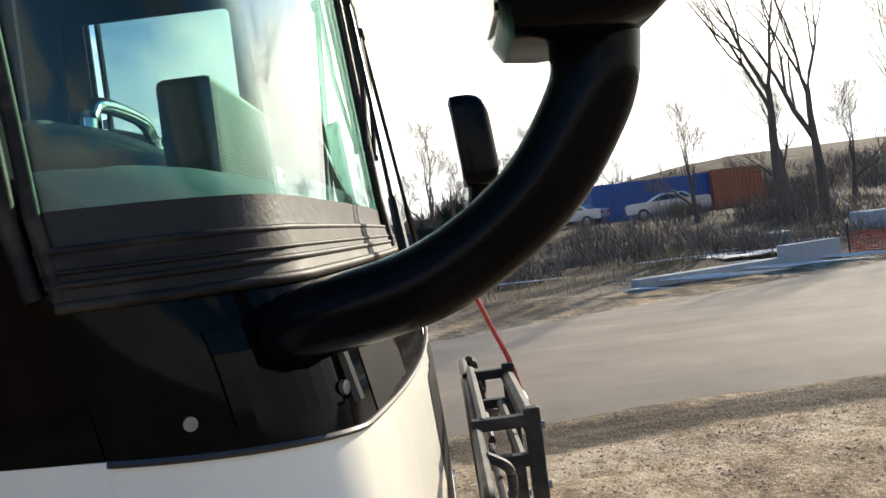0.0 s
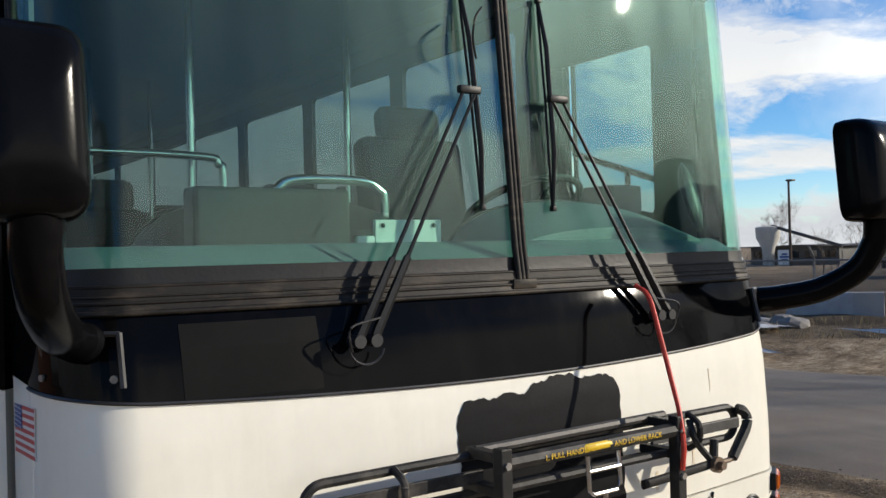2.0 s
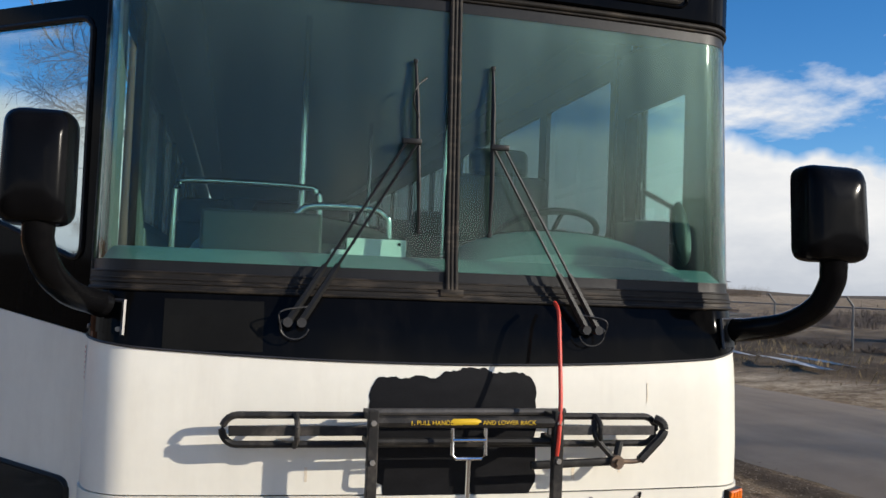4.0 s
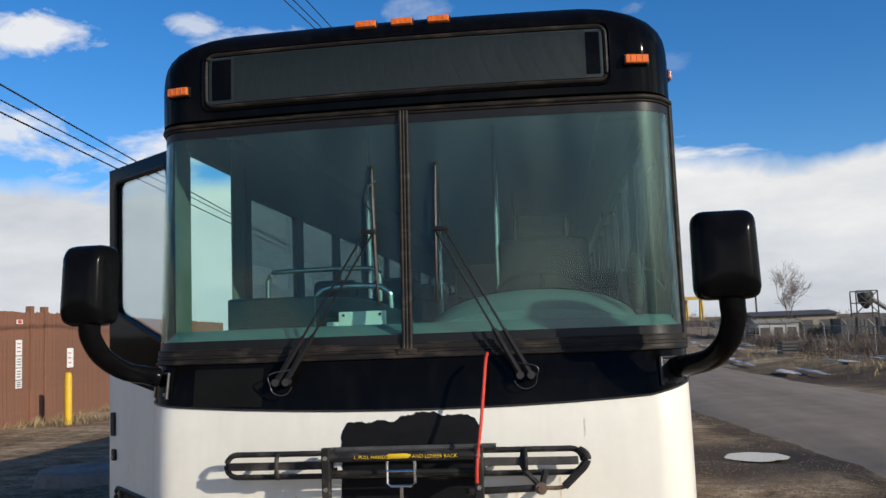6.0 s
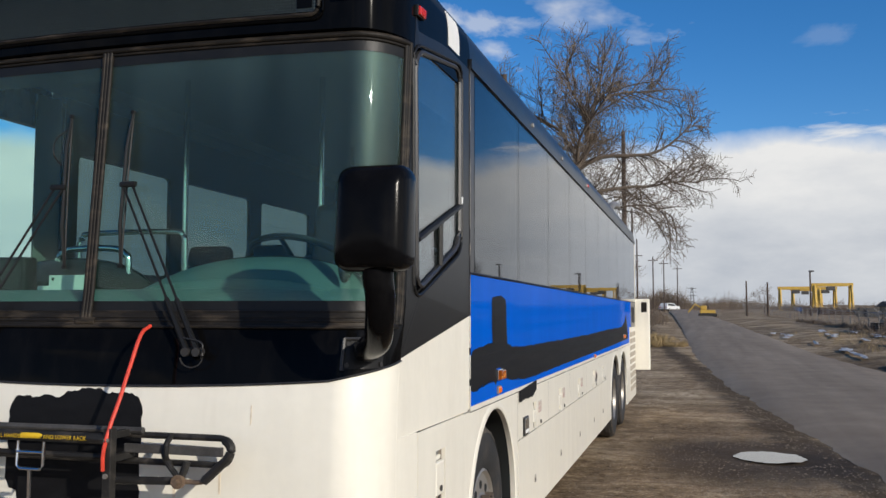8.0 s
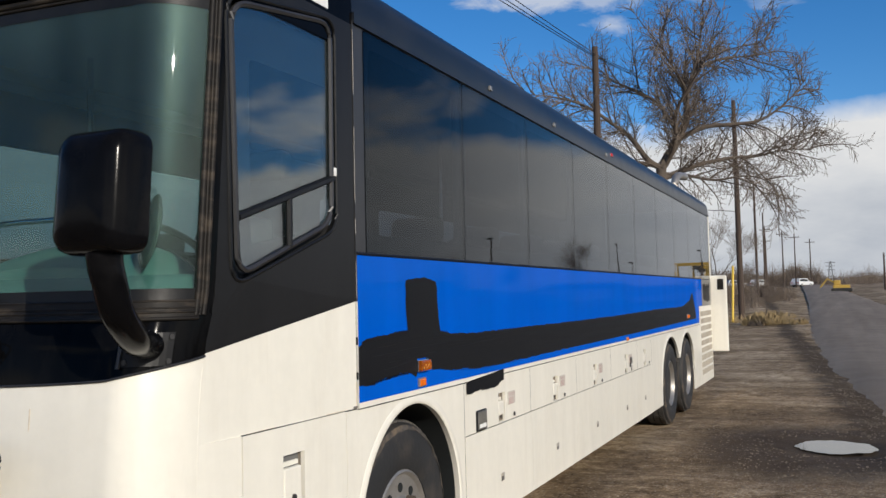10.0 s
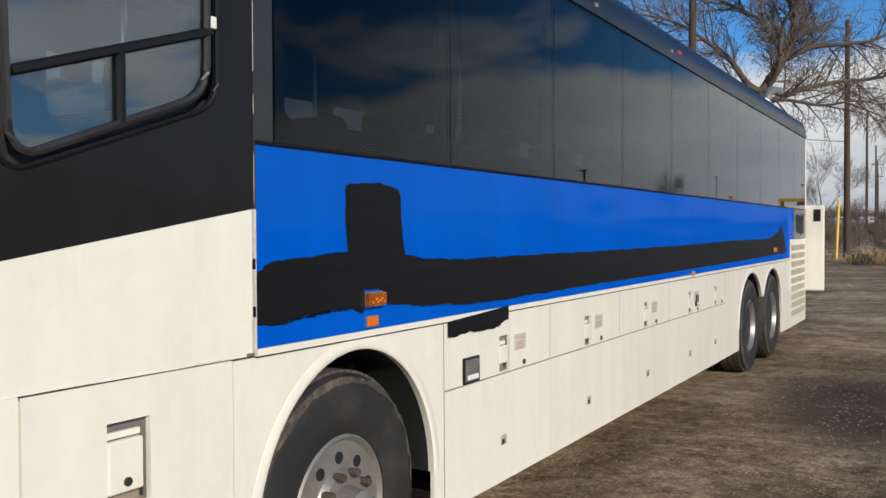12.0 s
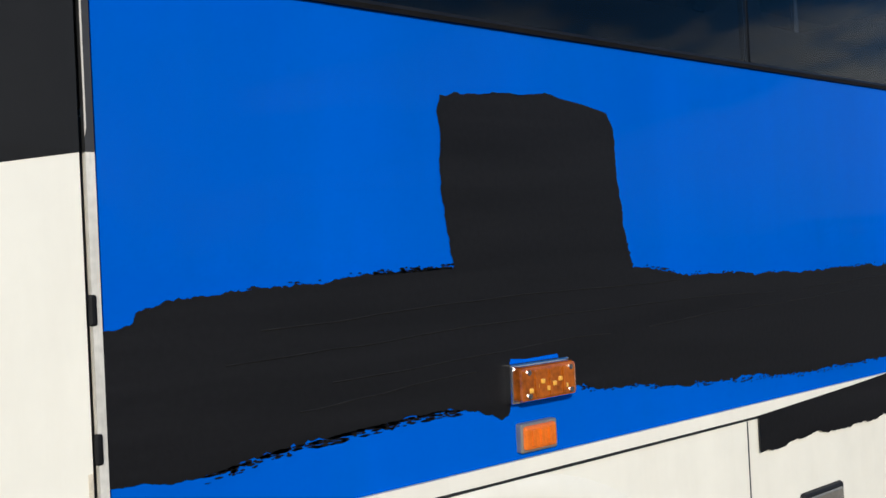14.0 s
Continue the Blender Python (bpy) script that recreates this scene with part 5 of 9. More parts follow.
plate_part("door_post", [(1.215, 0.36), (1.262, 0.36), (1.262, 2.96), (1.215, 2.96)], [], M_BLACK, -1, 0.0, 0.05)
plate_part("door_header", [(HINGE, 2.76), (1.213, 2.76), (1.213, 2.95), (HINGE, 2.95)], [], M_BLACK, -1, 0.0, 0.05)
plate_part("window_post", [(1.264, BELT), (1.35, BELT), (1.35, GLASS_TOP), (1.264, GLASS_TOP)], [], M_BLACK, -1, 0.0, 0.03)

# -- entry door standing open on its front hinge --
door_to = lambda u, z, d: Vector((-1.31, 0.43, 0)) + Vector((-0.655, 0.525, 0)) / 0.84 * u + Vector((0.525, 0.655, 0)) / 0.84 * d + Vector((0, 0, z))


def door_plate(name, outer, holes, mat, parent, d0=0.0, thick=0.035, label=""):
    bm = bmesh.new()
    plate(bm, outer, holes, lambda u, z, d: door_to(u, z, d0 + d), thick)
    return part(name, bm, mat, parent, label)


door_hole = round_poly([(0.09, 1.72), (0.75, 1.93), (0.75, 2.70), (0.09, 2.70)], 0.07, 5)
foot_hole = round_poly([(0.10, 0.50), (0.75, 0.50), (0.75, 0.92), (0.10, 0.86)], 0.05, 5)
door = door_plate("entry_door", [(0.0, 0.42), (0.84, 0.42), (0.84, 1.56), (0.0, 1.43)], [foot_hole], M_WHITE, bus, 0.0, 0.04, "cream and black entry door standing open")
upper = door_plate("door_frame", [(0.0, 1.432), (0.84, 1.562), (0.84, 2.785), (0.0, 2.785)], [door_hole], M_BLACK, door, 0.0, 0.04, "black upper door frame")
door_plate("door_window", door_hole, [], G_DRIVER, door, 0.015, 0.006)
door_plate("door_window", foot_hole, [], G_SIDE, door, 0.015, 0.006, "dark lower door window")
for hole, r in ((door_hole, 0.012), (foot_hole, 0.012)):
    bm = bmesh.new()
    pts = [door_to(u, z, -0.002) for u, z in hole]
    sweep(bm, pts + pts[:2], r, 6, False)
    part("door_seal", bm, M_RUBBER, door, "", True)
for u, z, h, w in ((0.775, 1.275, 0.135, 0.045), (0.765, 1.10, 0.065, 0.045)):
    bm = bmesh.new()
    plate(bm, round_poly([(u - w / 2, z - h / 2), (u + w / 2, z - h / 2), (u + w / 2, z + h / 2), (u - w / 2, z + h / 2)], 0.012, 4), [], lambda a, b, d: door_to(a, b, d - 0.014), 0.016)
    part("door_handle", bm, M_RUBBER, door, "black recessed door handle")
bm = bmesh.new()
disc(bm, door_to(0.765, 1.088, -0.014), 0.012, (-0.62, -0.78, 0), 0.006, 12)
part("door_lock", bm, M_CHROME, door)

# -- decal on the near corner: plain striped banner --
bm = bmesh.new()
plate(bm, [(0.150, 1.297), (0.375, 1.285), (0.375, 1.405), (0.150, 1.418)], [], side(-1, 0.0015), 0.002)
decal = part("flag_decal", bm, M_PRINT, bus, "red, white and blue striped flag decal")
for k in range(7):
    z = 1.287 + 0.118 * (2 * k) / 13
    bm = bmesh.new()
    plate(bm, [(0.150, z + 0.012), (0.375, z), (0.375, z + 0.009), (0.150, z + 0.021)], [], side(-1, 0.003), 0.001)
    part("stripe", bm, M_REDPRINT, decal)
bm = bmesh.new()
plate(bm, [(0.285, 1.353), (0.375, 1.348), (0.375, 1.405), (0.285, 1.41)], [], side(-1, 0.0042), 0.001)
canton = part("canton", bm, M_BLUEPRINT, decal)
bm = bmesh.new()
for i in range(6):
    for j in range(5):
        disc(bm, (-W - 0.0042, 0.293 + 0.015 * i, 1.356 + 0.011 * j), 0.0022, (-1, 0, 0), 0.0008, 5)
part("star", bm, M_PRINT, decal)

# -- wheels --


M_TREAD = solid("dusty_tread", (0.075, 0.068, 0.060), 0.9, vary=0.3, scale=9.0, dirt=(0.15, 0.12, 0.09), dirt_amount=0.5, dirt_scale=5.0, bump=0.3, bump_scale=60.0)
M_SCUFF = solid("scuffed_rubber", (0.060, 0.052, 0.045), 0.9, vary=0.5, scale=22.0, dirt=(0.22, 0.16, 0.10), dirt_amount=0.85, dirt_scale=9.0, bump=0.5, bump_scale=80.0)
M_RUST = solid("rusty_steel", (0.11, 0.085, 0.065), 0.7, metal=0.4, vary=0.4, scale=30)


def wheel(y, x_out, dual=False, grow=1.0):
    bm = bmesh.new()
    w = 0.30
    prof = [(-w, 0.30), (-w, 0.45), (-w + 0.03, 0.508), (-0.052, 0.510), (-0.028, 0.503), (-0.012, 0.488), (-0.004, 0.455), (0.004, 0.40), (0.0, 0.33), (-0.015, 0.292), (-0.06, 0.288)]
    lathe(bm, [(x, r if r < 0.30 else r + (grow - 1) * 0.5 * (r - 0.30) / 0.2) for x, r in prof], (x_out, y, HUB), "x", 56)
    tyre = part("wheel", bm, M_TYRE, bus, "worn dusty tyre on an alloy rim", True)
    bm = bmesh.new()
    # three ribs round the tread, cut across by fine sipes
    for x0 in (0.045, 0.118, 0.191):
        for k in range(72):
            t = k * math.tau / 72
            turn = Matrix.Rotation(t, 3, "X")
            c = Vector((x_out - x0 - 0.032, y, HUB)) + turn @ Vector((0, 0.512 * grow, 0))
            box(bm, c - Vector((0.030, 0.008, 0.019)), c + Vector((0.030, 0.008, 0.019)), 0, turn)
    part("tread", bm, M_TREAD, tyre, "grey dusty tread")
    # scuffed ring where the shoulder rubbed along kerbs
    bm = bmesh.new()
    rings = []
    for k in range(97):
        t = k * math.tau / 96
        a, b = (0.470 + 0.012 * rough(t * 3, 2.0, 4, 3.0)) * grow, (0.495 + 0.006 * rough(t * 3, 9.0, 3, 5.0)) * grow
        rings.append([bm.verts.new((x_out + dx, y + math.cos(t) * r, HUB + math.sin(t) * r)) for r, dx in ((a, -0.0055), ((a + b) / 2, -0.0095), (b, -0.0155))])
    for p, q in zip(rings, rings[1:]):
        for k in range(2):
            bm.faces.new((p[k], p[k + 1], q[k + 1], q[k]))
    part("scuffed_shoulder", bm, M_SCUFF, tyre, "brown scuffed tyre shoulder", True)
    bm = bmesh.new()
    dish = 0.14 if dual else -0.02
    lathe(bm, [(-0.10, 0.286), (-0.02, 0.290), (-0.012, 0.278), (-0.03, 0.262), (-dish - 0.05, 0.235), (-dish - 0.045, 0.16), (-dish - 0.02, 0.14), (-dish - 0.02, 0.09)], (x_out, y, HUB), "x", 48)
    part("rim", bm, M_RIM, tyre, "dusty alloy rim", True)
    for k in range(10):
        t = (k + 0.5) * math.tau / 10
        bm = bmesh.new()
        disc(bm, (x_out - dish - 0.052, y + math.cos(t) * 0.20, HUB + math.sin(t) * 0.20), 0.024, (1, 0, 0), 0.008, 14)
        part("vent_hole", bm, M_DARK, tyre)
        t = k * math.tau / 10
        bm = bmesh.new()
        disc(bm, (x_out - dish - 0.03, y + math.cos(t) * 0.145, HUB + math.sin(t) * 0.145), 0.017, (1, 0, 0), 0.045, 6)
        part("wheel_nut", bm, M_RUST, tyre, "rusty wheel nut")
    bm = bmesh.new()
    lathe(bm, [(-dish - 0.03, 0.10), (-dish + 0.06, 0.085), (-dish + 0.075, 0.05), (-dish + 0.08, 0.02)], (x_out, y, HUB), "x", 24)
    part("hub", bm, M_RIM, tyre, "", True)
    return tyre


wheel(FRONT_AXLE - 0.015, 1.242, grow=1.035)
wheel(DRIVE_AXLE, 1.272, True)
wheel(TAG_AXLE, 1.272, True)
for y in (FRONT_AXLE, DRIVE_AXLE, TAG_AXLE):
    bm = bmesh.new()
    lathe(bm, [(-0.30, 0.30), (-0.30, 0.5), (0.0, 0.518), (0.0, 0.30)], (-0.93, y, HUB), "x", 40)
    part("wheel", bm, M_TYRE, bus, "", True)
bm = bmesh.new()
lathe(bm, [(-0.28, 0.30), (-0.28, 0.5), (0.0, 0.518), (0.0, 0.30)], (0.90, DRIVE_AXLE, HUB), "x", 40)
part("wheel", bm, M_TYRE, bus, "", True)
# floor pan and engine bulk that close the underside
bm = bmesh.new()
for ya, yb, xw in ((0.1, 1.2, 1.2), (1.2, 2.55, 0.70), (2.55, 8.75, 1.2), (8.75, 11.55, 0.70), (11.55, 13.3, 1.2)):
    box(bm, (-xw, ya, 0.93), (xw, yb, 0.97))
box(bm, (-0.72, 2.6, 0.38), (1.24, 8.5, 0.42))
box(bm, (-0.55, 0.25, 0.45), (0.62, 2.6, 0.9))
box(bm, (-0.55, 8.6, 0.45), (0.55, 13.2, 0.9))
part("underfloor", bm, M_DARK, bus)

# -- mirrors on swan-neck arms --


def mirror(sg):
    """A tall mirror housing on a curved arm; sg: 1 driver's side, -1 door side."""
    # housing: rounded box, its back bulging forward (to -y)
    cx, cz, w, h = (1.396, 2.005, 0.262, 0.365) if sg > 0 else (1.3925, 2.001, 0.213, 0.366)
    deep, my = (0.76, -0.350) if sg > 0 else (0.89, -0.304)
    bm = bmesh.new()
    rows = []
    for dy, k in ((0.075, 0.90), (0.065, 0.98), (0.03, 1.0), (-0.03, 0.995), (-0.075, 0.95), (-0.105, 0.84), (-0.122, 0.62), (-0.128, 0.3)):
        loop = round_poly([(-w / 2 * k, -h / 2 * k), (w / 2 * k, -h / 2 * k), (w / 2 * k * 0.96, h / 2 * k), (-w / 2 * k * 0.96, h / 2 * k)], 0.055 * k, 6)
        rows.append([bm.verts.new((sg * (cx + a), my + dy * deep + 0.03 * (b / h), cz + b)) for a, b in loop])
    for p, q in zip(rows, rows[1:]):
        for i in range(len(p)):
            bm.faces.new((p[i], p[(i + 1) % len(p)], q[(i + 1) % len(q)], q[i]))
    bm.faces.new(rows[0])
    bm.faces.new(rows[-1])
    head = part("mirror", bm, M_PLASTIC, bus, "black mirror head on a curved arm", True)
    bm = bmesh.new()
    gw = w / 2 - 0.022
    loop = round_poly([(-gw, -0.155), (gw, -0.155), (gw, 0.155), (-gw, 0.155)], 0.04, 5)
    plate(bm, loop, [], lambda a, b, d: Vector((sg * (cx + a), my + 0.079 * deep - d + 0.03 * (b / h), cz + b)), 0.006)
    part("mirror_glass", bm, M_CHROME, head, "mirror glass")
    # arm: from the corner bracket forward and out, then up into the head
    pts = [(1.235, 0.00, 1.545), (1.270, -0.075, 1.555), (1.345, -0.19, 1.585), (1.395, -0.30, 1.655), (1.415, -0.352, 1.745), (1.412, -0.366, 1.80), (1.410, -0.368, 1.87)]
    if sg < 0:
        pts = [(1.222, 0.000, 1.570), (1.252, -0.035, 1.582), (1.308, -0.160, 1.612), (1.356, -0.268, 1.680), (1.378, -0.330, 1.765), (1.378, -0.345, 1.82), (1.376, -0.345, 1.88)]
    line = smooth_line([(sg * a, b, c) for a, b, c in pts], 7)
    rad = [(0.055 if sg > 0 else 0.051) - 0.004 * math.sin(math.pi * i / (len(line) - 1)) for i in range(len(line))]
    bm = bmesh.new()
    sweep(bm, line, rad, 18, True, 0.88, up=(1, 0.2, 0))
    part("mirror_arm", bm, M_PLASTIC, head, "thick scuffed black arm", True)
    # bracket plate with bolts on the corner
    bm = bmesh.new()
    sheet(bm, lambda s, z: nose(s, z, 0.010), [sg * v for v in span(0.545, 0.66, 8)], span(1.475, 1.585, 4), 0.008, lambda s, z: nose(s, z, 0.001))
    bracket = part("mirror_bracket", bm, M_FADED if sg > 0 else M_BLACK, head, "worn metal bracket plate")
    for s, z in ((0.553, 1.49), (0.553, 1.57), (0.652, 1.49), (0.652, 1.57))[:4 if sg > 0 else 1]:
        bm = bmesh.new()
        p = nose(sg * s, z, 0.008)
        n = (nose(sg * s, z, 0.02) - p).normalized()
        disc(bm, p, 0.009, n, 0.008, 10)
        part("bolt", bm, M_GREYBLACK if sg > 0 else M_DULL, head)
    bm = bmesh.new()
    sweep(bm, [nose(sg * 0.54, 1.59, 0.016), nose(sg * 0.54, 1.47, 0.016)], 0.008, 6)
    sweep(bm, [nose(sg * 0.54, 1.588, 0.016), nose(sg * 0.60, 1.588, 0.02)], 0.007, 6)
    part("bracket_edge", bm, M_GREYBLACK, head)


mirror(1)
mirror(-1)
for z in (1.49,):
    bm = bmesh.new()
    p = nose(-0.69, z, 0.002)
    disc(bm, p, 0.008, (-0.9, -0.4, 0), 0.006, 12)
    part("bolt", bm, M_DULL, bus)

# -- wipers --


def wiper(px, jx, lean):
    pz, jz = 1.540, 2.212
    py, jy = -0.118, -0.036
    sg = 1 if px < 0 else -1
    arm = None
    bm = bmesh.new()
    for dx in (0.0, -0.048 * sg):
        a = Vector((px + dx, py, pz - 0.006 * (dx != 0)))
        b = Vector((jx + dx * 0.9, jy, jz))
        m = a.lerp(b, 0.30)
        sweep(bm, [a, a.lerp(b, 0.02), m], [0.013, 0.015, 0.012], 6, True, 0.75)
        sweep(bm, [m, m.lerp(b, 0.02), b], [0.0065, 0.0055, 0.005], 6)
    box(bm, (min(jx, jx - 0.05 * sg) - 0.012, jy - 0.010, jz - 0.010), (max(jx, jx - 0.05 * sg) + 0.012, jy + 0.012, jz + 0.012), 0.004)
    arm = part("wiper", bm, M_RUBBER, bus, "black double-arm wiper", True)
    bm = bmesh.new()
    top, bot = Vector((jx + lean * 0.31, 0.0, jz + 0.315)), Vector((jx - lean * 0.33, 0.0, jz - 0.335))
    for v in (top, bot):
        v.y = interp(NOSE, v.z) - 0.012
    mid = Vector((jx, jy + 0.006, jz))
    for a, b in ((top, mid), (mid, bot)):
        q = a.lerp(b, 0.5) + Vector((0, -0.012, 0))
        sweep(bm, [a, q, b], [0.005, 0.008, 0.008] if a is top else [0.008, 0.008, 0.005], 6)
    sweep(bm, [top + Vector((0, 0.004, 0)), mid + Vector((0, 0.022, 0)), bot + Vector((0, 0.004, 0))], 0.0045, 5)
    for v in (top, bot):
        box(bm, v - Vector((0.008, 0.009, 0.008)), v + Vector((0.008, 0.009, 0.008)), 0.002)
    part("wiper_blade", bm, M_RUBBER, arm, "wiper blade with metal spine", True)
    for dx in (0.0, -0.048 * sg):
        bm = bmesh.new()
        disc(bm, (px + dx, py + 0.03, pz - 0.006), 0.017, (0, -1, 0), 0.045, 12)
        part("pivot", bm, M_GREYBLACK, arm)
    bm = bmesh.new()
    c = Vector((px - 0.024 * sg, py - 0.004, pz - 0.02))
    sweep(bm, [c + Vector((0.05 * math.cos(t) * sg, 0, 0.045 * math.sin(t))) for t in span(radians(150), radians(350), 14)] , 0.003, 5)
    sweep(bm, smooth_line([(px + 0.02 * sg, py, pz + 0.05), (px - 0.075 * sg, py - 0.015, pz + 0.03), (px - 0.07 * sg, py - 0.01, pz - 0.03)], 5), 0.003, 5)
    part("washer_hose", bm, M_GREYBLACK, arm, "looped washer hose", True)
    if px < 0:
        bm = bmesh.new()
        sweep(bm, smooth_line([(jx + 0.02, jy - 0.01, jz + 0.24), (jx - 0.02, jy - 0.03, jz + 0.20), (jx - 0.03, jy - 0.03, jz + 0.14), (jx - 0.005, jy - 0.01, jz + 0.09)], 5), 0.0035, 5)
        part("washer_hose", bm, M_RUBBER, arm, "", True)


wiper(-0.552, -0.143, -0.04)
wiper(0.512, 0.147, 0.01)

# -- folded bicycle rack --
rack = thing("bike_rack", (0, -0.33, 0.8), "black folded bicycle rack on the bus front", "bike rack")
R_BACK, R_FRONT = -0.205, -0.325


def rack_bar(name, pts, r, mat=M_RACK, steps=0, flat=1.0, label=""):
    bm = bmesh.new()
    sweep(bm, smooth_line(pts, steps) if steps else pts, r, 8, True, flat)
    return part(name, bm, mat, rack, label, True)


M_RUST = solid("rusty_steel", (0.17, 0.115, 0.075), 0.6, metal=0.3, vary=0.35, scale=25.0, dirt=(0.05, 0.04, 0.035), dirt_amount=0.5, dirt_scale=14.0)
M_WORN = solid("worn_rack_tube", (0.085, 0.08, 0.075), 0.55, metal=0.3, spec=0.3, vary=0.35, scale=12.0, dirt=(0.03, 0.03, 0.03), dirt_amount=0.7, dirt_scale=5.0)


def hoop(x0, x1, z0, z1, y, r, name):
    """A long hoop with round ends."""
    m, h = (z0 + z1) / 2, (z1 - z0) / 2
    pts = [Vector((x0 + h - h * math.cos(t), y, m + h * math.sin(t))) for t in span(-math.pi / 2, math.pi / 2, 10)]
    pts += [Vector((x1 - h + h * math.sin(t), y, m + h * math.cos(t))) for t in span(0, math.pi, 10)]
    bm = bmesh.new()
    sweep(bm, pts + pts[:2], r, 8, False)
    return part(name, bm, M_RACK, rack, "", True)


hoop(-0.805, 0.765, 1.126, 1.224, R_BACK, 0.0125, "back_hoop")
rack_bar("top_tube", [(-0.32, R_FRONT, 1.221), (0.335, R_FRONT, 1.221)], 0.021, M_RACK, label="black tube with yellow wording")
rack_bar("lower_tube", [(-0.32, R_FRONT + 0.03, 1.150), (0.335, R_FRONT + 0.03, 1.150)], 0.013)
rack_bar("back_tube", [(-0.32, R_BACK - 0.015, 1.238), (0.40, R_BACK - 0.015, 1.242)], 0.013, M_WORN, label="worn tube")
for x0, x1, z in ((-0.785, -0.31, 1.176), (0.33, 0.745, 1.178)):
    bm = bmesh.new()
    box(bm, (x0, R_BACK - 0.034, z - 0.017), (x1, R_BACK - 0.022, z + 0.017), 0.003)
    part("flat_bar", bm, M_WORN if x0 > 0 else M_RACK, rack)
for x in (-0.565, 0.52):
    rack_bar("cross_strap", [(x, R_BACK - 0.008, 1.230), (x + 0.004, R_BACK - 0.045, 1.205), (x + 0.005, R_BACK - 0.052, 1.175), (x + 0.004, R_BACK - 0.045, 1.145), (x, R_BACK - 0.008, 1.120)], 0.010, steps=5)
for x in (-0.318, 0.333):
    bm = bmesh.new()
    box(bm, (x - 0.018, R_FRONT - 0.02, 0.40), (x + 0.018, R_FRONT + 0.015, 1.262), 0.004)
    post = part("post", bm, M_RACK, rack)
    for z in (1.235, 1.150):
        bm = bmesh.new()
        box(bm, (x - 0.016, R_FRONT, z - 0.013), (x + 0.016, R_BACK + 0.01, z + 0.013), 0.003)
        part("bracket", bm, M_RACK, rack)
    for z in (1.22, 1.09, 0.88):
        bm = bmesh.new()
        disc(bm, (x, R_FRONT - 0.02, z), 0.010, (0, -1, 0), 0.008, 6)
        part("bolt", bm, M_RIM, post)
# release handle
rack_bar("release_handle", [(-0.05, -0.350, 1.205), (-0.05, -0.355, 1.115), (-0.035, -0.355, 1.103), (0.052, -0.355, 1.103), (0.066, -0.355, 1.115), (0.066, -0.350, 1.205)], 0.0065, M_CHROME, label="bright wire release handle")
rack_bar("handle_bar", [(-0.05, -0.355, 1.165), (0.066, -0.355, 1.165)], 0.006, M_CHROME)
rack_bar("handle_stem", [(0.008, -0.355, 1.10), (0.008, -0.345, 0.45)], 0.008, M_CHROME)
# support levers
rack_bar("support_arm", [(0.265, R_BACK - 0.05, 1.058), (0.575, R_BACK - 0.05, 1.070)], 0.015, M_RACK, flat=0.7)
bm = bmesh.new()
disc(bm, (0.585, R_BACK - 0.055, 1.070), 0.025, (0, -1, 0), 0.02, 20)
disc(bm, (0.585, R_BACK - 0.075, 1.070), 0.014, (0, -1, 0), 0.018, 6)
part("pivot_knob", bm, M_RUST, rack, "rusty pivot washer and bolt")
rack_bar("support_lever", [(0.600, R_BACK - 0.05, 1.070), (0.655, R_BACK - 0.05, 1.069), (0.695, R_BACK - 0.05, 1.076)], 0.009, M_RUST, steps=5, label="rusty lever rod")
rack_bar("lever_grip", [(0.682, R_BACK - 0.05, 1.074), (0.725, R_BACK - 0.045, 1.114), (0.770, R_BACK - 0.04, 1.158), (0.782, R_BACK - 0.035, 1.188), (0.770, R_BACK - 0.03, 1.210), (0.750, R_BACK - 0.02, 1.219)], 0.017, M_RACK, steps=6)
rack_bar("lever_link", [(0.512, R_BACK - 0.02, 1.212), (0.507, R_BACK - 0.04, 1.170), (0.528, R_BACK - 0.045, 1.132), (0.580, R_BACK - 0.05, 1.078)], 0.011, M_RACK, steps=5)
rack_bar("lever_link", [(0.587, R_BACK - 0.05, 1.075), (0.606, R_BACK - 0.04, 1.140)], 0.014, M_RACK)
rack_bar("support_arm", [(-0.215, R_FRONT + 0.03, 0.868), (-0.57, R_FRONT + 0.03, 0.880)], 0.016, M_RACK, flat=0.7)
bm = bmesh.new()
disc(bm, (-0.578, R_FRONT + 0.02, 0.890), 0.026, (0, -1, 0), 0.02, 20)
part("pivot_knob", bm, M_RIM, rack)
rack_bar("support_lever", [(-0.59, R_FRONT + 0.03, 0.892), (-0.65, R_FRONT + 0.03, 0.885), (-0.71, R_FRONT + 0.03, 0.84), (-0.80, R_FRONT + 0.04, 0.76)], 0.014, M_RUBBER, steps=5)
rack_bar("foot_bar", [(-0.32, R_FRONT, 0.80), (0.60, R_FRONT, 0.80)], 0.016)
rack_bar("mount", [(-0.318, R_FRONT, 0.50), (-0.318, -0.10, 0.50)], 0.03)
rack_bar("mount", [(0.333, R_FRONT, 0.50), (0.333, -0.10, 0.50)], 0.03)


def wording(text, x, z, size, mat, y):
    cu = bpy.data.curves.new("wording", "FONT")
    cu.body, cu.size, cu.align_x, cu.align_y = text, size, "LEFT", "CENTER"
    cu.materials.append(mat)
    ob = link_mesh("wording", cu, rack, "yellow wording")
    ob.matrix_basis = Matrix.Translation((x, y, z)) @ Euler((radians(90), 0, 0)).to_matrix().to_4x4()
    return ob


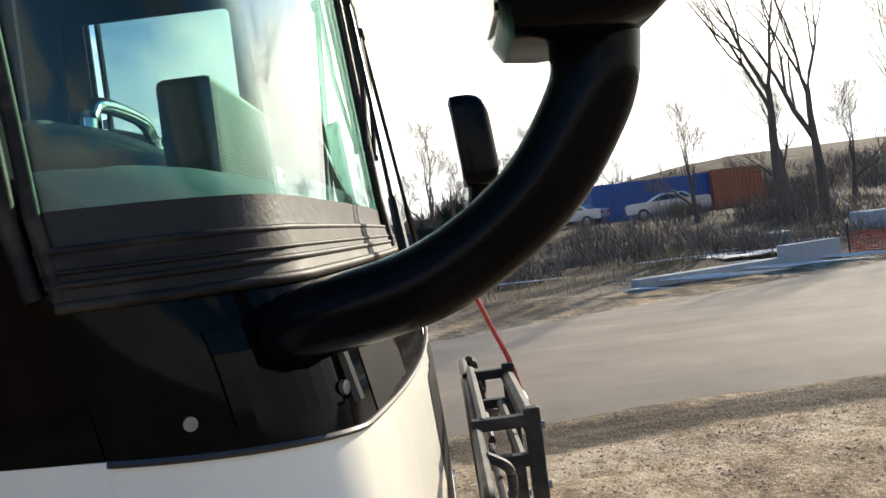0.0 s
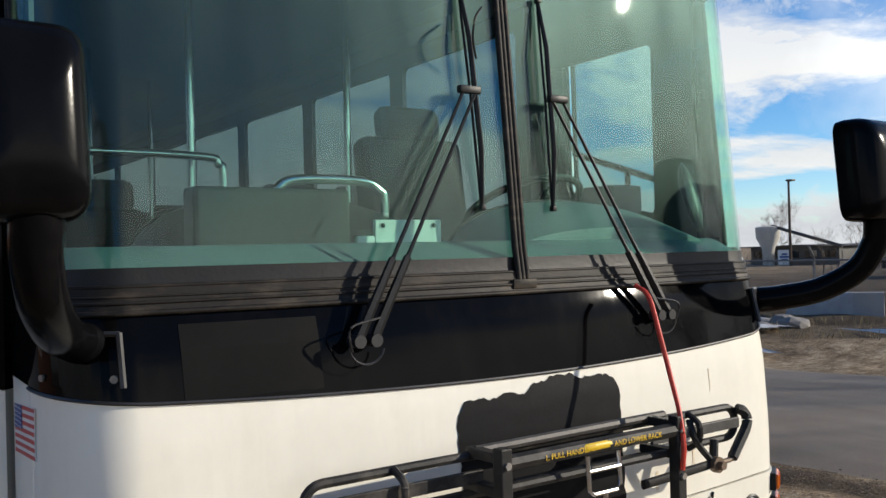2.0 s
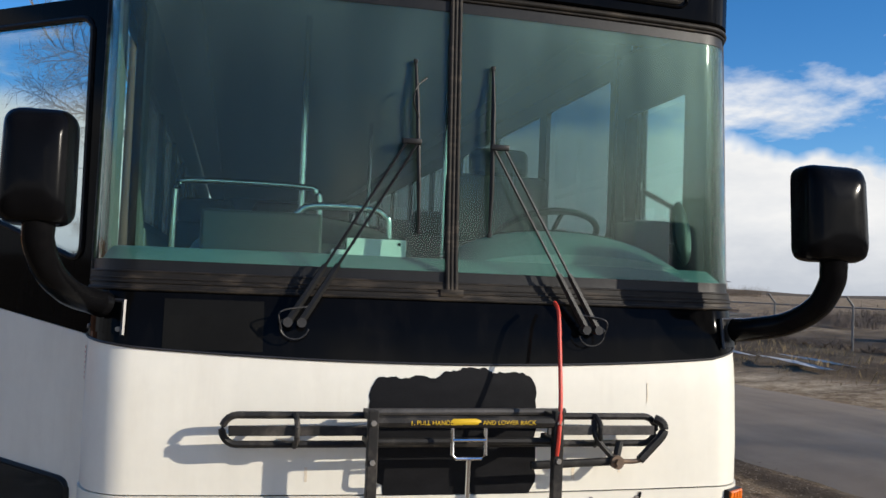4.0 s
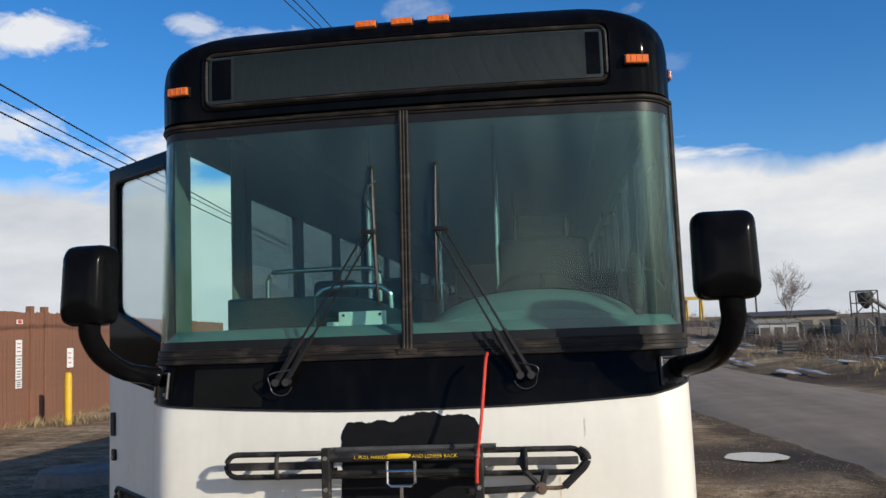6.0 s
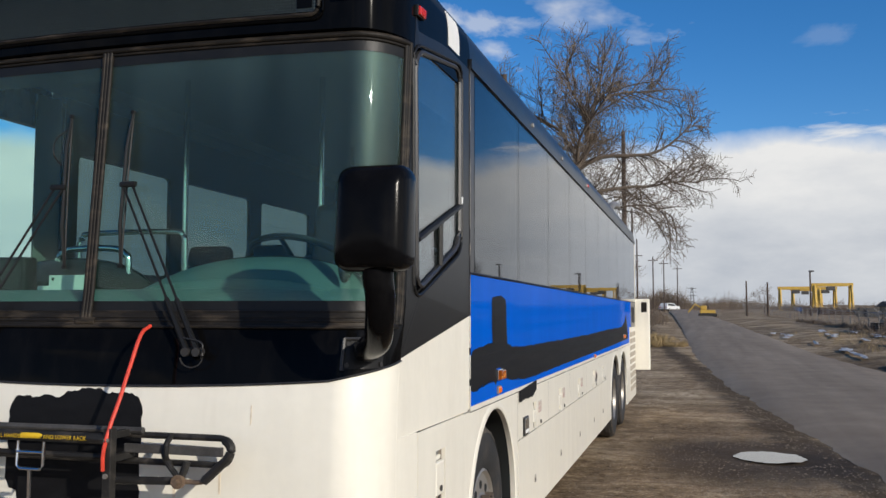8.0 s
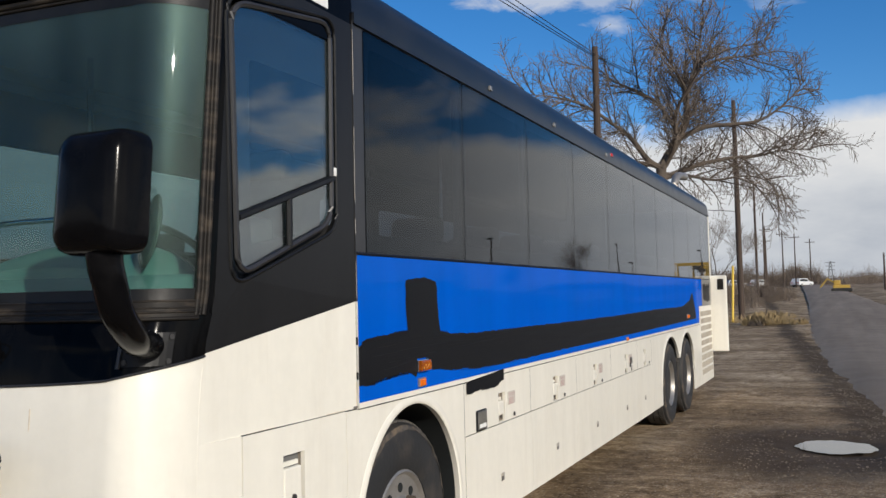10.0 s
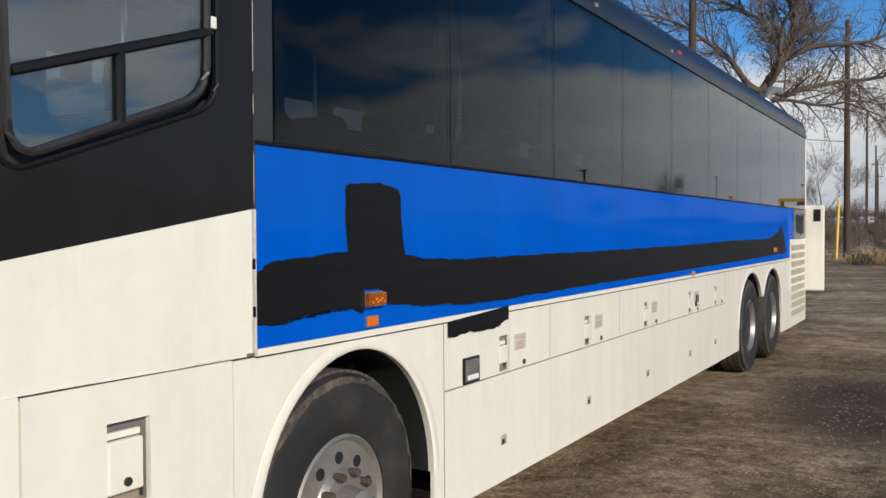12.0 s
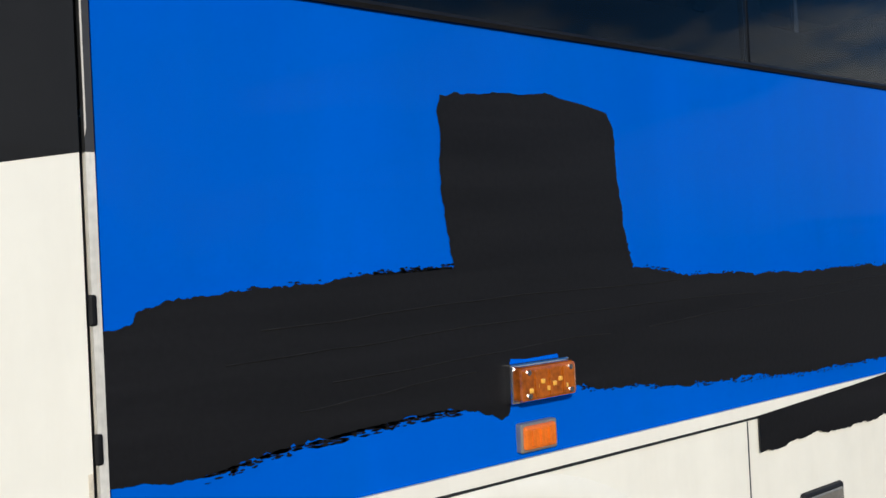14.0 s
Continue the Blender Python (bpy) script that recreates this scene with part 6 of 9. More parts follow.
wording("1. PULL HANDLE U", -0.195, 1.221, 0.0215, M_YELLOW, R_FRONT - 0.0225)
wording("AND LOWER RACK", 0.056, 1.222, 0.0215, M_YELLOW, R_FRONT - 0.0225)
bm = bmesh.new()
sweep(bm, [(-0.055, R_FRONT - 0.0095, 1.2215), (-0.045, R_FRONT - 0.0095, 1.223), (0.03, R_FRONT - 0.0095, 1.2235), (0.05, R_FRONT - 0.0095, 1.2225)], [0.010, 0.0132, 0.0132, 0.011], 10, False)
part("yellow_smear", bm, M_YELLOW, rack, "smear of yellow paint", True)

# -- red cord hanging over the front --
bm = bmesh.new()
sweep(bm, smooth_line([(0.372, -0.150, 1.635), (0.368, -0.205, 1.60), (0.358, -0.255, 1.48), (0.348, -0.30, 1.36), (0.338, -0.335, 1.27), (0.328, -0.356, 1.18), (0.324, -0.352, 1.11)], 8), 0.0075, 8)
whole("cord", bm, M_CORD, "red-orange cord hanging from the windscreen to the rack", "cord", smooth=True)

# -- cabin --
cabin_bits = [
    ("cabin_floor", [((-xw, ya, 0.975), (xw, yb, 1.0)) for ya, yb, xw in ((0.2, 1.2, 1.24), (1.2, 2.55, 0.70), (2.55, 8.75, 1.24), (8.75, 11.55, 0.70), (11.55, 13.28, 1.24))], M_GREYBLACK),
    ("cabin_ceiling", [((-1.2, 0.55, 3.06), (1.2, 13.28, 3.10)), ((-1.22, 0.55, 2.98), (-1.0, 13.28, 3.06)), ((1.0, 1.3, 2.98), (1.22, 13.28, 3.06))], M_CABIN),
    ("cabin_wall", [((1.22, 1.27, 1.18), (1.255, 13.25, 1.90))], M_CABIN),
    ("cabin_wall", [((-1.255, 1.27, 1.18), (-1.22, 13.25, 1.90))], M_CABIN),
    ("cabin_bulkhead", [((-1.2, 12.9, 1.0), (1.2, 12.95, 3.05))], M_CABIN),
    ("driver_wall", [((1.24, 0.35, 1.0), (1.265, 1.26, 1.72))], M_CABIN),
]
for name, boxes, mat in cabin_bits:
    bm = bmesh.new()
    for lo, hi in boxes:
        box(bm, lo, hi, 0.006)
    part(name, bm, mat, bus)
# inner linings that frame the driver's window and the doorway
plate_part("window_lining", [(0.30, 1.73), (1.262, 1.73), (1.262, 2.97), (0.30, 2.97)], [round_poly([(0.52, 1.90), (1.185, 2.03), (1.185, 2.625), (0.52, 2.625)], 0.03, 3)], M_GREYBLACK, 1, -0.04, 0.012)
plate_part("door_lining", [(0.30, 1.60), (0.475, 1.60), (0.475, 2.95), (0.30, 2.95)], [], M_CABIN, -1, -0.035, 0.012)
plate_part("door_lining", [(1.055, 1.60), (1.26, 1.60), (1.26, 2.95), (1.055, 2.95)], [], M_CABIN, -1, -0.055, 0.012)
# overhead box behind the sign
bm = bmesh.new()
box(bm, (-1.15, 0.16, 2.845), (1.15, 0.62, 3.06), 0.03)
part("header_box", bm, M_CABIN, bus)
# dash: ledge along the screen, hump before the driver, lower shelf at the door


def ledge(s, v):
    """Slopes up from the foot of the screen, then runs level to the cowls."""
    p = nose(s, 1.732, -0.022).lerp(Vector((nose(s, 1.732).x * 0.94, 0.42, 1.732)), v)
    return p + Vector((0, 0, 0.052 * min(1.0, v * (0.42 - nose(s, 1.7).y) / 0.095)))


bm = bmesh.new()
sheet(bm, ledge, span(-0.70, 0.70, 50), span(0, 1, 14), 0.02, lambda s, v: ledge(s, v) - Vector((0, 0, 0.03)))
part("dashboard", bm, M_DASH, bus, "grey-green vinyl dashboard ledge", True)
part("dash_lip", nose_sheet(-0.69, 0.69, 1.68, 1.731, 40, 2, -0.020, 0.004), M_DARK, bus, "black lip under the dashboard ledge", True)


def hump(x0, x1, y0, y1, zb, zt, name, mat, label):
    bm = bmesh.new()
    cx, rx = (x0 + x1) / 2, (x1 - x0) / 2
    rows = []
    for v in span(0, 1, 8):
        rows.append([bm.verts.new((cx - rx * math.cos(t), y0 + (y1 - y0) * v, zb + (zt - zb) * (0.55 + 0.45 * math.sin(v * math.pi / 2)) * math.sin(t) ** 0.7)) for t in span(0, math.pi, 24)])
    for p, q in zip(rows, rows[1:]):
        for i in range(24):
            bm.faces.new((p[i], p[i + 1], q[i + 1], q[i]))
    bm.faces.new(rows[0])
    bm.faces.new(rows[-1])
    ob = part(name, bm, mat, bus, label, True)
    bm = bmesh.new()
    sweep(bm, [rows_co for rows_co in [Vector((cx - rx * math.cos(t), y1, zb + (zt - zb) * math.sin(t) ** 0.7)) for t in span(0.02, math.pi - 0.02, 30)]], 0.008, 6)
    part("edge_piping", bm, M_RUBBER, ob, "", True)


hump(0.06, 1.10, 0.10, 0.42, 1.69, 1.935, "instrument_hump", M_DASH, "grey curved instrument cowl")
hump(-0.99, -0.04, 0.26, 0.50, 1.69, 1.945, "dash_hump", solid("dark_dash_vinyl", (0.016, 0.021, 0.021), 0.5, vary=0.15, scale=8.0, bump=0.1), "dark curved dash shelf")
bm = bmesh.new()
box(bm, (-0.37, 0.165, 1.775), (-0.136, 0.18, 1.852), 0.003)
box(bm, (-0.43, 0.165, 1.765), (-0.371, 0.18, 1.805), 0.003)
box(bm, (-0.36, 0.166, 1.709), (-0.345, 0.176, 1.774), 0.002)
box(bm, (-0.16, 0.166, 1.709), (-0.145, 0.176, 1.774), 0.002)
card = whole("sign_board", bm, M_PRINT, "white card lying against the windscreen", "sign board")
# perforated box standing on the dash by the door
bm = bmesh.new()
box(bm, (-0.92, 0.128, 1.73), (-0.47, 0.215, 1.935), 0.012)
mesh_box = part("speaker_box", bm, solid("dark_grey_box", (0.007, 0.0085, 0.0085), 0.5, vary=0.15, scale=12.0), bus, "dark box with perforated front")
bm = bmesh.new()
for i in range(34):
    for j in range(12):
        x, z = -0.90 + 0.0124 * i, 1.785 + 0.0118 * j
        bm.faces.new([bm.verts.new((x + a, 0.1265, z + b)) for a, b in ((-0.0032, -0.0032), (0.0032, -0.0032), (0.0032, 0.0032), (-0.0032, 0.0032))])
part("perforation", bm, solid("pale_perforation", (0.062, 0.073, 0.072), 0.6), mesh_box, "rows of pale dots")
for x0, x1, y, z in ((-1.09, -0.38, 1.28, 2.15), (-0.56, -0.16, 0.45, 1.99)):
    bm = bmesh.new()
    sweep(bm, smooth_line([(x0, y, 1.4), (x0, y, z - 0.10), (x0 + 0.02, y, z - 0.03), (x0 + 0.09, y, z), (x1 - 0.09, y, z), (x1 - 0.02, y, z - 0.03), (x1, y, z - 0.10), (x1, y, 1.4)], 5), 0.016, 10)
    part("grab_rail", bm, M_CHROME, bus, "bright tubular grab rail", True)
for x, y in ((0.333, 1.55), (-0.464, 1.40), (-0.30, 3.6), (0.32, 4.4)):
    bm = bmesh.new()
    sweep(bm, [(x, y, 1.0), (x, y, 3.06)], 0.017, 10)
    part("stanchion", bm, M_CHROME, bus, "bright upright pole", True)
# row of fixings along the dash shelf
bm = bmesh.new()
disc(bm, (0, 0, 0), 0.0065, (0, -0.6, 0.8), 0.004, 8)
rivet_mesh = mesh_of("rivet", bm, M_DARK)
for k in range(46):
    x = -1.06 + 2.12 * k / 45
    ob = link_mesh("rivet", rivet_mesh, bus)
    ob.matrix_basis = Matrix.Translation(bus.matrix_basis.inverted() @ Vector((x, nose(s_of_x(x), 1.735).y + 0.078, 1.766)))
# keyholes in the card
for x in (-0.345, -0.165):
    bm = bmesh.new()
    disc(bm, (x, 0.164, 1.835), 0.007, (0, -1, 0), 0.003, 10)
    part("keyhole", bm, M_DARK, card)
# steering wheel and column
bm = bmesh.new()
c, nrm = Vector((0.62, 0.66, 1.93)), Vector((0, 0.42, 0.9)).normalized()
ax, ay = Vector((1, 0, 0)), nrm.cross(Vector((1, 0, 0)))
ring = [c + (ax * math.cos(t) + ay * math.sin(t)) * 0.235 for t in span(0, math.tau, 36)]
sweep(bm, ring, 0.015, 8, False)
for t in (0.5, 2.64, 4.71):
    sweep(bm, [c - nrm * 0.03, c + (ax * math.cos(t) + ay * math.sin(t)) * 0.23], 0.012, 6)
sweep(bm, [c, c - nrm * 0.7], [0.05, 0.06], 10)
part("steering_wheel", bm, M_RUBBER, bus, "black steering wheel", True)


def seat(at, w=0.92, name="passenger_seat", heads=2, group="coach seats", cloth=M_SEAT, label="dark cloth coach seat with tall back"):
    """A coach seat bench facing the nose: cushion, back, headrests, pedestal."""
    x, y, z = at
    th = thing(name, at, label, "seat", group)
    bm = bmesh.new()
    box(bm, (x - w / 2, y - 0.25, z + 0.36), (x + w / 2, y + 0.2, z + 0.48), 0.04)
    part("cushion", bm, cloth, th)
    bm = bmesh.new()
    for k in range(heads):
        x0 = x - w / 2 + w / heads * k
        box(bm, (x0 + 0.01, y + 0.16, z + 0.42), (x0 + w / heads - 0.01, y + 0.30, z + 1.02), 0.05, Matrix.Rotation(radians(-8), 3, "X"), 3)
    part("backrest", bm, cloth, th)
    for k in range(heads):
        x0 = x - w / 2 + w / heads * (k + 0.5)
        bm = bmesh.new()
        box(bm, (x0 - 0.17, y + 0.21, z + 1.0), (x0 + 0.17, y + 0.32, z + 1.17), 0.05, Matrix.Rotation(radians(-8), 3, "X"), 3)
        part("headrest", bm, cloth, th)
    bm = bmesh.new()
    box(bm, (x - w * 0.3, y - 0.15, z), (x + w * 0.3, y + 0.12, z + 0.37), 0.02)
    part("pedestal", bm, M_GREYBLACK, th)
    return th


first = seat((-0.75, 2.3, 1.0))
for k in range(10):
    for x in (-0.75, 0.75):
        if k == 0 and x < 0:
            continue
        copy_thing(first, Matrix.Translation((x, 2.3 + 0.95 * k, 1.0)))
seat((0.62, 1.22, 1.28), 0.58, "driver_seat", 1, "", solid("grey_driver_cloth", (0.024, 0.025, 0.026), 0.85, vary=0.2, scale=6.0, bump=0.1), "dark grey cloth driver's seat with tall back")
# cabinet beside the driver
bm = bmesh.new()
box(bm, (1.02, 0.55, 1.70), (1.20, 0.75, 2.02), 0.01)
part("driver_console", bm, M_CABIN, bus, "grey louvred switch cabinet")
# dark oval shape by the driver
bm = bmesh.new()
lathe(bm, [(-0.02, 0.3), (-0.012, 0.85), (0.0, 1.0), (0.012, 0.85), (0.016, 0.3)], (0, 0, 0), "z", 24)
for v in bm.verts:
    v.co = Vector((1.078 + v.co.x * 0.045, 0.185 + v.co.z + v.co.y * 0.04, 1.943 + v.co.y * 0.138))
part("dark_oval", bm, M_RUBBER, bus, "dark oval shape behind the screen", True)
# ---- surroundings ----
M_BARK = solid("bark", (0.11, 0.086, 0.066), 0.9, vary=0.35, scale=5.0, bump=0.4, bump_scale=30.0, stretch=(1, 1, 0.3))
M_TWIG = solid("twigs", (0.165, 0.13, 0.10), 0.9, vary=0.3, scale=2.0)
M_POLE = solid("weathered_pole", (0.068, 0.047, 0.035), 0.9, vary=0.3, scale=3.0, stretch=(4, 4, 0.3), bump=0.3)
M_FENCE = solid("red_brown_boards", (0.205, 0.094, 0.054), 0.8, vary=0.22, scale=3.0, stretch=(6, 6, 0.5), dirt=(0.12, 0.07, 0.045), dirt_amount=0.5, dirt_scale=1.2, bump=0.15)
M_WIRE = solid("black_wire", (0.012, 0.012, 0.014), 0.6)
M_CONCRETE = solid("concrete", (0.36, 0.36, 0.35), 0.85, vary=0.15, scale=4.0, bump=0.2)
M_SNOW = solid("old_snow", (0.62, 0.60, 0.56), 0.7, vary=0.10, scale=5.0, dirt=(0.3, 0.26, 0.22), dirt_amount=0.5, dirt_scale=3.0, bump=0.4, bump_scale=12.0)
M_ROCK = solid("broken_rock", (0.22, 0.20, 0.18), 0.85, vary=0.3, scale=3.0, bump=0.3)
M_STONE = solid("gravel_stone", (0.24, 0.185, 0.13), 0.9, vary=0.35, scale=20.0)
M_GRASS = solid("dry_grass", (0.30, 0.22, 0.11), 0.9, vary=0.35, scale=3.0)
M_BRUSH = solid("bare_brush", (0.165, 0.125, 0.092), 0.95, vary=0.3, scale=1.0)
M_CONIFER = solid("dark_conifer", (0.030, 0.040, 0.022), 0.9, vary=0.3, scale=2.0)
M_GANTRY = solid("yellow_steel", (0.52, 0.33, 0.06), 0.5, vary=0.15, scale=1.0)
M_BLUEBOX = solid("blue_container", (0.025, 0.085, 0.26), 0.5, vary=0.15, scale=0.8)
M_ORANGEBOX = solid("orange_container", (0.32, 0.095, 0.04), 0.55, vary=0.2, scale=0.8)
M_GREYBOX = solid("grey_steel", (0.065, 0.062, 0.058), 0.6, vary=0.2, scale=1.0)
M_TAN = solid("tan_wall", (0.27, 0.235, 0.18), 0.8, vary=0.12, scale=0.7)
M_OFFWHITE = solid("off_white_wall", (0.48, 0.46, 0.41), 0.7, vary=0.1, scale=0.6)
M_ROOF = solid("dark_roof", (0.07, 0.066, 0.06), 0.8, vary=0.2, scale=1.0)
M_HILL = solid("far_brown_land", (0.15, 0.12, 0.09), 1.0, vary=0.25, scale=0.03)
M_CARDARK = solid("dark_car_paint", (0.008, 0.0085, 0.009), 0.3, coat=0.1, spec=0.25)
M_CARWHITE = solid("white_car_paint", (0.70, 0.70, 0.69), 0.25, coat=0.5, vary=0.05)
M_CARSILVER = solid("silver_car_paint", (0.45, 0.46, 0.47), 0.25, metal=0.4, coat=0.5, vary=0.05)
M_CARGLASS = solid("car_glass", (0.015, 0.018, 0.020), 0.06, coat=0.5)
M_STEELPOST = solid("galvanised_post", (0.20, 0.19, 0.175), 0.6, metal=0.3, vary=0.15, scale=8)
M_MESHRED = solid("orange_mesh", (0.55, 0.10, 0.06), 0.7, vary=0.15)


def link_material():
    """Chain link: wires crossing, open between."""
    m, w = material("chain_link")
    co = w.n("ShaderNodeTexCoord").outputs["UV"]
    xyz = w.n("ShaderNodeSeparateXYZ", {0: co})
    a = w.math("ADD", xyz.outputs[0], xyz.outputs[1])
    b = w.math("SUBTRACT", xyz.outputs[0], xyz.outputs[1])
    f = w.math("MAXIMUM", *[w.math("LESS_THAN", w.math("FRACT", w.math("MULTIPLY", v, 14.0)), 0.10) for v in (a, b)])
    p = w.n("ShaderNodeBsdfPrincipled", {"Base Color": (0.20, 0.20, 0.20, 1), "Metallic": 0.3, "Roughness": 0.6})
    t = w.n("ShaderNodeBsdfTransparent")
    sh = w.n("ShaderNodeMixShader", {0: f, 1: t.outputs[0], 2: p.outputs[0]})
    w.n("ShaderNodeOutputMaterial", {0: sh.outputs[0]})
    return m


M_LINK = link_material()

# -- puddle --
bm = bmesh.new()
ring = []
for k in range(48):
    t = k * math.tau / 48
    r = 1 + 0.16 * rough(math.cos(t) * 2 + 5, 1.0, 3, 1.2) + 0.10 * rough(math.sin(t) * 2 + 9, 4.0, 3, 1.5)
    ring.append(bm.verts.new((3.19 + 0.40 * r * math.cos(t), 8.24 + 0.44 * r * math.sin(t), 0.0)))
bm.faces.new(ring)
M_WATER = solid("puddle_water", (0.03, 0.028, 0.024), 0.03, vary=0.1, spec=1.0)
pud = tagged(part("puddle", bm, M_WATER), "small puddle mirroring the pale sky in the dirt", "puddle", kind="structure")
pud.location.z = land(3.19, 8.24) - 0.012

# -- loose stones on the lot --


def stones(name, count, area, size, seed, label):
    rnd = random.Random(seed)
    verts, faces = [], []
    for _ in range(count):
        x, y = rnd.uniform(area[0], area[1]), rnd.uniform(area[2], area[3])
        if interp(ROAD_NEAR, y) - 0.25 * rnd.random() < x or math.hypot((x - 3.19) / 0.62, (y - 8.24) / 0.68) < 1:
            continue
        r = size * rnd.uniform(0.4, 1.0) ** 2
        z = land(x, y) + 0.035 * noise.noise(Vector((x * 0.35, y * 0.9, 1))) + 0.014 * noise.noise(Vector((x * 1.7, y * 1.7, 4)))
        b = len(verts)
        for dx, dy, dz in ((1, 0, 0), (-1, 0, 0), (0, 1, 0), (0, -1, 0), (0, 0, 0.8), (0, 0, -0.5)):
            verts.append((x + (dx + rnd.uniform(-0.3, 0.3)) * r, y + (dy + rnd.uniform(-0.3, 0.3)) * r, z + dz * r * 0.7))
        for f in ((0, 2, 4), (2, 1, 4), (1, 3, 4), (3, 0, 4), (2, 0, 5), (1, 2, 5), (3, 1, 5), (0, 3, 5)):
            faces.append(tuple(b + i for i in f))
    me = bpy.data.meshes.new(name)
    me.from_pydata(verts, [], faces)
    me.materials.append(M_STONE)
    tagged(new(name, me), label, "gravel", kind="stuff")


stones("gravel", 16000, (0.8, 5.2, -3.5, 14.0), 0.014, 3, "loose pale gravel scattered on the dirt")
stones("gravel", 5000, (0.0, 5.0, 12.0, 34.0), 0.022, 4, "loose pale gravel scattered on the dirt")
stones("gravel", 2500, (-13.0, -2.0, 0.0, 24.0), 0.03, 5, "loose gravel and clods by the fence")

# -- wooden fence along the left --
fence = thing("wooden_fence", (-11.8, 15, 0), "tall red-brown wooden board fence", "fence")
bm = bmesh.new()
h, w2, th = 2.66, 0.070, 0.011
pts = [(-w2, 0), (w2, 0), (w2, h - 0.03), (w2 - 0.03, h), (-w2 + 0.03, h), (-w2, h - 0.03)]
plate(bm, pts, [], lambda u, v, d: Vector((d, u, v)), 2 * th)
board_mesh = mesh_of("board", bm, M_FENCE)
fence_x = lambda y: -11.82 - 0.13 * max(0.0, y - 17.0)
rnd = random.Random(12)
k, y = 0, 5.0
while y < 34.0:
    ob = link_mesh("board", board_mesh, fence)
    ob.matrix_basis = Matrix.Translation((fence_x(y) + rnd.uniform(-0.006, 0.006), y, land(-12, y) - 0.02 + rnd.uniform(-0.02, 0.02))) @ Euler((rnd.uniform(-0.006, 0.006), 0, 0.13 if y > 17 else 0)).to_matrix().to_4x4()
    y += 0.1435
for z in (0.45, 1.3, 2.25):
    bm = bmesh.new()
    sweep(bm, [(fence_x(y) - 0.05, y, z) for y in (5, 17, 34)], 0.045, 4)
    part("rail", bm, M_FENCE, fence)
for y in (5.2, 10.0, 15.9, 16.5, 21.5, 27):
    bm = bmesh.new()
    yy = y
    box(bm, (fence_x(yy) - (0.16 if y not in (15.9, 16.5) else 0.08), yy - 0.07, -0.1), (fence_x(yy) - (0.06 if y not in (15.9, 16.5) else -0.07), yy + 0.07, 2.78 if y in (15.9, 16.5) else 2.6), 0.01)
    part("fence_post", bm, M_FENCE, fence)


def board_sign(name, y0, y1, z0, z1, label):
    x = fence_x(y0) + 0.045
    bm = bmesh.new()
    box(bm, (x - 0.012, y0, z0), (x, y1, z1), 0.003)
    return whole(name, bm, M_PRINT, label, "sign"), x


def sign_text(parent, x, y, z, text, size, mat):
    cu = bpy.data.curves.new("lettering", "FONT")
    cu.body, cu.size, cu.align_x, cu.align_y = text, size, "RIGHT", "CENTER"
    cu.materials.append(mat)
    ob = link_mesh("lettering", cu, parent)
    ob.matrix_basis = Matrix.Translation((x + 0.003, y, z)) @ Euler((radians(90), 0, radians(90))).to_matrix().to_4x4()


big, x = board_sign("notice_board", 10.0, 12.22, 1.12, 2.60, "white notice board with dark lettering on the fence")
for t, y, z, s in (("NOW", 11.4, 2.32, 0.20), ("CONTRACTORS", 12.12, 2.07, 0.165), ("OPERATORS AND", 11.95, 1.86, 0.165), ("HAULERS", 11.35, 1.66, 0.165), ("OR CALL", 11.62, 1.46, 0.165)):
    sign_text(big, x, y, z, t, s, M_GREYPRINT)
bm = bmesh.new()
box(bm, (x, 10.7, 1.20), (x + 0.004, 11.4, 1.32))
part("number_bar", bm, M_REDPRINT, big)
bm = bmesh.new()
box(bm, (x, 10.8, 2.44), (x + 0.004, 11.6, 2.55), 0.002)
part("logo_shape", bm, M_REDPRINT, big)
small, x = board_sign("company_sign", 12.46, 13.38, 2.20, 2.72, "white company sign with a red mark on the fence")
bm = bmesh.new()
box(bm, (x, 12.58, 2.42), (x + 0.004, 13.26, 2.51), 0.01)
part("logo_shape", bm, M_REDPRINT, small)
for y, z0, z1, mt in ((15.30, 2.35, 2.45, M_PRINT), (15.28, 1.62, 1.98, M_PRINT), (15.28, 1.34, 1.60, M_PRINT), (15.28, 1.06, 1.32, M_PRINT), (15.28, 0.86, 1.04, M_GREYPRINT), (17.6, 1.25, 1.75, M_PRINT), (13.9, 1.15, 1.5, M_PRINT)):
    lab, x = board_sign("safety_notice", y, y + (0.24 if y < 17 else 0.30), z0, z1, "small weathered safety notice on the fence")
    bm = bmesh.new()
    for k in range(3):
        zz = z0 + (z1 - z0) * (0.25 + 0.25 * k)
        box(bm, (x, y + 0.04, zz - 0.012), (x + 0.003, y + 0.19, zz + 0.012))
    part("print_bars", bm, M_REDPRINT if mt is M_PRINT and z1 > 1.6 else M_GREYPRINT, lab)
bm = bmesh.new()
lathe(bm, [(-0.1, 0.085), (1.10, 0.085), (1.16, 0.07), (1.19, 0.03)], (-10.64, 15.55, 0), "z", 20)
whole("bollard", bm, solid("yellow_bollard_paint", (0.68, 0.42, 0.02), 0.5, vary=0.12, scale=5), "yellow painted steel bollard before the fence", "bollard", smooth=True)
bm = bmesh.new()
lathe(bm, [(-0.05, 0.66), (0.03, 0.60), (0.15, 0.55), (0.17, 0.52), (0.16, 0.2), (0.165, 0.02)], (-5.55, 7.1, 0), "z", 28)
for v in bm.verts:
    n = noise.noise(v.co * 2.3) * 0.09
    v.co += Vector((v.co.x + 5.55, v.co.y - 7.1, 0)) * n * 1.6
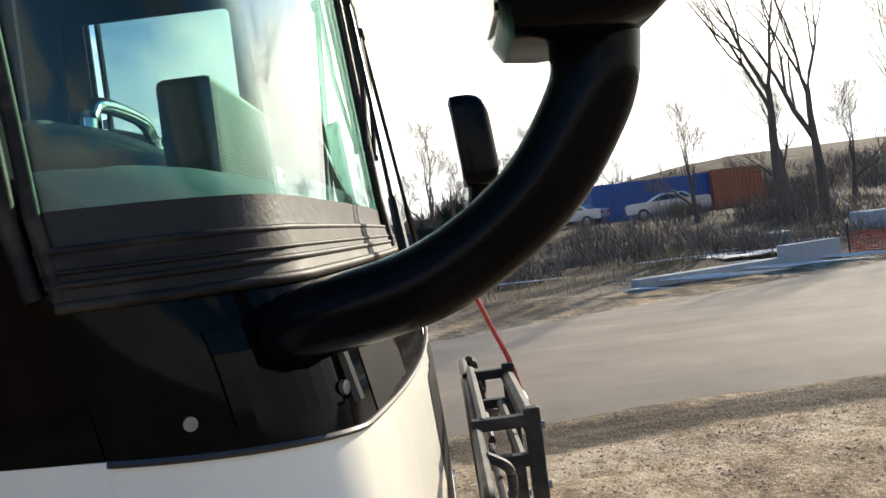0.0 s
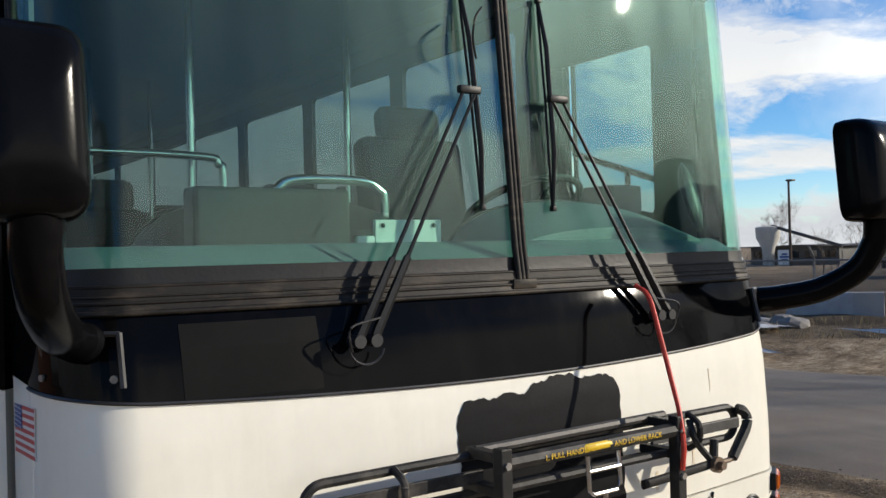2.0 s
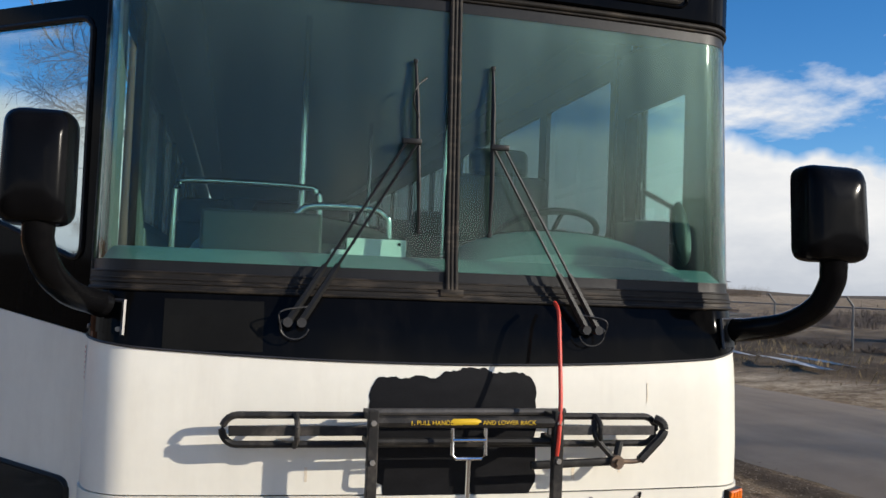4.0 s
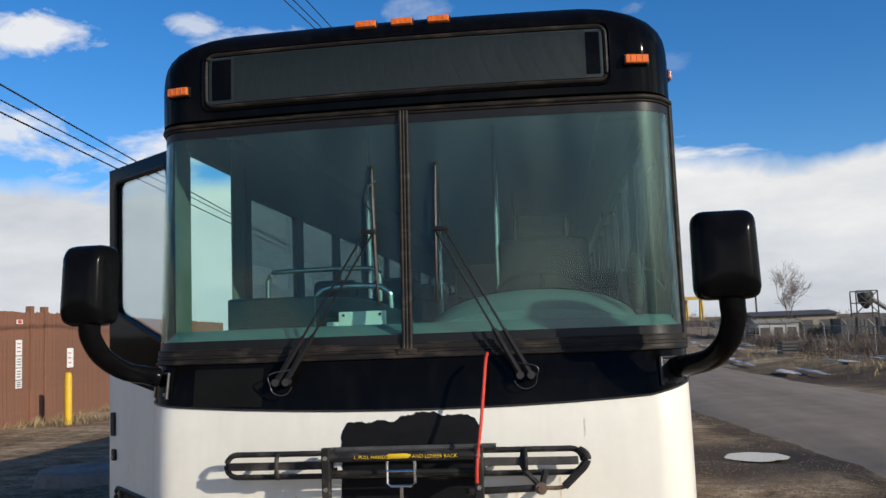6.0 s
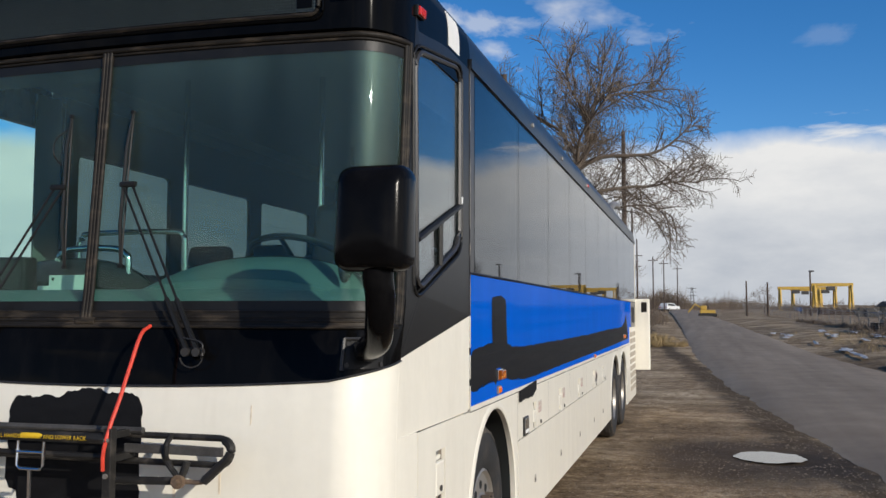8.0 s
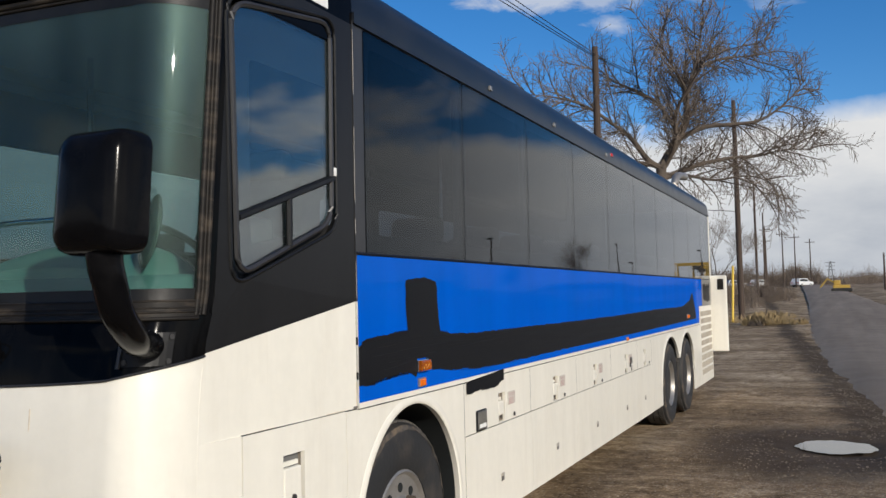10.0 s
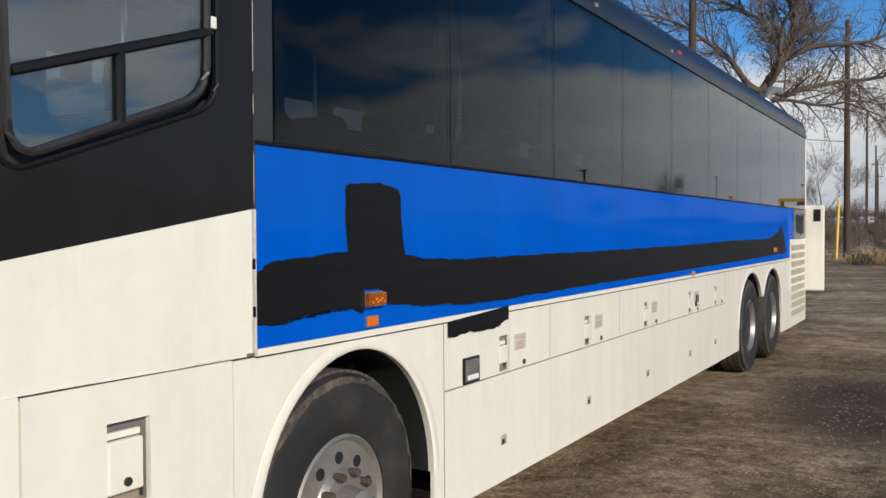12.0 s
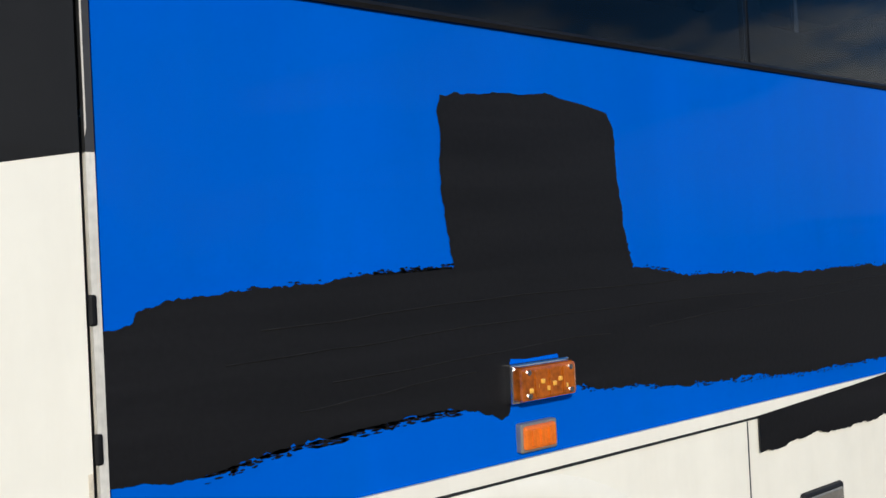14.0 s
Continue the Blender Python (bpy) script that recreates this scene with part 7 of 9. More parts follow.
whole("tree_stump", bm, solid("weathered_stump", (0.24, 0.20, 0.16), 0.9, vary=0.35, scale=6.0, dirt=(0.06, 0.05, 0.04), dirt_amount=0.7, dirt_scale=3.0, bump=0.4, bump_scale=18.0), "wide weathered tree stump cut low", "tree stump", smooth=True)


def tufts(name, spots, count, height, seed, mat, label, cat="grass", spread=1.0):
    """Dry blades in clumps."""
    rnd = random.Random(seed)
    verts, faces = [], []
    for _ in range(count):
        x, y, r = rnd.choice(spots)
        a, d = rnd.uniform(0, math.tau), r * math.sqrt(rnd.random())
        x, y = x + d * math.cos(a), y + d * math.sin(a)
        z = land(x, y) - 0.03
        hgt = height * rnd.uniform(0.35, 1.0) * (1.15 - 0.75 * (d / r))
        lean = Vector((rnd.uniform(-1, 1), rnd.uniform(-1, 1), 0)) * hgt * 0.45 * spread
        wdt = 0.004 + 0.012 * hgt * rnd.random()
        b = len(verts)
        c, s = math.cos(a) * wdt, math.sin(a) * wdt
        verts += [(x - c, y - s, z), (x + c, y + s, z), (x + lean.x * 0.4 + c * 0.6, y + lean.y * 0.4, z + hgt * 0.6), (x + lean.x, y + lean.y, z + hgt)]
        faces += [(b, b + 1, b + 2), (b, b + 2, b + 3)]
    me = bpy.data.meshes.new(name)
    me.from_pydata(verts, [], faces)
    me.materials.append(mat)
    tagged(new(name, me), label, cat, kind="stuff")


tufts("dry_grass", [(fence_x(y) + 0.35, y, 0.2) for y in np.arange(8, 34, 0.5)] + [(-10.9, 15.2, 0.9), (-11.0, 16.5, 0.9)] * 8, 1500, 0.34, 21, M_GRASS, "dry straw-coloured grass along the fence")
tufts("dry_grass", [(-0.7, 42.6, 0.45), (-0.25, 43.0, 0.6), (0.1, 42.3, 0.4), (0.35, 43.6, 0.5)], 1500, 0.80, 22, M_GRASS, "tall straw-coloured grass about the pole")
tufts("dry_grass", [(0.6, 43.4, 0.5), (0.95, 44.2, 0.45), (1.35, 43.2, 0.35), (1.6, 43.9, 0.25), (0.2, 46.5, 0.9), (-0.9, 48, 1.2), (0.5, 50, 0.8), (-0.4, 54, 1.3), (-1.9, 45.0, 0.8), (-2.6, 49, 1.2)], 2600, 0.42, 25, M_GRASS, "dry straw-coloured grass beside the road")
tufts("low_bush", [(-0.55, 41.4, 0.22), (-0.25, 41.6, 0.2)], 700, 0.38, 26, M_BARK, "dark dead weed at the pole's foot", "bush")
tufts("dry_grass", [(interp(ROAD_FAR, y) + 2 + 6 * ((i * 37) % 10) / 10, y, 1.3) for i, y in enumerate(np.arange(-12, 60, 0.7))], 9000, 0.32, 23, M_GRASS, "dry grass on the bank over the road")
tufts("dry_grass", [(22, -8, 2.2), (23, -9.5, 2.2), (24, -11, 2.5), (19.5, -6, 1.5)], 1500, 0.55, 24, M_GRASS, "tall tan grass on the bank")

# -- trees, bare in winter --


def bare_tree(name, at, height, spread, seed, label, trunk=0.22, levels=5, fork=0.36, lean=(0, 0), group="", droop=0.0, shrink=(0.60, 0.85), kids=(3, 4), first=0.36, thin=0.006):
    """A leafless tree: tapered trunk with limbs, and a crown of fine twigs."""
    rnd = random.Random(seed)
    wood, fine = bmesh.new(), []
    th = thing(name, at, label, "tree", group)
    base = Vector(at)

    def grow(p, way, length, r, level):
        pts, rad, q, d = [p], [r], p.copy(), way.copy()
        n = 5 if level < 2 else 4
        for i in range(n):
            d = (d + Vector((rnd.uniform(-1, 1), rnd.uniform(-1, 1), rnd.uniform(-0.4, 0.9) - droop * level * 0.25)) * (0.10 + 0.05 * level)).normalized()
            q = q + d * length / n
            pts.append(q.copy())
            rad.append(max(0.004, r * (1 - 0.55 * (i + 1) / n)))
        if level < 3:
            sweep(wood, pts, rad, 8 if level == 0 else 5, False)
        else:
            fine.append((pts, rad))
        if level >= levels:
            return
        m = rnd.randint(*kids) + (1 if level > 1 else 0)
        for i in range(m):
            t = 1.0 if i == 0 else rnd.uniform(0.35 if level else fork, 1.0)
            k = min(n - 1, int(t * n))
            start = pts[k].lerp(pts[k + 1], t * n - k) if t < 1 else pts[-1]
            side_way = Vector((rnd.uniform(-1, 1), rnd.uniform(-1, 1), rnd.uniform(-0.25, 0.7)))
            side_way = (side_way - side_way.dot(d) * d).normalized()
            open_by = rnd.uniform(0.45, 1.05) * spread if i else rnd.uniform(0.1, 0.4) * spread
            new_way = (d + side_way * open_by + Vector((0, 0, -droop * 0.3 * level))).normalized()
            grow(start, new_way, length * rnd.uniform(*shrink), rad[min(k + 1, n)] * rnd.uniform(0.55, 0.8), level + 1)

    grow(base - Vector((0, 0, 0.2)), Vector((lean[0], lean[1], 1)).normalized(), height * first, trunk, 0)
    part("trunk", wood, M_BARK, th, "", True)
    crown = bmesh.new()
    for pts, rad in fine:
        sweep(crown, pts, [max(thin, r) for r in rad], 3, False)
    part("crown", crown, M_TWIG, th, "fine bare twigs")
    return th




def elm_tree(fork, label):
    """A wide bare elm: a bole, long bent limbs that part low, and side shoots in three orders."""
    rnd = random.Random(19)
    fork = Vector(fork)
    foot = Vector((fork.x - 0.15, fork.y, land(fork.x, fork.y) - 0.2))
    th = thing("elm_tree", (foot.x, foot.y, 0), label, "tree")
    across, away = Vector((0.89, 0.45, 0)), Vector((-0.45, 0.89, 0))
    wood, fine = bmesh.new(), bmesh.new()

    def shoot(start, way, length, r, order, sag):
        n = 5 if order == 2 else 3
        pts, q, d = [start], start.copy(), way.normalized()
        for i in range(n):
            d = (d + Vector((rnd.uniform(-1, 1), rnd.uniform(-1, 1), rnd.uniform(-0.8, 1.0))) * 0.20 + Vector((0, 0, -sag * (i + 1) / n * 0.30))).normalized()
            q = q + d * length / n
            pts.append(q.copy())
        sweep(wood if order == 2 else fine, pts, [max(0.0075, r * (1 - 0.7 * i / n)) for i in range(n + 1)], 5 if order == 2 else 3, False)
        if order < 4:
            beset(pts, (0, 0, 0.155, 0.14)[order], order + 1, sag, r)

    def beset(pts, gap, order, sag, r):
        """Side shoots along a line, longest in its middle."""
        total = sum((b - a).length for a, b in zip(pts, pts[1:]))
        side_of, k, run = 1, 0, gap * (1.5 if order == 2 else 0.8)
        while run < total:
            left, i = run, 0
            while i < len(pts) - 2 and left > (pts[i + 1] - pts[i]).length:
                left -= (pts[i + 1] - pts[i]).length
                i += 1
            seg = pts[i + 1] - pts[i]
            at, d = pts[i] + seg * min(1.0, left / seg.length), seg.normalized()
            t = run / total
            out = d.cross(Vector((rnd.uniform(-1, 1), rnd.uniform(-1, 1), rnd.uniform(-0.4, 0.4)))).normalized() * side_of
            span_of = {2: 2.3 * (0.45 + 0.9 * t * (1.35 - t)), 3: 0.95 * (1.1 - 0.5 * t), 4: 0.42}[order] * rnd.uniform(0.6, 1.15)
            shoot(at, d * rnd.uniform(0.5, 1.0) + out * rnd.uniform(0.5, 1.0) + Vector((0, 0, 0.15 - 0.25 * sag)), span_of, {2: min(0.036, r * 0.5), 3: 0.014, 4: 0.0085}[order], order, sag)
            side_of, run = -side_of, run + gap * rnd.uniform(0.6, 1.4)

    bole = [foot, foot.lerp(fork, 0.4) + Vector((0.05, 0, 0)), foot.lerp(fork, 0.75) + Vector((-0.04, 0, 0)), fork]
    sweep(wood, smooth_line(bole, 4), [0.34 - 0.012 * i for i in range(13)], 12, False)
    limbs = (
        (((0, 0), (-0.55, 0.34), (-1.2, 1.1), (-1.9, 1.7), (-2.9, 2.3), (-4.0, 2.6), (-5.2, 2.7)), -1.2, 0.13, 0.1),
        (((0, 0), (0.6, 1.0), (1.05, 2.05), (1.2, 2.85), (1.5, 3.9), (1.8, 4.8), (2.0, 5.6)), 0.5, 0.19, 0.0),
        (((0.75, 1.5), (0.4, 2.05), (0.0, 2.7), (-0.9, 3.3), (-1.5, 3.7), (-2.1, 4.3)), 1.4, 0.10, 0.0),
        (((1.2, 2.75), (0.5, 3.6), (0.05, 4.2), (-0.4, 5.0)), -1.6, 0.08, 0.0),
        (((0.7, 1.2), (1.7, 1.6), (2.75, 1.65), (3.8, 1.75), (4.7, 2.4), (5.4, 3.3)), -0.8, 0.11, 0.35),
        (((0.05, -0.4), (0.8, -0.1), (1.7, 0.17), (2.9, 0.45), (4.0, 0.57), (5.1, 0.8), (6.2, 0.8)), 0.7, 0.12, 0.55),
        (((1.55, 3.9), (2.8, 4.4), (3.9, 4.5), (4.6, 5.0)), 1.0, 0.07, 0.15),
        (((-0.1, 0.1), (-0.8, 0.3), (-1.9, 0.5), (-3.1, 1.0), (-4.4, 1.3)), 2.4, 0.10, 0.4),
        (((0.1, 0.2), (0.3, 0.9), (0.2, 1.9), (0.5, 2.8), (0.9, 3.6)), -3.2, 0.10, 0.3),
        (((0.2, 0.5), (0.8, 1.2), (1.4, 1.9), (2.2, 2.9), (3.0, 3.6)), 3.4, 0.10, 0.2),
        (((0.1, -0.2), (0.9, -0.3), (1.9, -0.5), (3.0, -0.4), (4.0, -0.9)), -1.6, 0.08, 0.5),
    )
    for bends, deep, r, sag in limbs:
        n = len(bends) - 1
        line = smooth_line([fork + across * u + away * (deep * (i / n) ** 1.2) + Vector((rnd.uniform(-0.08, 0.08), 0, v + rnd.uniform(-0.06, 0.06))) for i, (u, v) in enumerate(bends)], 4)
        sweep(wood, line, [max(0.012, r * (1 - 0.88 * i / (len(line) - 1))) for i in range(len(line))], 8, False)
        beset(line, 0.25, 2, sag, r)
    part("trunk", wood, M_BARK, th, "dark rough bark", True)
    part("crown", fine, M_TWIG, th, "fine bare twigs")


elm_tree((-2.75, 32.0, 6.4), "large bare spreading tree behind the bus")
far_a = bare_tree("bare_tree", (26.5, 60.0, 1.3), 5.6, 1.0, 8, "small bare tree with a round crown", 0.16, 5)
far_b = bare_tree("bare_tree", (30.0, -12.8, 0.9), 13.0, 0.55, 11, "tall bare tree with a long trunk", 0.24, 4, 0.5, (0.05, 0.03))
far_c = bare_tree("bare_tree", (30.0, -14.3, 0.85), 12.5, 0.6, 14, "tall bare tree with a long trunk", 0.21, 4, 0.5, (-0.04, 0.05))
far_d = bare_tree("bare_tree", (66.0, -0.2, 0.4), 10.6, 0.8, 17, "bare tree beyond the parked cars", 0.26, 5)
for (x, y), _, k, a, src in (((62, -6.5), 1.2, 0.8, 40, far_d), ((70, 6.8), 1.2, 0.6, 100, far_d), ((60, 19), 1.0, 0.62, 200, far_d), ((64, 24), 1.0, 0.5, 260, far_d), ((34, -20), 2.0, 0.8, 120, far_b), ((38, -24), 2.5, 0.9, 20, far_c), ((40, -17), 2.5, 0.7, 300, far_d), ((46, -28), 3.5, 0.9, 60, far_b), ((58, -1.6), 1.2, 0.65, 10, far_d), ((44, -22), 3.0, 0.65, 160, far_d), ((90, 60), 2.0, 0.7, 160, far_d), ((12.5, 150), 2.2, 0.7, 30, far_a), ((33, 215), 3.0, 0.6, 70, far_a), ((17, 62), 1.2, 0.85, 140, far_a), ((-6, 75), 0.8, 1.2, 210, far_a), ((-9, 62), 0.6, 1.0, 20, far_a), ((44, 100), 2.0, 1.1, 200, far_a), ((36, 12), 0.4, 0.42, 77, far_d), ((48, 26), 0.4, 0.40, 137, far_d), ((74, -3), 0.5, 0.66, 33, far_d), ((80, 3), 0.5, 0.74, 66, far_d), ((72, -8), 0.7, 0.58, 99, far_d), ((84, -6), 0.7, 0.8, 132, far_d), ((78, -12), 0.9, 0.7, 165, far_d), ((88, 10), 0.4, 0.7, 198, far_d), ((70, -15), 1.0, 0.62, 231, far_d), ((92, -16), 1.2, 0.85, 264, far_d), ((86, 18), 0.4, 0.6, 297, far_d), ((33, -10.5), 0.9, 0.5, 330, far_d), ((27, -16.5), 1.0, 0.62, 15, far_b), ((36, -26), 1.2, 0.75, 48, far_c), ((30.5, 14.0), 0.35, 0.24, 81, far_b), ((33.5, 19.5), 0.35, 0.22, 114, far_c)):
    t = copy_thing(src, Matrix.Translation((x, y, land(x, y))) @ Euler((0, 0, radians(a))).to_matrix().to_4x4() @ Matrix.Scale(k, 4))
    t.scale = (k, k, k)


def brush_row(name, spots, count, height, seed, mat, label):
    """Bare scrub: a thicket of fine upright stems."""
    rnd = random.Random(seed)
    verts, faces = [], []
    for _ in range(count):
        x, y, r, k = rnd.choice(spots)
        a, d = rnd.uniform(0, math.tau), r * math.sqrt(rnd.random())
        x, y = x + d * math.cos(a), y + d * math.sin(a)
        # a rounded clump: stems rise from its foot and fan out under a dome
        dome = height * k * math.sqrt(max(0.12, 1 - (d / r) ** 2)) * rnd.uniform(0.55, 1.0)
        z = land(x, y)
        for j in range(6):
            b = len(verts)
            an = rnd.uniform(0, math.tau)
            s0, s1 = dome * rnd.uniform(0.0, 0.7), dome * rnd.uniform(0.25, 1.0)
            if s1 < s0:
                s0, s1 = s1, s0
            tip = Vector((math.cos(an), math.sin(an), 0)) * (0.15 + (s1 - s0)) * rnd.uniform(0.2, 0.8)
            wdt = 0.008 + 0.010 * dome * rnd.random()
            c, s = math.cos(an + 1.5) * wdt, math.sin(an + 1.5) * wdt
            verts += [(x - c, y - s, z + s0), (x + c, y + s, z + s0), (x + tip.x, y + tip.y, z + s1)]
            faces.append((b, b + 1, b + 2))
    me = bpy.data.meshes.new(name)
    me.from_pydata(verts, [], faces)
    me.materials.append(mat)
    tagged(new(name, me), label, "brush", kind="stuff")


rnd = random.Random(77)
brush_row("brush", [(rnd.uniform(-60, 70), rnd.uniform(170, 300), rnd.uniform(3, 9), rnd.uniform(0.6, 1.4)) for _ in range(110)], 15000, 2.9, 31, M_BRUSH, "far bare scrub and trees along the horizon")
brush_row("brush", [(x + rnd.uniform(-3, 3), rnd.uniform(285, 335), rnd.uniform(4, 8), rnd.uniform(0.6, 1.3)) for x in np.arange(6, 190, 1.7)], 15000, 5.6, 43, M_BRUSH, "brown bare woods along the horizon behind the yard")
brush_row("brush", [(rnd.uniform(-22, -4), rnd.uniform(60, 120), rnd.uniform(1.5, 4), rnd.uniform(0.5, 1.2)) for _ in range(40)], 6000, 2.6, 32, M_BRUSH, "bare scrub behind the poles")
brush_row("brush", [(rnd.uniform(50, 110), rnd.uniform(-60, 60), rnd.uniform(2, 5), rnd.uniform(0.5, 1.3)) for _ in range(90)], 9000, 2.4, 33, M_BRUSH, "bare scrub beyond the yard")
brush_row("brush", [(rnd.uniform(12, 46), rnd.uniform(34, 62), rnd.uniform(0.6, 1.8), rnd.uniform(0.4, 1.2)) for _ in range(90)], 7000, 1.5, 46, M_BRUSH, "dry brown weeds among the stacks in the yard")
brush_row("brush", [(rnd.uniform(66, 86), rnd.uniform(-26, 12), rnd.uniform(1.5, 3.5), rnd.uniform(0.6, 1.3)) for _ in range(80)], 12000, 4.4, 44, M_BRUSH, "brown bare woods behind the parked cars")
brush_row("brush", [(rnd.uniform(16, 26), rnd.uniform(-8, 14), rnd.uniform(0.5, 1.2), rnd.uniform(0.5, 1.2)) for _ in range(46)], 3600, 0.9, 45, M_BRUSH, "bare weeds on the bank over the road")
brush_row("brush", [(rnd.uniform(19, 40), rnd.uniform(-26, -5), rnd.uniform(0.8, 2.2), rnd.uniform(0.5, 1.2)) for _ in range(60)], 7000, 1.3, 34, M_BRUSH, "bare thicket on the bank")
brush_row("brush", [(rnd.uniform(62, 125), rnd.uniform(-75, -19), rnd.uniform(2, 5), rnd.uniform(0.5, 1.3)) for _ in range(90)], 9000, 3.2, 38, M_BRUSH, "bare scrub on the hillside behind the containers")
brush_row("brush", [(13.9 + (60 - y) * 0.08 + rnd.uniform(-0.5, 0.5), y, 0.5, rnd.uniform(0.5, 1.2)) for y in np.arange(14, 90, 1.2)], 4000, 0.7, 35, M_BRUSH, "weeds along the link fence")
brush_row("conifer_hedge", [(x, 62 + (x % 3), 1.0, k) for x, k in ((15.6, 1.0), (16.6, 0.8), (17.8, 1.1), (19.4, 0.7))], 2600, 2.0, 36, M_CONIFER, "dark evergreen bushes by the sheds")
brush_row("conifer_hedge", [(62, -1.6, 2.2, 1.25), (61, 0.2, 1.6, 0.8)], 3200, 4.6, 37, M_CONIFER, "dark evergreen bushes by the cars")

brush_row("brush", [(-2.2 - 4.2 * k + rnd.uniform(-1.5, 1.5), 200 + rnd.uniform(-8, 25), rnd.uniform(3, 5.5), rnd.uniform(0.75, 1.2)) for k in np.arange(0, 7.5, 0.35)], 7000, 6.0, 41, M_BRUSH, "bare woods behind the poles")
brush_row("brush", [(-1.6 - 2.6 * k + rnd.uniform(-0.8, 0.8), 84 + rnd.uniform(-14, 14), rnd.uniform(0.9, 1.9), rnd.uniform(0.4, 1.1)) for k in np.arange(0, 4, 0.16)], 3200, 2.7, 42, M_BRUSH, "bare scrub behind the poles")
for (x, y), k, a in (((-0.5, 50), 0.30, 40), ((-2.6, 66), 0.55, 130)):
    copy_thing(far_a, Matrix.Translation((x, y, land(x, y))) @ Euler((0, 0, radians(a))).to_matrix().to_4x4() @ Matrix.Scale(k, 4)).scale = (k, k, k)

far_a.scale = (0.5, 0.5, 0.5)

# -- utility poles and wires --


def utility_pole(x, y, h, r=0.16, arm=False):
    th = thing("utility_pole", (x, y, land(x, y)), "weathered brown wooden utility pole", "utility pole", "poles along the road")
    bm = bmesh.new()
    z = land(x, y)
    sweep(bm, [(x, y, z - 0.3), (x, y, z + h * 0.5), (x, y, z + h)], [r, r * 0.85, r * 0.65], 10)
    part("pole", bm, M_POLE, th, "", True)
    if arm:
        bm = bmesh.new()
        box(bm, (x - 0.9, y - 0.05, z + h - 0.75), (x + 0.9, y + 0.05, z + h - 0.63), 0.01)
        part("cross_arm", bm, M_POLE, th)
        for dx in (-0.8, 0.0, 0.8):
            bm = bmesh.new()
            disc(bm, (x + dx, y, z + h - 0.63), 0.04, (0, 0, 1), 0.12, 8)
            part("insulator", bm, M_OFFWHITE, th)
    return th


for x, y, h in ((-4.6, 29.7, 10.8), (-1.6, 48.0, 11.9), (-4.2, 91.0, 11.8), (-6.3, 130, 11.2), (-8.1, 158, 10.8), (-10.5, 193, 10.2), (8.3, 120, 4.6), (10.9, 120, 4.4), (-5.5, 160, 10), (-4.2, 175, 10), (-2.0, 190, 9.5)):
    utility_pole(x, y, h, 0.17 if y < 50 else 0.14, y > 150)


def cable(a, b, sag, r, group="overhead wires"):
    a, b = Vector(a), Vector(b)
    bm = bmesh.new()
    sweep(bm, [a.lerp(b, t) - Vector((0, 0, sag * 4 * t * (1 - t))) for t in span(0, 1, 20)], r, 5, False)
    return whole("overhead_wire", bm, M_WIRE, "black overhead wire between poles", "wire", group, smooth=True)


cable((-4.2, -9.0, 5.15), (-9.6, 30.0, 5.45), 0.10, 0.013)
cable((-4.75, -9.0, 5.05), (-8.1, 30.0, 4.60), 0.05, 0.010)
cable((-4.85, -9.0, 4.95), (-8.2, 30.0, 4.50), 0.05, 0.012)
for dx in (-0.8, -0.3, 0.4):
    cable((-6.3 + dx, -12.0, 9.7), (-4.6 + dx * 0.15, 29.7, 10.5), 0.35, 0.014)
    cable((-4.6 + dx * 0.15, 29.7, 10.5), (-1.6 + dx * 0.15, 48.0, 11.6), 0.25, 0.012)
cable((-1.6, 48.0, 6.0), (-9.0, 36.0, 6.2), 0.1, 0.018)
for (ax, ay, ah), (bx, by, bh) in (((-1.6, 48.0, 11.7), (-4.2, 91.0, 12.3)), ((-4.2, 91.0, 12.3), (-6.3, 130, 12.4))):
    cable((ax, ay, ah), (bx, by, bh), 0.5, 0.014)
bm = bmesh.new()
loop = [Vector((-6.19 - 0.05 * math.cos(t), 5.35 + 0.33 * math.cos(t), 4.93 + 0.27 * math.sin(t) + 0.04 * math.sin(2 * t))) for t in span(0, math.tau, 28)]
sweep(bm, loop, 0.012, 5, False)
whole("cable_coil", bm, M_WIRE, "loose loop of black cable hanging from the wires", "cable", smooth=True)
bm = bmesh.new()
sweep(bm, [(-1.78, 45.2, land(-1.8, 45.2) - 0.1), (-1.72, 45.7, 3.0)], 0.06, 8)
whole("guy_guard", bm, M_YELLOW, "yellow plastic guard on a pole's stay wire", "guy guard", smooth=True)


def street_lamp(x, y, top):
    th = thing("street_lamp", (x, y, land(x, y)), "thin dark yard lamp on a pole", "street lamp", "yard lamps")
    bm = bmesh.new()
    sweep(bm, [(x, y, land(x, y)), (x, y, top)], [0.14, 0.09], 8)
    part("pole", bm, M_POLE, th, "", True)
    bm = bmesh.new()
    box(bm, (x - 0.15, y - 0.4, top - 0.05), (x + 0.45, y + 0.2, top + 0.12), 0.03)
    part("lamp_head", bm, M_GREYBOX, th)


for x, y, top in ((16.1, 120, 7.2), (25.2, 120, 5.9), (27.2, 120, 8.6), (30.5, 80, 7.4), (69, 44.3, 7.6), (58, 22.0, 6.8)):
    street_lamp(x, y, top)

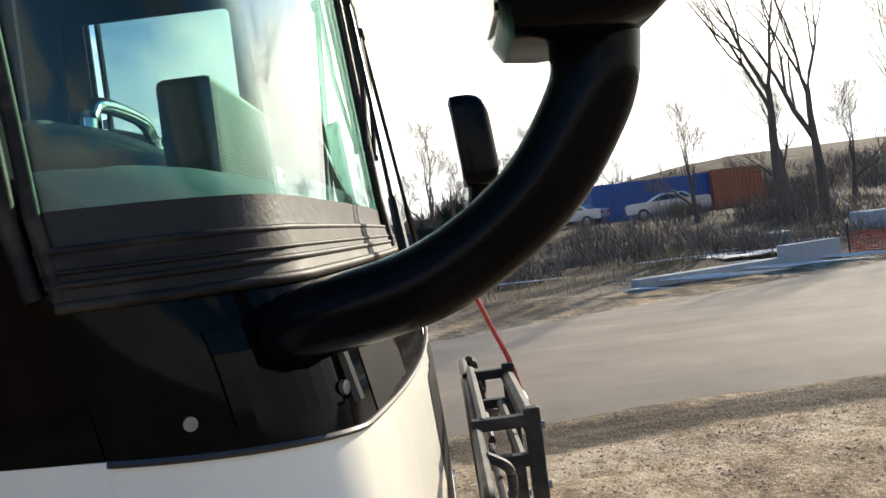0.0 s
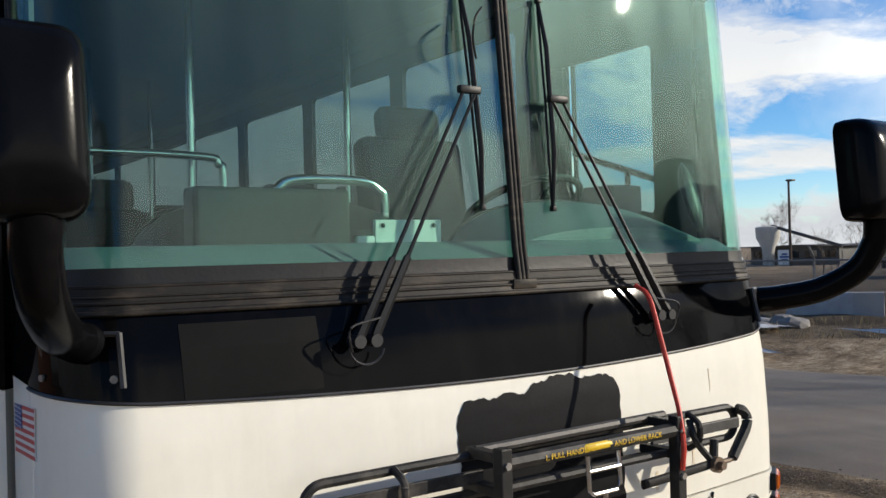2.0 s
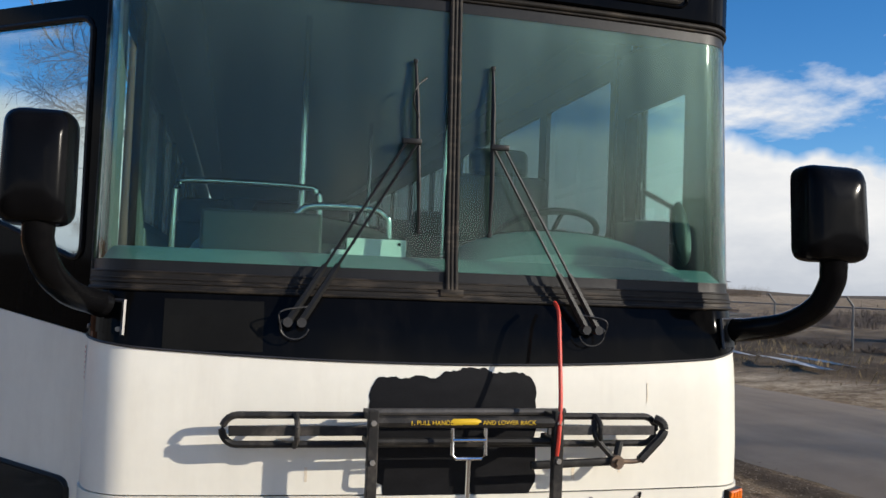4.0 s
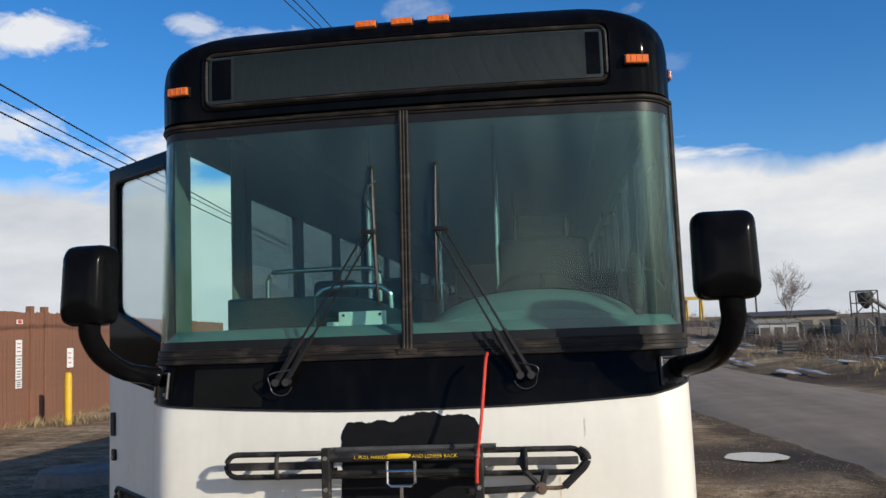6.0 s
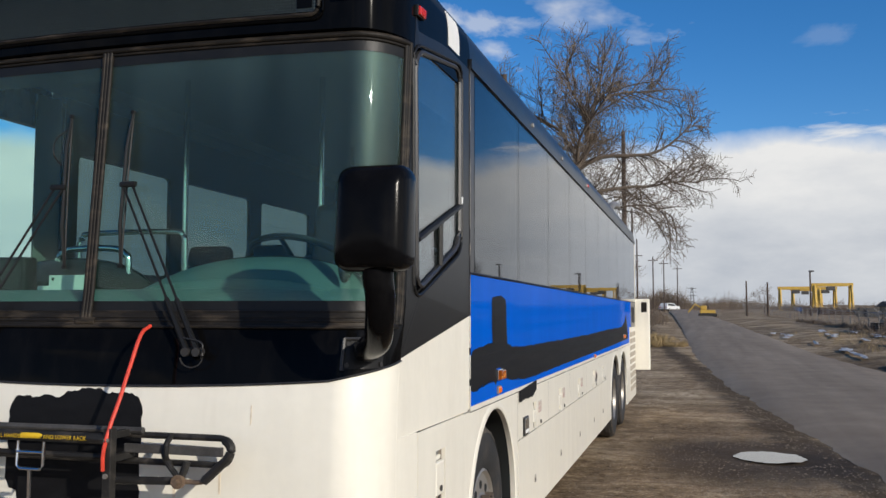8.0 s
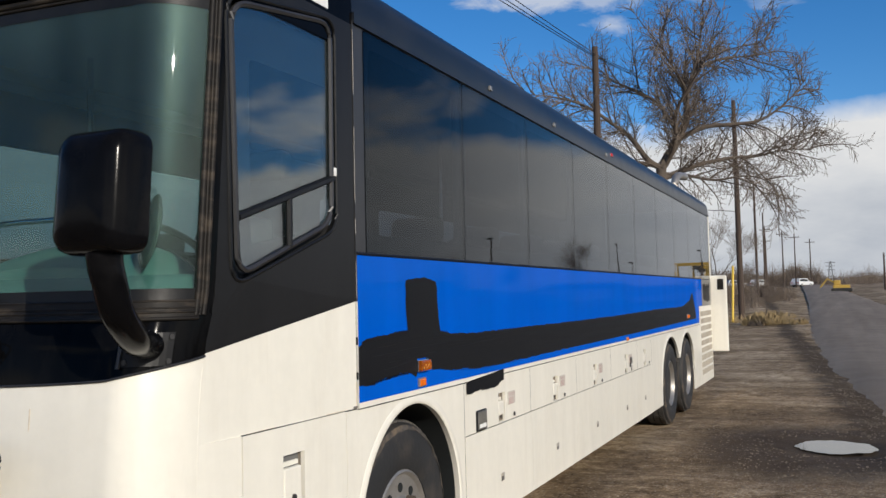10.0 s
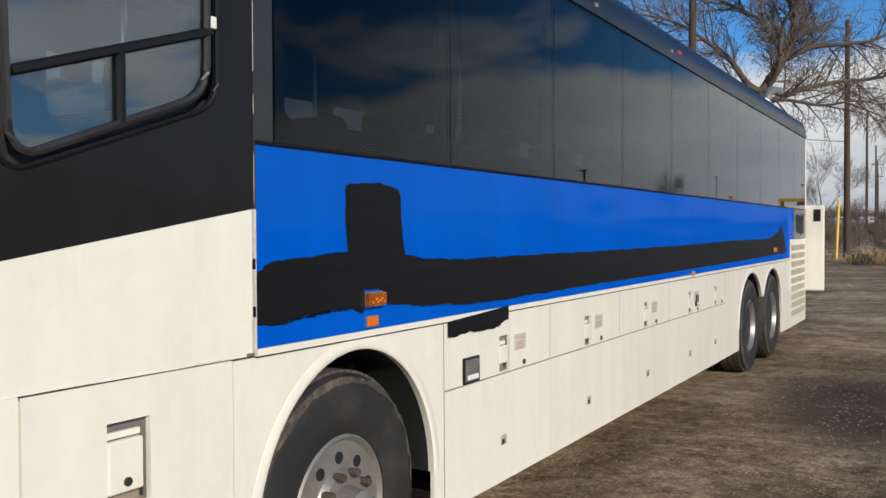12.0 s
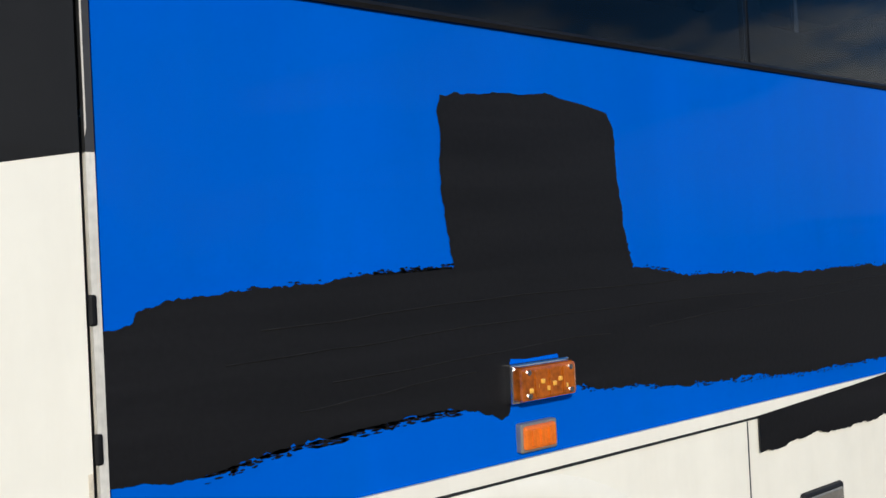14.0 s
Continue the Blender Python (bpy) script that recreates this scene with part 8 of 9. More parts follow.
# -- link fence over the road --
LINE = [(17.2, 7.0), (17.6, 10.0), (18.0, 17.0), (15.4, 29.0), (13.6, 57.0), (12.0, 110.0), (10.0, 170.0)]
link_fence = thing("link_fence", (17, 10, 0.5), "grey chain-link fence with leaning barbed posts", "fence")
run = []
for (x0, y0), (x1, y1) in zip(LINE, LINE[1:]):
    n = max(1, int(math.dist((x0, y0), (x1, y1)) / 3.0))
    run += [(x0 + (x1 - x0) * k / n, y0 + (y1 - y0) * k / n) for k in range(n)]
run.append(LINE[-1])
bm = bmesh.new()
uv = bm.loops.layers.uv.new("UVMap")
dist = 0.0
for p, q in zip(run, run[1:]):
    d = math.dist(p, q)
    zs = [land(*p), land(*q)]
    vs = [bm.verts.new((p[0], p[1], zs[0] + 0.05)), bm.verts.new((q[0], q[1], zs[1] + 0.05)), bm.verts.new((q[0], q[1], zs[1] + 1.25)), bm.verts.new((p[0], p[1], zs[0] + 1.25))]
    f = bm.faces.new(vs)
    for lp, c in zip(f.loops, ((dist, 0), (dist + d, 0), (dist + d, 1.2), (dist, 1.2))):
        lp[uv].uv = c
    dist += d
part("link_mesh", bm, M_LINK, link_fence)
for x, y in run:
    z = land(x, y)
    bm = bmesh.new()
    sweep(bm, [(x, y, z - 0.1), (x, y, z + 1.30), (x - 0.28, y - 0.05, z + 1.60)], 0.035, 6)
    part("post", bm, M_STEELPOST, link_fence)
bm = bmesh.new()
sweep(bm, [(x, y, land(x, y) + 1.26) for x, y in run], 0.022, 5)
part("top_rail", bm, M_STEELPOST, link_fence)

# -- rubble and old snow on the bank --


def rock(at, r, seed, mat=M_ROCK):
    rnd = random.Random(seed)
    bm = bmesh.new()
    bmesh.ops.create_icosphere(bm, subdivisions=2, radius=1.0)
    off = Vector((rnd.uniform(0, 9), rnd.uniform(0, 9), 0))
    k = (rnd.uniform(0.7, 1.3), rnd.uniform(0.7, 1.3), rnd.uniform(0.45, 0.75))
    for v in bm.verts:
        n = 1 + 0.45 * noise.noise(v.co * 1.1 + off)
        c = v.co * n
        c = Vector([round(t * 2.2) / 2.2 * 0.5 + t * 0.5 for t in c])
        v.co = Vector((c.x * k[0], c.y * k[1], c.z * k[2])) * r + Vector(at)
    return whole("rock", bm, mat, "broken grey rock dumped on the bank", "rock", "rubble heap")


rnd = random.Random(5)
for i in range(34):
    t = rnd.random()
    x, y = 12.0 + 1.3 * t + rnd.uniform(-0.5, 0.9), 9.9 - 2.0 * t + rnd.uniform(-0.2, 1.0)
    r = rnd.uniform(0.12, 0.34)
    rock((x, y, land(x, y) + r * 0.25), r, i)


def snow_patch(x, y, rx, ry, turn, seed, i=[0]):
    bm = bmesh.new()
    c = bm.verts.new((x, y, land(x, y) + 0.14))
    ringv = []
    for k in range(26):
        t = k * math.tau / 26
        q = 1 + 0.75 * rough(math.cos(t) * 1.6 + seed, 2.0, 3, 1.3) + 0.3 * rough(math.sin(t) * 3 + seed, 6.0, 2, 2)
        q = max(0.25, q)
        a, b = rx * q * math.cos(t), ry * q * math.sin(t)
        px, py = x + a * math.cos(turn) - b * math.sin(turn), y + a * math.sin(turn) + b * math.cos(turn)
        ringv.append(bm.verts.new((px, py, land(px, py) + 0.10 + 0.05 * noise.noise(Vector((px * 2, py * 2, 3))))))
    for k in range(26):
        bm.faces.new((c, ringv[k], ringv[(k + 1) % 26]))
    me = mesh_of("snow", bm, M_SNOW, True)
    tagged(new("snow", me), "thin patch of dirty old snow", "snow", "snow patches", "stuff")


rnd = random.Random(9)
for i in range(70):
    y = rnd.uniform(-10, 62)
    row = rnd.choice((0.9, 1.2, 3.2, 3.6, 5.5, 6.0))
    x = interp(ROAD_FAR, y) + row + rnd.uniform(-0.3, 0.3)
    snow_patch(x, y, rnd.uniform(0.04, 0.13) * (1 + y / 60), rnd.uniform(0.4, 1.9), -0.14 if y < 20 else -0.05, i * 3.3)
for i, (x, y) in enumerate(((18.3, -7.0), (18.8, -8.0), (18.5, -7.6), (18.9, -6.6), (19.2, -8.8), (11.8, 9.4), (12.6, 9.0), (13.0, 8.2))):
    snow_patch(x, y, 0.22, 0.45, 0.3, i * 5.1 + 2)

# low concrete barrier, its stepped end, orange net, stone blocks
for (xa, ya), (xb, yb), z0, z1 in (((15.2, -3.9), (16.3, -7.25), -0.05, 0.26), ((16.3, -7.25), (16.75, -8.6), -0.05, 0.50), ((16.9, 10.3), (17.9, 8.5), 0.0, 0.68)):
    bm = bmesh.new()
    d = (Vector((xb, yb, 0)) - Vector((xa, ya, 0)))
    turn = Matrix.Rotation(math.atan2(d.y, d.x), 3, "Z")
    mid = Vector(((xa + xb) / 2, (ya + yb) / 2, (z0 + z1) / 2))
    box(bm, mid - Vector((d.length / 2, 0.15, (z1 - z0) / 2)), mid + Vector((d.length / 2, 0.15, (z1 - z0) / 2)), 0.02, turn)
    whole("concrete_barrier", bm, M_CONCRETE, "low grey concrete barrier beyond the road", "barrier", "barriers")
for x, y, s in ((24.0, -13.0, 0.55), (22.5, -9.6, 0.35)):
    z = land(x, y) + 0.5 * s
    bm = bmesh.new()
    box(bm, (x - s, y - s * 0.8, z - s * 0.6), (x + s, y + s * 0.8, z + s * 0.45), 0.04)
    whole("concrete_block", bm, M_CONCRETE, "square grey concrete block on the bank", "block", "blocks")
net = thing("safety_net", (17.6, -10.5, 0.2), "sagging orange-red plastic net between stakes", "safety net")
bm = bmesh.new()
for j in range(7):
    sweep(bm, [(17.0 + 0.42 * t, -9.0 - 1.0 * t, 0.10 + 0.07 * j + 0.03 * math.sin(t * 5 + j)) for t in span(0, 4, 16)], 0.012, 4, False)
for t in span(0, 4, 40):
    sweep(bm, [(17.0 + 0.42 * t, -9.0 - 1.0 * t, 0.10), (17.0 + 0.42 * t, -9.0 - 1.0 * t, 0.53)], 0.009, 4, False)
part("net", bm, M_MESHRED, net)
for t in (0, 1.3, 2.6, 4):
    bm = bmesh.new()
    sweep(bm, [(17.0 + 0.42 * t, -9.0 - t, -0.1), (17.0 + 0.42 * t, -9.0 - t, 0.75)], 0.025, 5)
    part("stake", bm, M_POLE, net)

# -- containers, sheds, yard plant --


def container(c, size, turn, mat, label, name="container"):
    th = thing(name, c, label, "container", "containers")
    lx, ly, lz = size
    c = (c[0], c[1], min(c[2], land(c[0], c[1])))
    m = Matrix.Translation(c) @ Matrix.Rotation(turn, 4, "Z")
    bm = bmesh.new()
    box(bm, (-lx / 2, -ly / 2, 0), (lx / 2, ly / 2, lz), 0.03)
    for v in bm.verts:
        v.co = m @ v.co
    body = part("body", bm, mat, th)
    n = int(lx / 0.28)
    for sgn in (-1, 1):
        bm = bmesh.new()
        for k in range(n):
            x = -lx / 2 + 0.2 + k * (lx - 0.4) / max(1, n - 1)
            box(bm, (x - 0.06, sgn * ly / 2 - 0.03, 0.18), (x + 0.06, sgn * ly / 2 + 0.03, lz - 0.15), 0.01, None, 1)
        for v in bm.verts:
            v.co = m @ v.co
        part("ribs", bm, mat, th)
    for x in (-lx / 2, lx / 2):
        for y in (-ly / 2, ly / 2):
            bm = bmesh.new()
            box(bm, (x - 0.07, y - 0.07, 0), (x + 0.07, y + 0.07, lz + 0.02), 0.01, None, 1)
            for v in bm.verts:
                v.co = m @ v.co
            part("corner_post", bm, mat, th)
    return th


container((60, -14.9, 1.2), (8.6, 2.5, 2.6), radians(100), M_BLUEBOX, "blue ribbed shipping container on the bank")
container((60.5, -21.0, 1.2), (3.6, 2.5, 2.75), radians(100), M_ORANGEBOX, "rusty orange shipping container on the bank")
container((21.8, 60.5, 0.35), (4.2, 2.0, 1.55), radians(2), M_GREYBOX, "dark grey steel bin in the yard", "steel_bin")
container((25.0, 63, 0.5), (3.0, 2.0, 1.0), radians(4), M_ORANGEBOX, "rust-brown steel bin in the yard", "steel_bin")
container((19, 45, 0.4), (2.6, 1.6, 1.1), radians(12), M_GREYBOX, "dark grey steel bin in the yard", "steel_bin")


def shed(lo, hi, wall, roof, label, eave=0.25, pitch=0.5, doors=2, name="shed"):
    lo = (lo[0], lo[1], min(land(x, y) for x in (lo[0], hi[0]) for y in (lo[1], hi[1])) - 0.1)
    th = thing(name, ((lo[0] + hi[0]) / 2, (lo[1] + hi[1]) / 2, lo[2]), label, "building")
    bm = bmesh.new()
    box(bm, lo, hi, 0.02)
    part("wall", bm, wall, th)
    bm = bmesh.new()
    e = eave
    a = [(lo[0] - e, lo[1] - e, hi[2]), (hi[0] + e, lo[1] - e, hi[2]), (hi[0] + e, hi[1] + e, hi[2]), (lo[0] - e, hi[1] + e, hi[2])]
    mid = (lo[1] + hi[1]) / 2
    v = [bm.verts.new(p) for p in a] + [bm.verts.new((lo[0] - e, mid, hi[2] + pitch)), bm.verts.new((hi[0] + e, mid, hi[2] + pitch))]
    for f in ((0, 1, 5, 4), (2, 3, 4, 5), (0, 4, 3), (1, 2, 5), (3, 2, 1, 0)):
        bm.faces.new([v[i] for i in f])
    part("roof", bm, roof, th)
    for k in range(doors):
        x = lo[0] + (hi[0] - lo[0]) * (k + 0.5) / doors
        w = (hi[0] - lo[0]) / doors * 0.32
        bm = bmesh.new()
        box(bm, (x - w, lo[1] - 0.04, lo[2] + 0.05), (x + w, lo[1] + 0.02, lo[2] + (hi[2] - lo[2]) * 0.78), 0.01)
        part("door", bm, M_GREYBOX, th)
        bm = bmesh.new()
        yy = lo[1] + (hi[1] - lo[1]) * (k + 0.5) / doors
        box(bm, (lo[0] - 0.04, yy - 0.6, lo[2] + (hi[2] - lo[2]) * 0.45), (lo[0] + 0.02, yy + 0.6, lo[2] + (hi[2] - lo[2]) * 0.8), 0.01)
        part("window", bm, M_CARGLASS, th)
    return th


shed((23.8, 59.5, 0.6), (26.3, 63, 1.75), M_TAN, M_BLUEBOX, "small tan shed with a blue roof", 0.2, 0.55)
shed((14.4, 60, 0.6), (17.1, 63, 1.75), M_OFFWHITE, M_TAN, "off-white open shed with posts", 0.15, 0.25, 3)
shed((16.0, 68, 0.9), (22.0, 74, 2.3), M_TAN, M_ROOF, "long low tan shed with a dark roof", 0.3, 0.4, 4)
shed((70, 8.5, 0.2), (82, 28, 1.9), M_TAN, M_ROOF, "long low warehouse with a dark roof", 0.6, 0.5, 6, "warehouse")
shed((72, 41.5, 0.1), (84, 50.5, 1.75), M_GREYBOX, M_ROOF, "grey flat plant building", 0.4, 0.2, 5, "warehouse")
shed((40, 85, 1.2), (52, 96, 3.0), M_OFFWHITE, M_ROOF, "pale shed at the yard's far side", 0.4, 0.6, 3)

# hopper with an inclined chute
hop = thing("hopper", (21.5, 60, 1.8), "grey steel hopper with a sloping chute", "hopper")
bm = bmesh.new()
lathe(bm, [(2.5, 0.12), (3.0, 0.5), (3.6, 0.52), (3.62, 0.3)], (21.6, 60, 0), "z", 18)
part("bin", bm, M_GREYBOX, hop, "", True)
bm = bmesh.new()
for x in (20.8, 22.2):
    for y in (59.4, 60.6):
        sweep(bm, [(x, y, land(x, y) - 0.1), (x, y, 3.7)], 0.05, 5)
for z in (2.2, 2.9, 3.7):
    for y in (59.4, 60.6):
        sweep(bm, [(20.8, y, z), (22.2, y, z)], 0.04, 5)
sweep(bm, [(20.8, 59.4, 2.2), (22.2, 59.4, 3.7)], 0.035, 5)
sweep(bm, [(22.2, 59.4, 2.2), (20.8, 59.4, 3.7)], 0.035, 5)
part("frame", bm, M_GREYBOX, hop)
bm = bmesh.new()
sweep(bm, [(21.6, 59.8, 3.4), (23.4, 59.6, 2.0)], 0.16, 8)
part("chute", bm, M_STEELPOST, hop)
silo = thing("mixer_silo", (70, 47.2, 0.6), "pale conical silo with a loading boom", "silo")
bm = bmesh.new()
lathe(bm, [(-0.1, 0.5), (1.6, 0.55), (2.6, 1.05), (3.6, 1.1), (3.7, 0.7)], (70, 47.2, 0), "z", 20)
part("bin", bm, M_OFFWHITE, silo, "", True)
bm = bmesh.new()
sweep(bm, [(70, 46.8, 3.7), (70, 40.0, 1.7)], 0.16, 6)
part("boom", bm, M_GREYBOX, silo)

# white yard board with a blue mark before the low shed
bm = bmesh.new()
box(bm, (69.4, 44.5, 0.15), (69.5, 45.85, 1.5), 0.02)
yard_board = whole("yard_sign", bm, M_PRINT, "white yard sign with a blue mark", "sign")
for k, (y0, y1) in enumerate(((44.85, 45.5), (44.7, 45.65), (44.9, 45.45))):
    bm = bmesh.new()
    box(bm, (69.38, y0, 0.55 + 0.24 * k), (69.405, y1, 0.72 + 0.24 * k), 0.01)
    part("mark", bm, M_BLUEBOX, yard_board)

# gantry cranes


def gantry(x0, x1, y, z0, z1, name="gantry_crane"):
    th = thing(name, ((x0 + x1) / 2, y, z0), "tall yellow steel gantry crane in the yard", "gantry crane", "gantry cranes")
    bm = bmesh.new()
    box(bm, (x0 - 0.6, y - 0.5, z1 - 0.85), (x1 + 0.6, y + 0.5, z1), 0.05)
    part("beam", bm, M_GANTRY, th)
    for x in (x0, x1):
        for dy in (-3, 3):
            bm = bmesh.new()
            sweep(bm, [(x, y + dy, z0), (x, y + dy * 0.4, z1 - 0.6)], 0.34, 4)
            part("leg", bm, M_GANTRY, th)
        bm = bmesh.new()
        box(bm, (x - 0.4, y - 3.4, z0), (x + 0.4, y + 3.4, z0 + 0.6), 0.05)
        part("foot_beam", bm, M_GANTRY, th)
    bm = bmesh.new()
    box(bm, ((x0 + x1) / 2 - 1.4, y - 0.9, z1 - 1.9), ((x0 + x1) / 2 + 0.6, y + 0.9, z1 - 0.9), 0.05)
    part("trolley", bm, M_GREYBOX, th)


gantry(23.9, 33.0, 262, 2.4, 9.4)
gantry(31.4, 40.3, 250, 2.4, 9.9)
gantry(35.6, 39.8, 275, 2.4, 9.7)
gantry(29.4, 37.2, 285, 2.4, 9.6)
rnd = random.Random(41)
for i in range(44):
    y = rnd.uniform(95, 240)
    x = rnd.uniform(12 + 0.04 * y, 20 + 0.22 * y)
    s = rnd.uniform(0.7, 1.5) * y / 190
    z = land(x, y)
    th = thing("material_stack", (x, y, z), "stack of yard material far behind the fence", "stack", "yard stacks")
    mat = rnd.choice((M_GREYBOX, M_GREYBOX, M_BLUEBOX, M_POLE, M_POLE, M_TAN, M_OFFWHITE))
    for k in range(rnd.randint(2, 4)):
        bm = bmesh.new()
        box(bm, (x - s * 1.6 + rnd.uniform(-0.3, 0.3), y - s, z + s * 0.34 * k), (x + s * 1.6 + rnd.uniform(-0.3, 0.3), y + s, z + s * 0.34 * (k + 1) - 0.03), 0.03)
        part("layer", bm, mat, th)
for x, y, s in ((12.5, 42, 0.5), (14.6, 62, 0.6), (18.5, 50, 0.6), (22, 52, 0.6), (26, 52, 0.7), (27, 44, 0.5), (24, 38, 0.5)):
    z = land(x, y)
    th = thing("timber_stack", (x, y, z), "low stack of timber and pipes in the yard", "stack", "yard stacks")
    mat = rnd.choice((M_POLE, M_TAN, M_GREYBOX))
    for k in range(4):
        bm = bmesh.new()
        box(bm, (x - s * 2, y - s, z + 0.16 * k), (x + s * 2, y + s, z + 0.16 * k + 0.13), 0.02)
        part("layer", bm, mat, th)


# -- vehicles --


def car(at, turn, mat, kind="suv", label="dark parked car", k=1.0):
    th = thing("parked_car", at, label, "car", "parked cars")
    m = Matrix.Translation(at) @ Matrix.Rotation(turn, 4, "Z") @ Matrix.Scale(k, 4)
    L, Wd = (5.6, 0.98) if kind == "pickup" else (4.7, 0.92)
    low = [(-L / 2, 0.42), (L / 2, 0.42), (L / 2, 0.95), (L / 2 - 0.3, 1.02), (-L / 2 + 0.15, 1.08), (-L / 2, 0.98)]
    if kind == "pickup":
        top = [(-0.35, 1.06), (1.65, 1.03), (0.95, 1.68), (-0.15, 1.70)]
        low[3:5] = [(L / 2 - 0.25, 1.06), (-L / 2 + 0.05, 1.12)]
    elif kind == "suv":
        top = [(-L / 2 + 0.15, 1.06), (1.25, 1.02), (0.55, 1.62), (-L / 2 + 0.45, 1.64)]
    else:
        top = [(-1.5, 1.04), (1.15, 1.0), (0.35, 1.42), (-0.95, 1.44)]
    bm = bmesh.new()
    plate(bm, round_poly(low, 0.12, 4), [], lambda u, v, d: Vector((u, d - Wd, v)), 2 * Wd)
    for v in bm.verts:
        v.co = m @ v.co
    body = part("body", bm, mat, th)
    bm = bmesh.new()
    plate(bm, round_poly(top, 0.12, 4), [], lambda u, v, d: Vector((u, (d - Wd) * (0.94 - 0.18 * (v - 1.0)), v)), 2 * Wd)
    for v in bm.verts:
        v.co = m @ v.co
    part("roof", bm, mat, th)
    cx = sum(p[0] for p in top) / 4
    glass_poly = round_poly([(cx + (u - cx) * 0.86, 1.06 + (v - 1.06) * 0.82) for u, v in top], 0.08, 4)
    for sg in (-1, 1):
        bm = bmesh.new()
        plate(bm, glass_poly, [], lambda u, v, d: Vector((u, sg * (Wd * (0.95 - 0.18 * (v - 1.0)) + 0.006 - d), v)), 0.02)
        for v in bm.verts:
            v.co = m @ v.co
        part("window", bm, M_CARGLASS, th)
    for x in (-L / 2 + 0.95, L / 2 - 0.95):
        for sg in (-1, 1):
            bm = bmesh.new()
            lathe(bm, [(-0.11, 0.2), (-0.11, 0.34), (0.11, 0.34), (0.11, 0.2)], (0, 0, 0), "z", 20)
            for v in bm.verts:
                v.co = m @ (Vector((v.co.x + x, sg * (Wd - 0.10) + v.co.z, v.co.y + 0.34)))
            wh = part("wheel", bm, M_TYRE, th, "", True)
            bm = bmesh.new()
            lathe(bm, [(0.0, 0.21), (0.02, 0.18), (0.01, 0.05)], (0, 0, 0), "z", 16)
            for v in bm.verts:
                v.co = m @ (Vector((v.co.x + x, sg * (Wd + 0.005 + v.co.z), v.co.y + 0.34)))
            part("rim", bm, M_RIM, wh, "", True)
    for x, mt in ((L / 2, M_LENS), (-L / 2, M_RED)):
        for sg in (-1, 1):
            bm = bmesh.new()
            box(bm, (x - 0.04, sg * (Wd - 0.28) - 0.14, 0.76), (x + 0.015, sg * (Wd - 0.28) + 0.14, 0.92), 0.02)
            for v in bm.verts:
                v.co = m @ v.co
            part("lamp", bm, mt, th)
    return th


for x, y, tn, mt, kd, lb in (
    (48, 1.5, 92, M_CARDARK, "pickup", "dark pickup truck parked behind the fence"),
    (57, -9.2, 60, M_CARSILVER, "car", "silver car parked behind the fence"),
    (49, -13.5, 80, M_CARSILVER, "car", "pale silver car parked by the container"),
    (44, 7.6, 88, M_CARDARK, "suv", "black estate car parked behind the fence"),
    (46, 12.6, 80, M_CARDARK, "suv", "black estate car parked behind the fence"),
    (47, 16.5, 70, M_CARDARK, "car", "black car parked behind the fence"),
    (45, 20.5, 75, M_CARDARK, "suv", "black estate car parked behind the fence"),
    (30.6, 24.2, 20, M_CARWHITE, "pickup", "white pickup truck parked in the yard"),
    (52, 39.5, 10, M_CARWHITE, "pickup", "white pickup truck parked in the yard"),
    (26.8, 24.2, 60, M_TAN, "suv", "tan car parked in the yard"),
):
    car((x, y, land(x, y)), radians(tn), mt, kd, lb)
for x, y, tn, mt in ((-15.6, 182, 40, M_CARSILVER), (-11.5, 184, 75, M_CARWHITE), (-3.4, 180, 60, M_CARWHITE)):
    car((x, y, land(x, y)), radians(tn), mt, "suv", "pale car parked far down the road")
